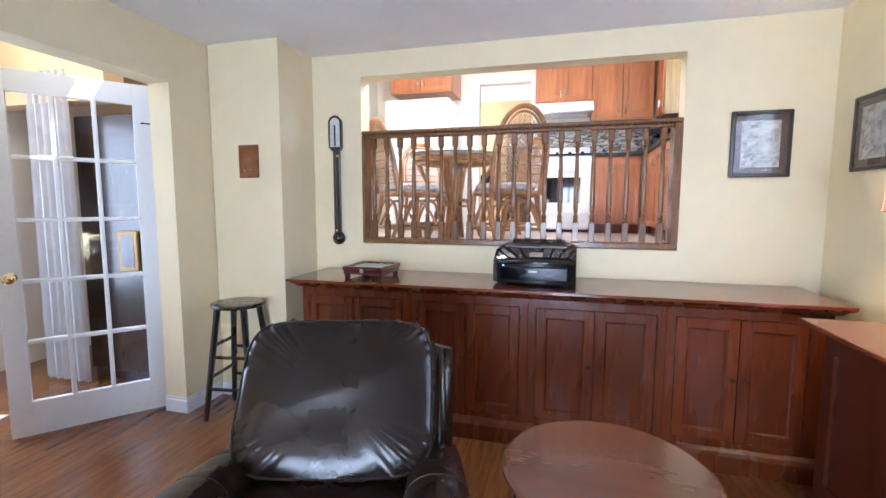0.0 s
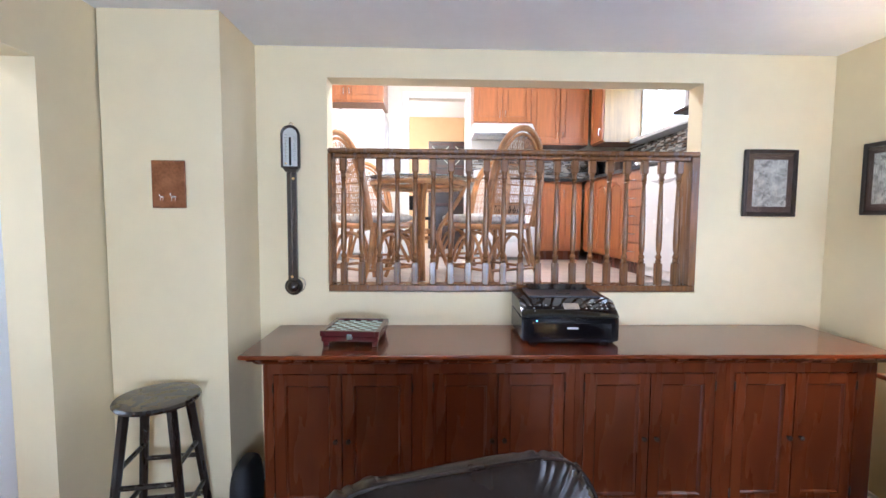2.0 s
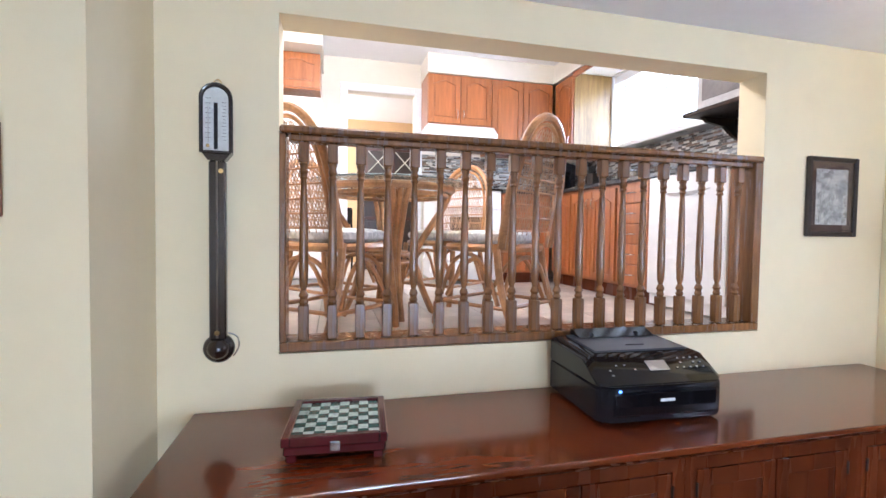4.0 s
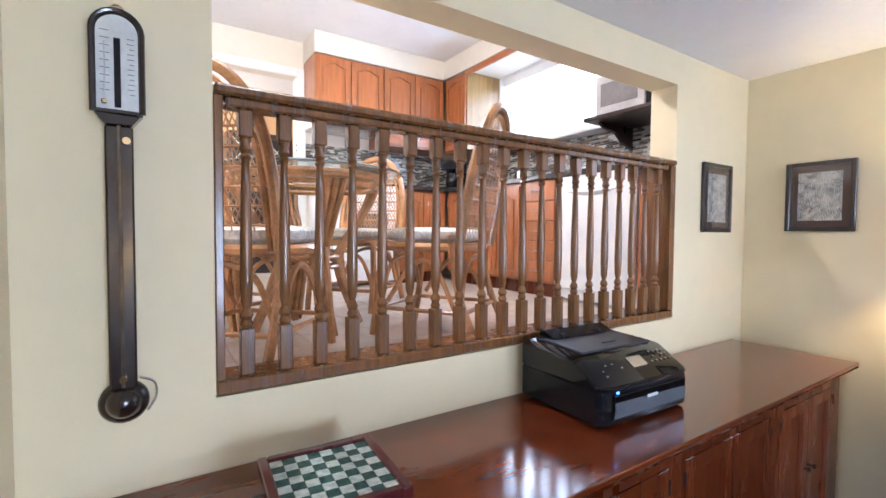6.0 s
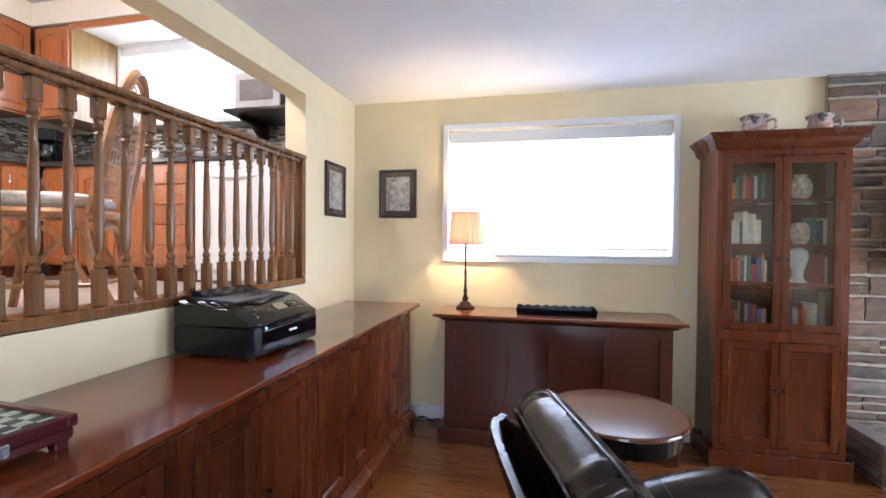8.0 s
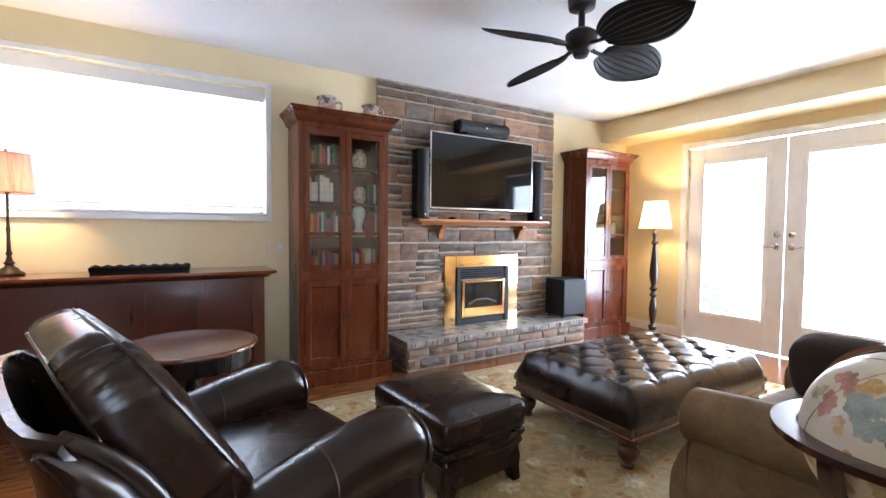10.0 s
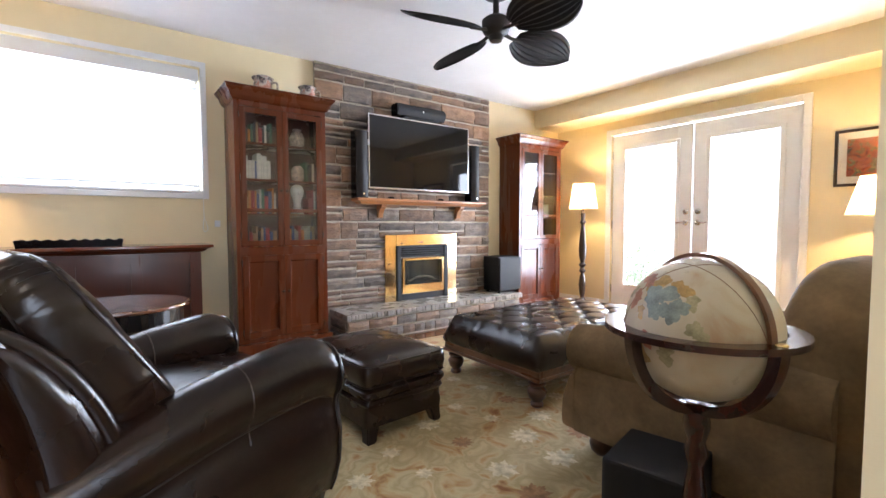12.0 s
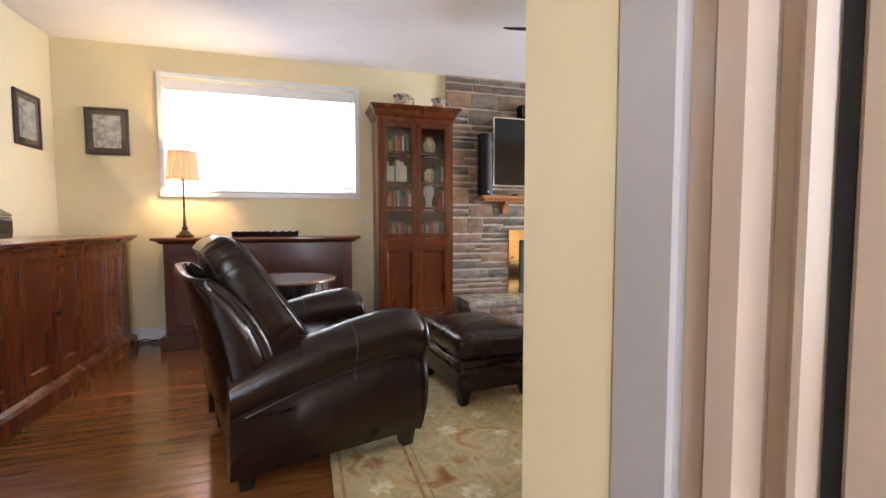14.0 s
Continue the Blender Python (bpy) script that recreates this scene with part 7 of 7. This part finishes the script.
cm = thing("coffee_maker", 1.12, 5.30, KZ + 0.881, -60, "small black coffee maker with a glass jug", "coffee maker")
part("body", boxes([(-0.09, 0.09, 0.03, 0.12, 0, 0.29), (-0.09, 0.09, -0.1, 0.029, 0.2, 0.29), (-0.09, 0.09, -0.1, 0.029, 0, 0.03)], 0.006), BLACK, cm)
bm = bmesh.new()
lathe(bm, [(0.05, 0.031), (0.062, 0.06), (0.062, 0.12), (0.045, 0.17), (0.05, 0.18)], 18, (0, -0.03, 0))
part("jug", bm, GLOSSBLACK, cm, smooth=True)
tb = thing("knife_block", 1.28, 4.95, KZ + 0.881, -80, "small dark knife block with handles", "knife block")
part("block", nb(-0.05, 0.05, -0.08, 0.08, 0, 0.16, 0.006), DARKWOOD, tb)
for i in range(4):
    part("knife_handle", nb(-0.04 + 0.024 * i, -0.028 + 0.024 * i, -0.05, -0.03, 0.1605, 0.23, 0.003), BLACK, tb)
pl = thing("pot_lid", 1.22, 4.35, KZ + 0.881, label="round silver pot with a lid on the counter", category="pot")
bm = bmesh.new()
lathe(bm, [(0.09, 0), (0.10, 0.01), (0.10, 0.09), (0.105, 0.095), (0.07, 0.11), (0.01, 0.12), (0.015, 0.14)], 24)
part("pot", bm, SILVER, pl, smooth=True)

# ceiling light with pull chains
kl = thing("ceiling_light", -0.95, 3.55, KC, label="white ceiling light with glass shades and pull chains", category="lamp")
bm = bmesh.new()
lathe(bm, [(0.03, -0.30), (0.05, -0.27), (0.07, -0.2), (0.05, -0.14), (0.02, -0.12), (0.02, -0.03), (0.07, -0.001)], 20)
part("fitting", bm, WHITE, kl, smooth=True)
for x_, l_ in ((0.0, 0.52), (0.05, 0.46)):
    bm = bmesh.new()
    tube(bm, [(x_, 0.02, -0.27), (x_, 0.02, -l_)], 0.002, 5)
    lathe(bm, [(0.003, -l_ - 0.03), (0.008, -l_ - 0.02), (0.004, -l_)], 10, (x_, 0.02, 0))
    part("pull_chain", bm, WHITE, kl)
lamp("kitchen_ceiling_bulb", "POINT", look((-0.95, 3.55, KC - 0.42), (-0.95, 3.55, 0)), 47, (1.0, 0.92, 0.86), radius=0.08)

# back room seen through the kitchen doorway
hu = thing("china_cabinet", -0.74, 6.8, KZ, label="brown wooden china cabinet with lattice glass doors in the back room", category="cabinet")
part("body", nb(0, 0.68, 0.02, 0.38, 0.0, 1.54, 0.006), DARKWOOD, hu)
for i in range(2):
    d = part("door", bmesh_frame(0.32, 0.34, 0.02, 0.035), CHERRY_DK, hu)
    d.location = (0.01 + i * 0.335, -0.001, 1.17)
    bm = bmesh.new()
    tube(bm, [(0.04, 0.008, 0.04), (0.28, 0.008, 0.30)], 0.007, 6)
    tube(bm, [(0.28, 0.011, 0.04), (0.04, 0.011, 0.30)], 0.007, 6)
    part("lattice", bm, MAT_PAPER, d)
    part("drawer", nb(0.01 + i * 0.335, 0.33 + i * 0.335, 0.0, 0.019, 0.98, 1.14, 0.004), CHERRY_DK, hu)
    part("lower_door", nb(0.01 + i * 0.335, 0.33 + i * 0.335, 0.0, 0.019, 0.08, 0.6, 0.004), DARKWOOD, hu)
part("shelf", nb(0.01, 0.67, -0.0, 0.0195, 0.62, 0.66, 0.003), CHERRY_DK, hu)
dk = thing("black_chair", -0.95, 6.1, KZ, 30, "small black tubular chair in the back room", "chair")
part("seat", nb(-0.2, 0.2, -0.2, 0.2, 0.42, 0.46, 0.015, 2), BLACK, dk)
for x_ in (-0.18, 0.18):
    bm = bmesh.new()
    tube(bm, curve([(x_, -0.2, 0), (x_, -0.18, 0.42), (x_, 0.18, 0.42), (x_, 0.22, 0.72)]), 0.011, 8)
    part("side_tube", bm, BLACK, dk)
    bm = bmesh.new()
    tube(bm, [(x_, 0.18, 0.42), (x_, 0.22, 0)], 0.011, 8)
    part("leg", bm, BLACK, dk)
part("backrest", nb(-0.18, 0.18, 0.2, 0.225, 0.55, 0.74, 0.01), BLACK, dk)

# rattan table
TX, TY = -0.80, 3.68
tt = thing("rattan_table", TX, TY, KZ, label="round glass-topped dining table on a bent rattan base", category="table")
bm = bmesh.new()
lathe(bm, [(0.425, 0.728), (0.435, 0.733), (0.425, 0.738)], 56)
part("glass_top", bm, mat("green_glass_top", (0.6, 0.68, 0.66), 0.05, vary=0.02, trans=0.85), tt, "round glass top")
bm = bmesh.new()
tube(bm, [(0.345 * math.cos(a), 0.345 * math.sin(a), 0.70) for a in [2 * math.pi * i / 48 for i in range(48)]], 0.02, 8, True)
tube(bm, [(0.315 * math.cos(a), 0.315 * math.sin(a), 0.668) for a in [2 * math.pi * i / 48 for i in range(48)]], 0.012, 8, True)
part("top_ring", bm, RATTAN, tt, smooth=True)
for k in range(4):
    a = 2 * math.pi * k / 4 + radians(-88)
    c_, s_ = math.cos(a), math.sin(a)
    for w_ in (-0.026, 0.0, 0.026):
        bm = bmesh.new()
        spread = 1.6 if w_ else 1.0
        tube(bm, curve([(r_ * c_ - w_ * g_ * s_, r_ * s_ + w_ * g_ * c_, z_) for r_, z_, g_ in ((0.335, 0.685, spread), (0.30, 0.60, 1.1), (0.215, 0.47, 1.0), (0.15, 0.36, 0.95), (0.145, 0.28, 0.95), (0.19, 0.15, 1.0), (0.25, 0.014, 1.1))], 5), 0.0145, 8)
        part("cane_leg", bm, RATTAN, tt, smooth=True)
    # bent brace between neighbouring legs
    b2 = a + math.pi / 2
    bm = bmesh.new()
    tube(bm, curve([(0.20 * c_, 0.20 * s_, 0.12), (0.155 * c_, 0.155 * s_, 0.28), (0.10 * math.cos((a + b2) / 2), 0.10 * math.sin((a + b2) / 2), 0.36), (0.155 * math.cos(b2), 0.155 * math.sin(b2), 0.28), (0.20 * math.cos(b2), 0.20 * math.sin(b2), 0.12)], 6), 0.012, 8)
    part("brace", bm, RATTAN, tt, smooth=True)
for z_, r_ in ((0.345, 0.13), (0.30, 0.128)):
    bm = bmesh.new()
    tube(bm, [(r_ * math.cos(a), r_ * math.sin(a), z_) for a in [2 * math.pi * i / 28 for i in range(28)]], 0.010, 6, True)
    part("binding_ring", bm, RATTAN, tt, smooth=True)


def rattan_chair(x, y, rz, back_h, label, lean=0.11):
    """Faces its local +y; the back is at -y."""
    t = thing("rattan_chair", x, y, KZ, rz, label, "chair", "rattan chairs round the table")
    bm_ = bmesh.new()
    tube(bm_, [(0.215 * math.copysign(abs(math.cos(a)) ** 0.7, math.cos(a)), 0.20 * math.copysign(abs(math.sin(a)) ** 0.7, math.sin(a)), 0.40) for a in [2 * math.pi * i / 36 for i in range(36)]], 0.019, 8, True)
    part("seat_frame", bm_, RATTAN, t, smooth=True)
    bm_ = bmesh.new()
    soft(bm_, (0, 0.01, 0.45), (0.205, 0.195, 0.035), 0.5, 28, 10)
    part("seat_cushion", bm_, CUSHION, t, "pale patterned seat cushion", True)
    for sx in (-1, 1):
        bm_ = bmesh.new()
        tube(bm_, curve([(sx * 0.19, 0.17, 0.40), (sx * 0.20, 0.19, 0.2), (sx * 0.20, 0.22, 0.008)], 5), 0.017, 8)
        part("front_leg", bm_, RATTAN, t, smooth=True)
        bm_ = bmesh.new()
        tube(bm_, curve([(sx * 0.19, -0.15, 0.42), (sx * 0.195, -0.19, 0.2), (sx * 0.20, -0.27, 0.008)], 5), 0.017, 8)
        part("back_leg", bm_, RATTAN, t, smooth=True)
        bm_ = bmesh.new()
        tube(bm_, curve([(sx * 0.19, 0.15, 0.16), (sx * 0.19, 0.05, 0.30), (sx * 0.19, -0.03, 0.345), (sx * 0.19, -0.10, 0.28), (sx * 0.195, -0.17, 0.14)], 5), 0.011, 6)
        part("side_arch", bm_, RATTAN, t, smooth=True)
        bm_ = bmesh.new()
        tube(bm_, [(sx * 0.2, 0.20, 0.13), (sx * 0.2, -0.21, 0.13)], 0.010, 6)
        part("stretcher", bm_, RATTAN, t, smooth=True)
    for y_ in (0.20, -0.21):
        bm_ = bmesh.new()
        tube(bm_, [(-0.2, y_, 0.13), (0.2, y_, 0.13)], 0.010, 6)
        part("stretcher", bm_, RATTAN, t, smooth=True)
        bm_ = bmesh.new()
        tube(bm_, curve([(-0.19, y_ * 0.93, 0.16), (-0.12, y_ * 0.9, 0.31), (0, y_ * 0.9, 0.355), (0.12, y_ * 0.9, 0.31), (0.19, y_ * 0.93, 0.16)], 5), 0.011, 6)
        part("end_arch", bm_, RATTAN, t, smooth=True)
    # oval back hoop
    h0, h1 = 0.40, back_h

    def hoop(r_, inset):
        out = []
        for i in range(33):
            f = i / 32
            th_ = math.pi * f
            x_ = -(0.225 - inset) * math.cos(th_)
            z_ = h0 + (h1 - inset - h0) * (math.sin(th_) ** 0.62)
            k_ = (z_ - h0) / (h1 - h0)
            x_ *= 0.92 + 0.10 * k_
            out.append((x_, -0.19 - lean * k_, z_))
        return out
    bm_ = bmesh.new()
    tube(bm_, hoop(0.02, 0), 0.019, 8)
    part("back_hoop", bm_, RATTAN, t, smooth=True)
    bm_ = bmesh.new()
    tube(bm_, hoop(0.01, 0.035), 0.010, 6)
    part("inner_hoop", bm_, RATTAN, t, smooth=True)
    # woven panel: diagonal strips
    bm_ = bmesh.new()
    H__ = h1 - h0 - 0.05

    def half(z_):
        k_ = max(0.0, min(1.0, (z_ - h0) / H__))
        return 0.17 * math.sqrt(max(0, 1 - k_ ** 3.2))
    for sgn in (-1, 1):
        c_ = -0.6
        while c_ < 1.2:
            seg = []
            for i in range(61):
                z_ = h0 + 0.08 + (H__ - 0.08) * i / 60
                x_ = sgn * (z_ - h0 - c_) * 0.55
                if abs(x_) < half(z_):
                    seg.append((x_, -0.19 - lean * (z_ - h0) / (h1 - h0), z_))
            if len(seg) > 3:
                a_, b_ = Vector(seg[0]), Vector(seg[-1])
                d_ = Vector((0.0028, 0, 0))
                o2 = Vector((0, 0.0015 * sgn, 0))
                bm_.faces.new([bm_.verts.new(v) for v in (a_ - d_ + o2, a_ + d_ + o2, b_ + d_ + o2, b_ - d_ + o2)])
            c_ += 0.036
    for i in range(9):
        x_ = -0.16 + 0.04 * i
        zt = h0 + H__ * (max(0, 1 - (abs(x_) / 0.17) ** 2)) ** (1 / 3.2)
        tube(bm_, [(x_, -0.188, h0 + 0.06), (x_, -0.19 - lean * (zt - h0) / (h1 - h0), zt)], 0.0022, 4)
    part("cane_panel", bm_, CANE, t, "woven cane back panel", kind="stuff")
    for z_ in (0.48, 0.54, 0.60, 0.66, 0.72, 0.78):
        bm_ = bmesh.new()
        k_ = (z_ - h0) / (h1 - h0)
        tube(bm_, [(-0.19, -0.19 - lean * k_, z_), (0.19, -0.19 - lean * k_, z_)], 0.0045, 6)
        part("back_rung", bm_, RATTAN, t)
    return t


rattan_chair(-0.31, 3.33, 33, 1.00, "rattan dining chair with tall oval cane back near the railing")
rattan_chair(-1.10, 3.33, -43, 0.965, "rattan dining chair with a tall oval cane back by the post")
rattan_chair(-1.10, 3.95, -143, 0.91, "rattan dining chair on the far side of the glass table")
rattan_chair(-0.37, 4.16, 131, 0.95, "rattan dining chair on the far side of the glass table")

# ---- rug ----
RX0, RX1, RY0, RY1 = -1.95, 0.92, -2.75, 0.905
rug = thing("area_rug", 0, 0, 0, label="large traditional rug in gold, cream and rust with leafy medallions", category="rug")
part("field", nb(RX0, RX1, RY0, RY1, 0.001, 0.0075, 0.002), RUGM, rug)
bm = bmesh.new()
for o_, w_ in ((0.03, 0.012), (0.30, 0.014), (0.335, 0.006)):
    for q in ((RX0 + o_, RX1 - o_, RY1 - o_ - w_, RY1 - o_), (RX0 + o_, RX1 - o_, RY0 + o_, RY0 + o_ + w_), (RX0 + o_, RX0 + o_ + w_, RY0 + o_ + w_, RY1 - o_ - w_), (RX1 - o_ - w_, RX1 - o_, RY0 + o_ + w_, RY1 - o_ - w_)):
        box(bm, *q, 0.006, 0.0082)
part("border_line", bm, RUG_RUST, rug, "thin rust border stripes")


def medallion(bm_, cx, cy, r, n, seed, z=0.0082):
    rr = random.Random(seed)
    k = n * 6
    for lay in range(3):
        R_ = r * (1 - 0.32 * lay)
        if lay == 1:
            continue
        c_ = bm_.verts.new((cx, cy, z + lay * 0.0001))
        ring = []
        for i in range(k):
            a_ = 2 * math.pi * i / k
            q_ = R_ * (0.78 + 0.16 * math.cos(n * a_) + 0.08 * math.cos(3 * n * a_ + lay) + rr.uniform(-0.05, 0.05))
            ring.append(bm_.verts.new((cx + q_ * math.cos(a_), cy + q_ * math.sin(a_), z + lay * 0.0001)))
        for i in range(k):
            bm_.faces.new((c_, ring[i], ring[(i + 1) % k]))


rnd = random.Random(5)


def motif(cx, cy, r, n, seed, cream):
    bm_ = bmesh.new()
    medallion(bm_, cx, cy, r, n, seed)
    part("motif", bm_, RUG_MOTIF if cream else RUG_RUST, rug)


for i in range(9):
    for j in range(11):
        cx, cy = RX0 + 0.50 + i * 0.235, RY0 + 0.5 + j * 0.265
        if cx < RX1 - 0.42 and cy < RY1 - 0.42:
            motif(cx + rnd.uniform(-0.03, 0.03) + (0.11 if j % 2 else 0), cy + rnd.uniform(-0.03, 0.03), rnd.uniform(0.035, 0.08), rnd.choice((7, 9, 11)), i * 20 + j, (i * 3 + j * 5) % 7 > 1)
for i in range(16):
    for cy in (RY1 - 0.17, RY0 + 0.17):
        motif(RX0 + 0.17 + i * 0.17, cy, 0.055, 7, i, i % 2 == 0)
for j in range(20):
    for cx in (RX0 + 0.17, RX1 - 0.17):
        motif(cx, RY0 + 0.35 + j * 0.15, 0.05, 7, j + 50, j % 2 == 0)

# cables on the floor by the skirting
cbl = thing("cables", 1.46, 2.2, 0, label="loose tangle of white and black cables by the baseboard", category="cable")
rnd = random.Random(3)
for i in range(3):
    bm = bmesh.new()
    tube(bm, curve([(rnd.uniform(-0.02, 0.05), -0.05 + 0.045 * k + rnd.uniform(-0.02, 0.02), 0.006 + 0.008 * (k % 2) + 0.005 * i) for k in range(9)]), 0.004, 6)
    part("cable", bm, WHITE if i % 2 else BLACK, cbl)

# ---- floor boards, tiles and stones ----
floor_ob = bpy.data.objects["floor"]
kfloor_ob = bpy.data.objects["kitchen_floor"]
chim = bpy.data.objects["chimney_breast"]
hearth_ob = bpy.data.objects["hearth_core"]


def piece(name, me, parent, loc, rest=None):
    o_ = new(name, me)
    o_.parent = parent
    o_.location = loc
    return o_


def mesh_of(bm_, name, material):
    me = bpy.data.meshes.new(name)
    bm_.to_mesh(me)
    bm_.free()
    me.materials.append(material)
    return me


rnd = random.Random(12)
BW = 0.072
board_meshes = {}
near, far = 0, bmesh.new()
x_ = -4.24
while x_ < XE - 0.01:
    y_ = YS + rnd.uniform(-0.8, 0)
    wd = min(BW, XE - 0.002 - x_)
    while y_ < 3.195:
        L_ = rnd.choice((0.5, 0.7, 0.9, 1.1, 1.3))
        a, b = max(y_, YS + 0.004), min(y_ + L_, 3.196)
        if b - a > 0.03:
            hid = (x_ > RX0 + 0.1 and x_ < RX1 - 0.15 and a > RY0 + 0.1 and b < RY1 - 0.1)
            if b > 0.75 and x_ > -3.1 and wd == BW and near < 295 and not hid:
                key = round(b - a, 2)
                if key not in board_meshes:
                    board_meshes[key] = mesh_of(nb(0, BW - 0.0004, 0, key - 0.0005, -0.011, 0.0, 0.0006), "floor_board", FLOORW)
                piece("floor_board", board_meshes[key], floor_ob, (x_, a, 0))
                near += 1
            elif not hid:
                box(far, x_, x_ + wd - 0.0010, a, b - 0.0012, -0.011, 0.0)
        y_ += L_
    x_ += BW
part("floor_boards_far", far, FLOORW, floor_ob, kind="stuff")

tile_me = mesh_of(nb(0.002, 0.303, 0.002, 0.303, -0.0075, 0.0, 0.001), "floor_tile", TILE)
for i in range(13):
    for j in range(10):
        x_, y_ = -2.395 + i * 0.305, 2.984 + j * 0.305
        piece("floor_tile", tile_me, kfloor_ob, (x_, y_, KZ))
far = bmesh.new()
for i in range(13):
    for j in range(8):
        x_, y_ = -2.395 + i * 0.305, 6.034 + j * 0.305
        if y_ + 0.3 < 8.2:
            box(far, x_ + 0.002, x_ + 0.303, y_ + 0.002, y_ + 0.303, KZ - 0.0075, KZ)
part("floor_tiles_far", far, TILE, kfloor_ob, kind="stuff")


def stone_mesh(w, h, seed, dx=True):
    """Rough-faced block: w along local x, h up, face towards -y."""
    r = random.Random(seed)
    bm_ = bmesh.new()
    nx_ = max(2, int(w / 0.05))
    g = []
    sk = r.uniform(-0.004, 0.004)
    for i in range(nx_ + 1):
        f = i / nx_
        tz, bz = h - abs(r.gauss(0, 0.003)) + sk * (f - 0.5), abs(r.gauss(0, 0.0025))
        e_ = 0.010 if i in (0, nx_) else 0.0
        g.append([bm_.verts.new(v) for v in ((w * f, 0.0, bz), (w * f, -0.016 + e_ - r.uniform(0, 0.008), bz + 0.006), (w * f, -0.022 + e_ - r.uniform(0, 0.014), h * r.uniform(0.4, 0.6)), (w * f, -0.016 + e_ - r.uniform(0, 0.008), tz - 0.006), (w * f, 0.0, tz))])
    for a_, b_ in zip(g, g[1:]):
        for j in range(4):
            bm_.faces.new((a_[j], a_[j + 1], b_[j + 1], b_[j]))
    bm_.faces.new(g[0][::-1])
    bm_.faces.new(g[-1])
    bmesh.ops.recalc_face_normals(bm_, faces=bm_.faces)
    return bm_


rnd = random.Random(31)
z_ = 0.255
seed = 0
while z_ < ZC - 0.02:
    h_ = min(rnd.choice((0.06, 0.08, 0.10, 0.13, 0.16)), ZC - 0.003 - z_)
    y_ = -0.340
    while y_ > -2.36:
        w_ = rnd.uniform(0.16, 0.46)
        if y_ - w_ < -2.30:
            w_ = y_ + 2.367
        split = h_ > 0.09 and rnd.random() < 0.42
        cut = h_ * rnd.uniform(0.38, 0.62)
        for zz, hh in (((z_, cut), (z_ + cut, h_ - cut)) if split else ((z_, h_),)):
            inside = y_ - w_ > -1.435 - 0.43 and y_ < -1.435 + 0.43 and zz + hh < HZ + 0.62
            if hh > 0.012 and not inside:
                o_ = piece("stone", mesh_of(stone_mesh(w_ - 0.011, hh - 0.011, seed), "stone", rnd.choice(STONES)), chim, (1.5155, y_, zz))
                o_.rotation_euler = (0, 0, radians(-90))
                seed += 1
        y_ -= w_
    z_ += h_
z_ = 0.012
while z_ < HZ - 0.06:
    h_ = rnd.choice((0.06, 0.075, 0.09))
    h_ = min(h_, HZ - 0.05 - z_)
    if h_ < 0.03:
        break
    y_ = -0.462
    while y_ > -2.49:
        w_ = rnd.uniform(0.1, 0.3)
        if y_ - w_ < -2.42:
            w_ = y_ + 2.50
        o_ = piece("stone", mesh_of(stone_mesh(w_ - 0.008, h_ - 0.007, seed + 500), "stone", rnd.choice((STONE_GREY, STONE_GREY, STONE))), hearth_ob, (HX + 0.0195, y_, z_))
        o_.rotation_euler = (0, 0, radians(-90))
        seed += 1
        y_ -= w_
    x_ = HX + 0.03
    while x_ < 1.48:
        w_ = rnd.uniform(0.1, 0.2)
        w_ = min(w_, 1.5 - x_)
        o_ = piece("stone", mesh_of(stone_mesh(w_ - 0.006, h_ - 0.007, seed + 700), "stone", STONE_GREY), hearth_ob, (x_ + w_, -0.4595, z_))
        o_.rotation_euler = (0, 0, radians(180))
        seed += 1
        x_ += w_
    z_ += h_
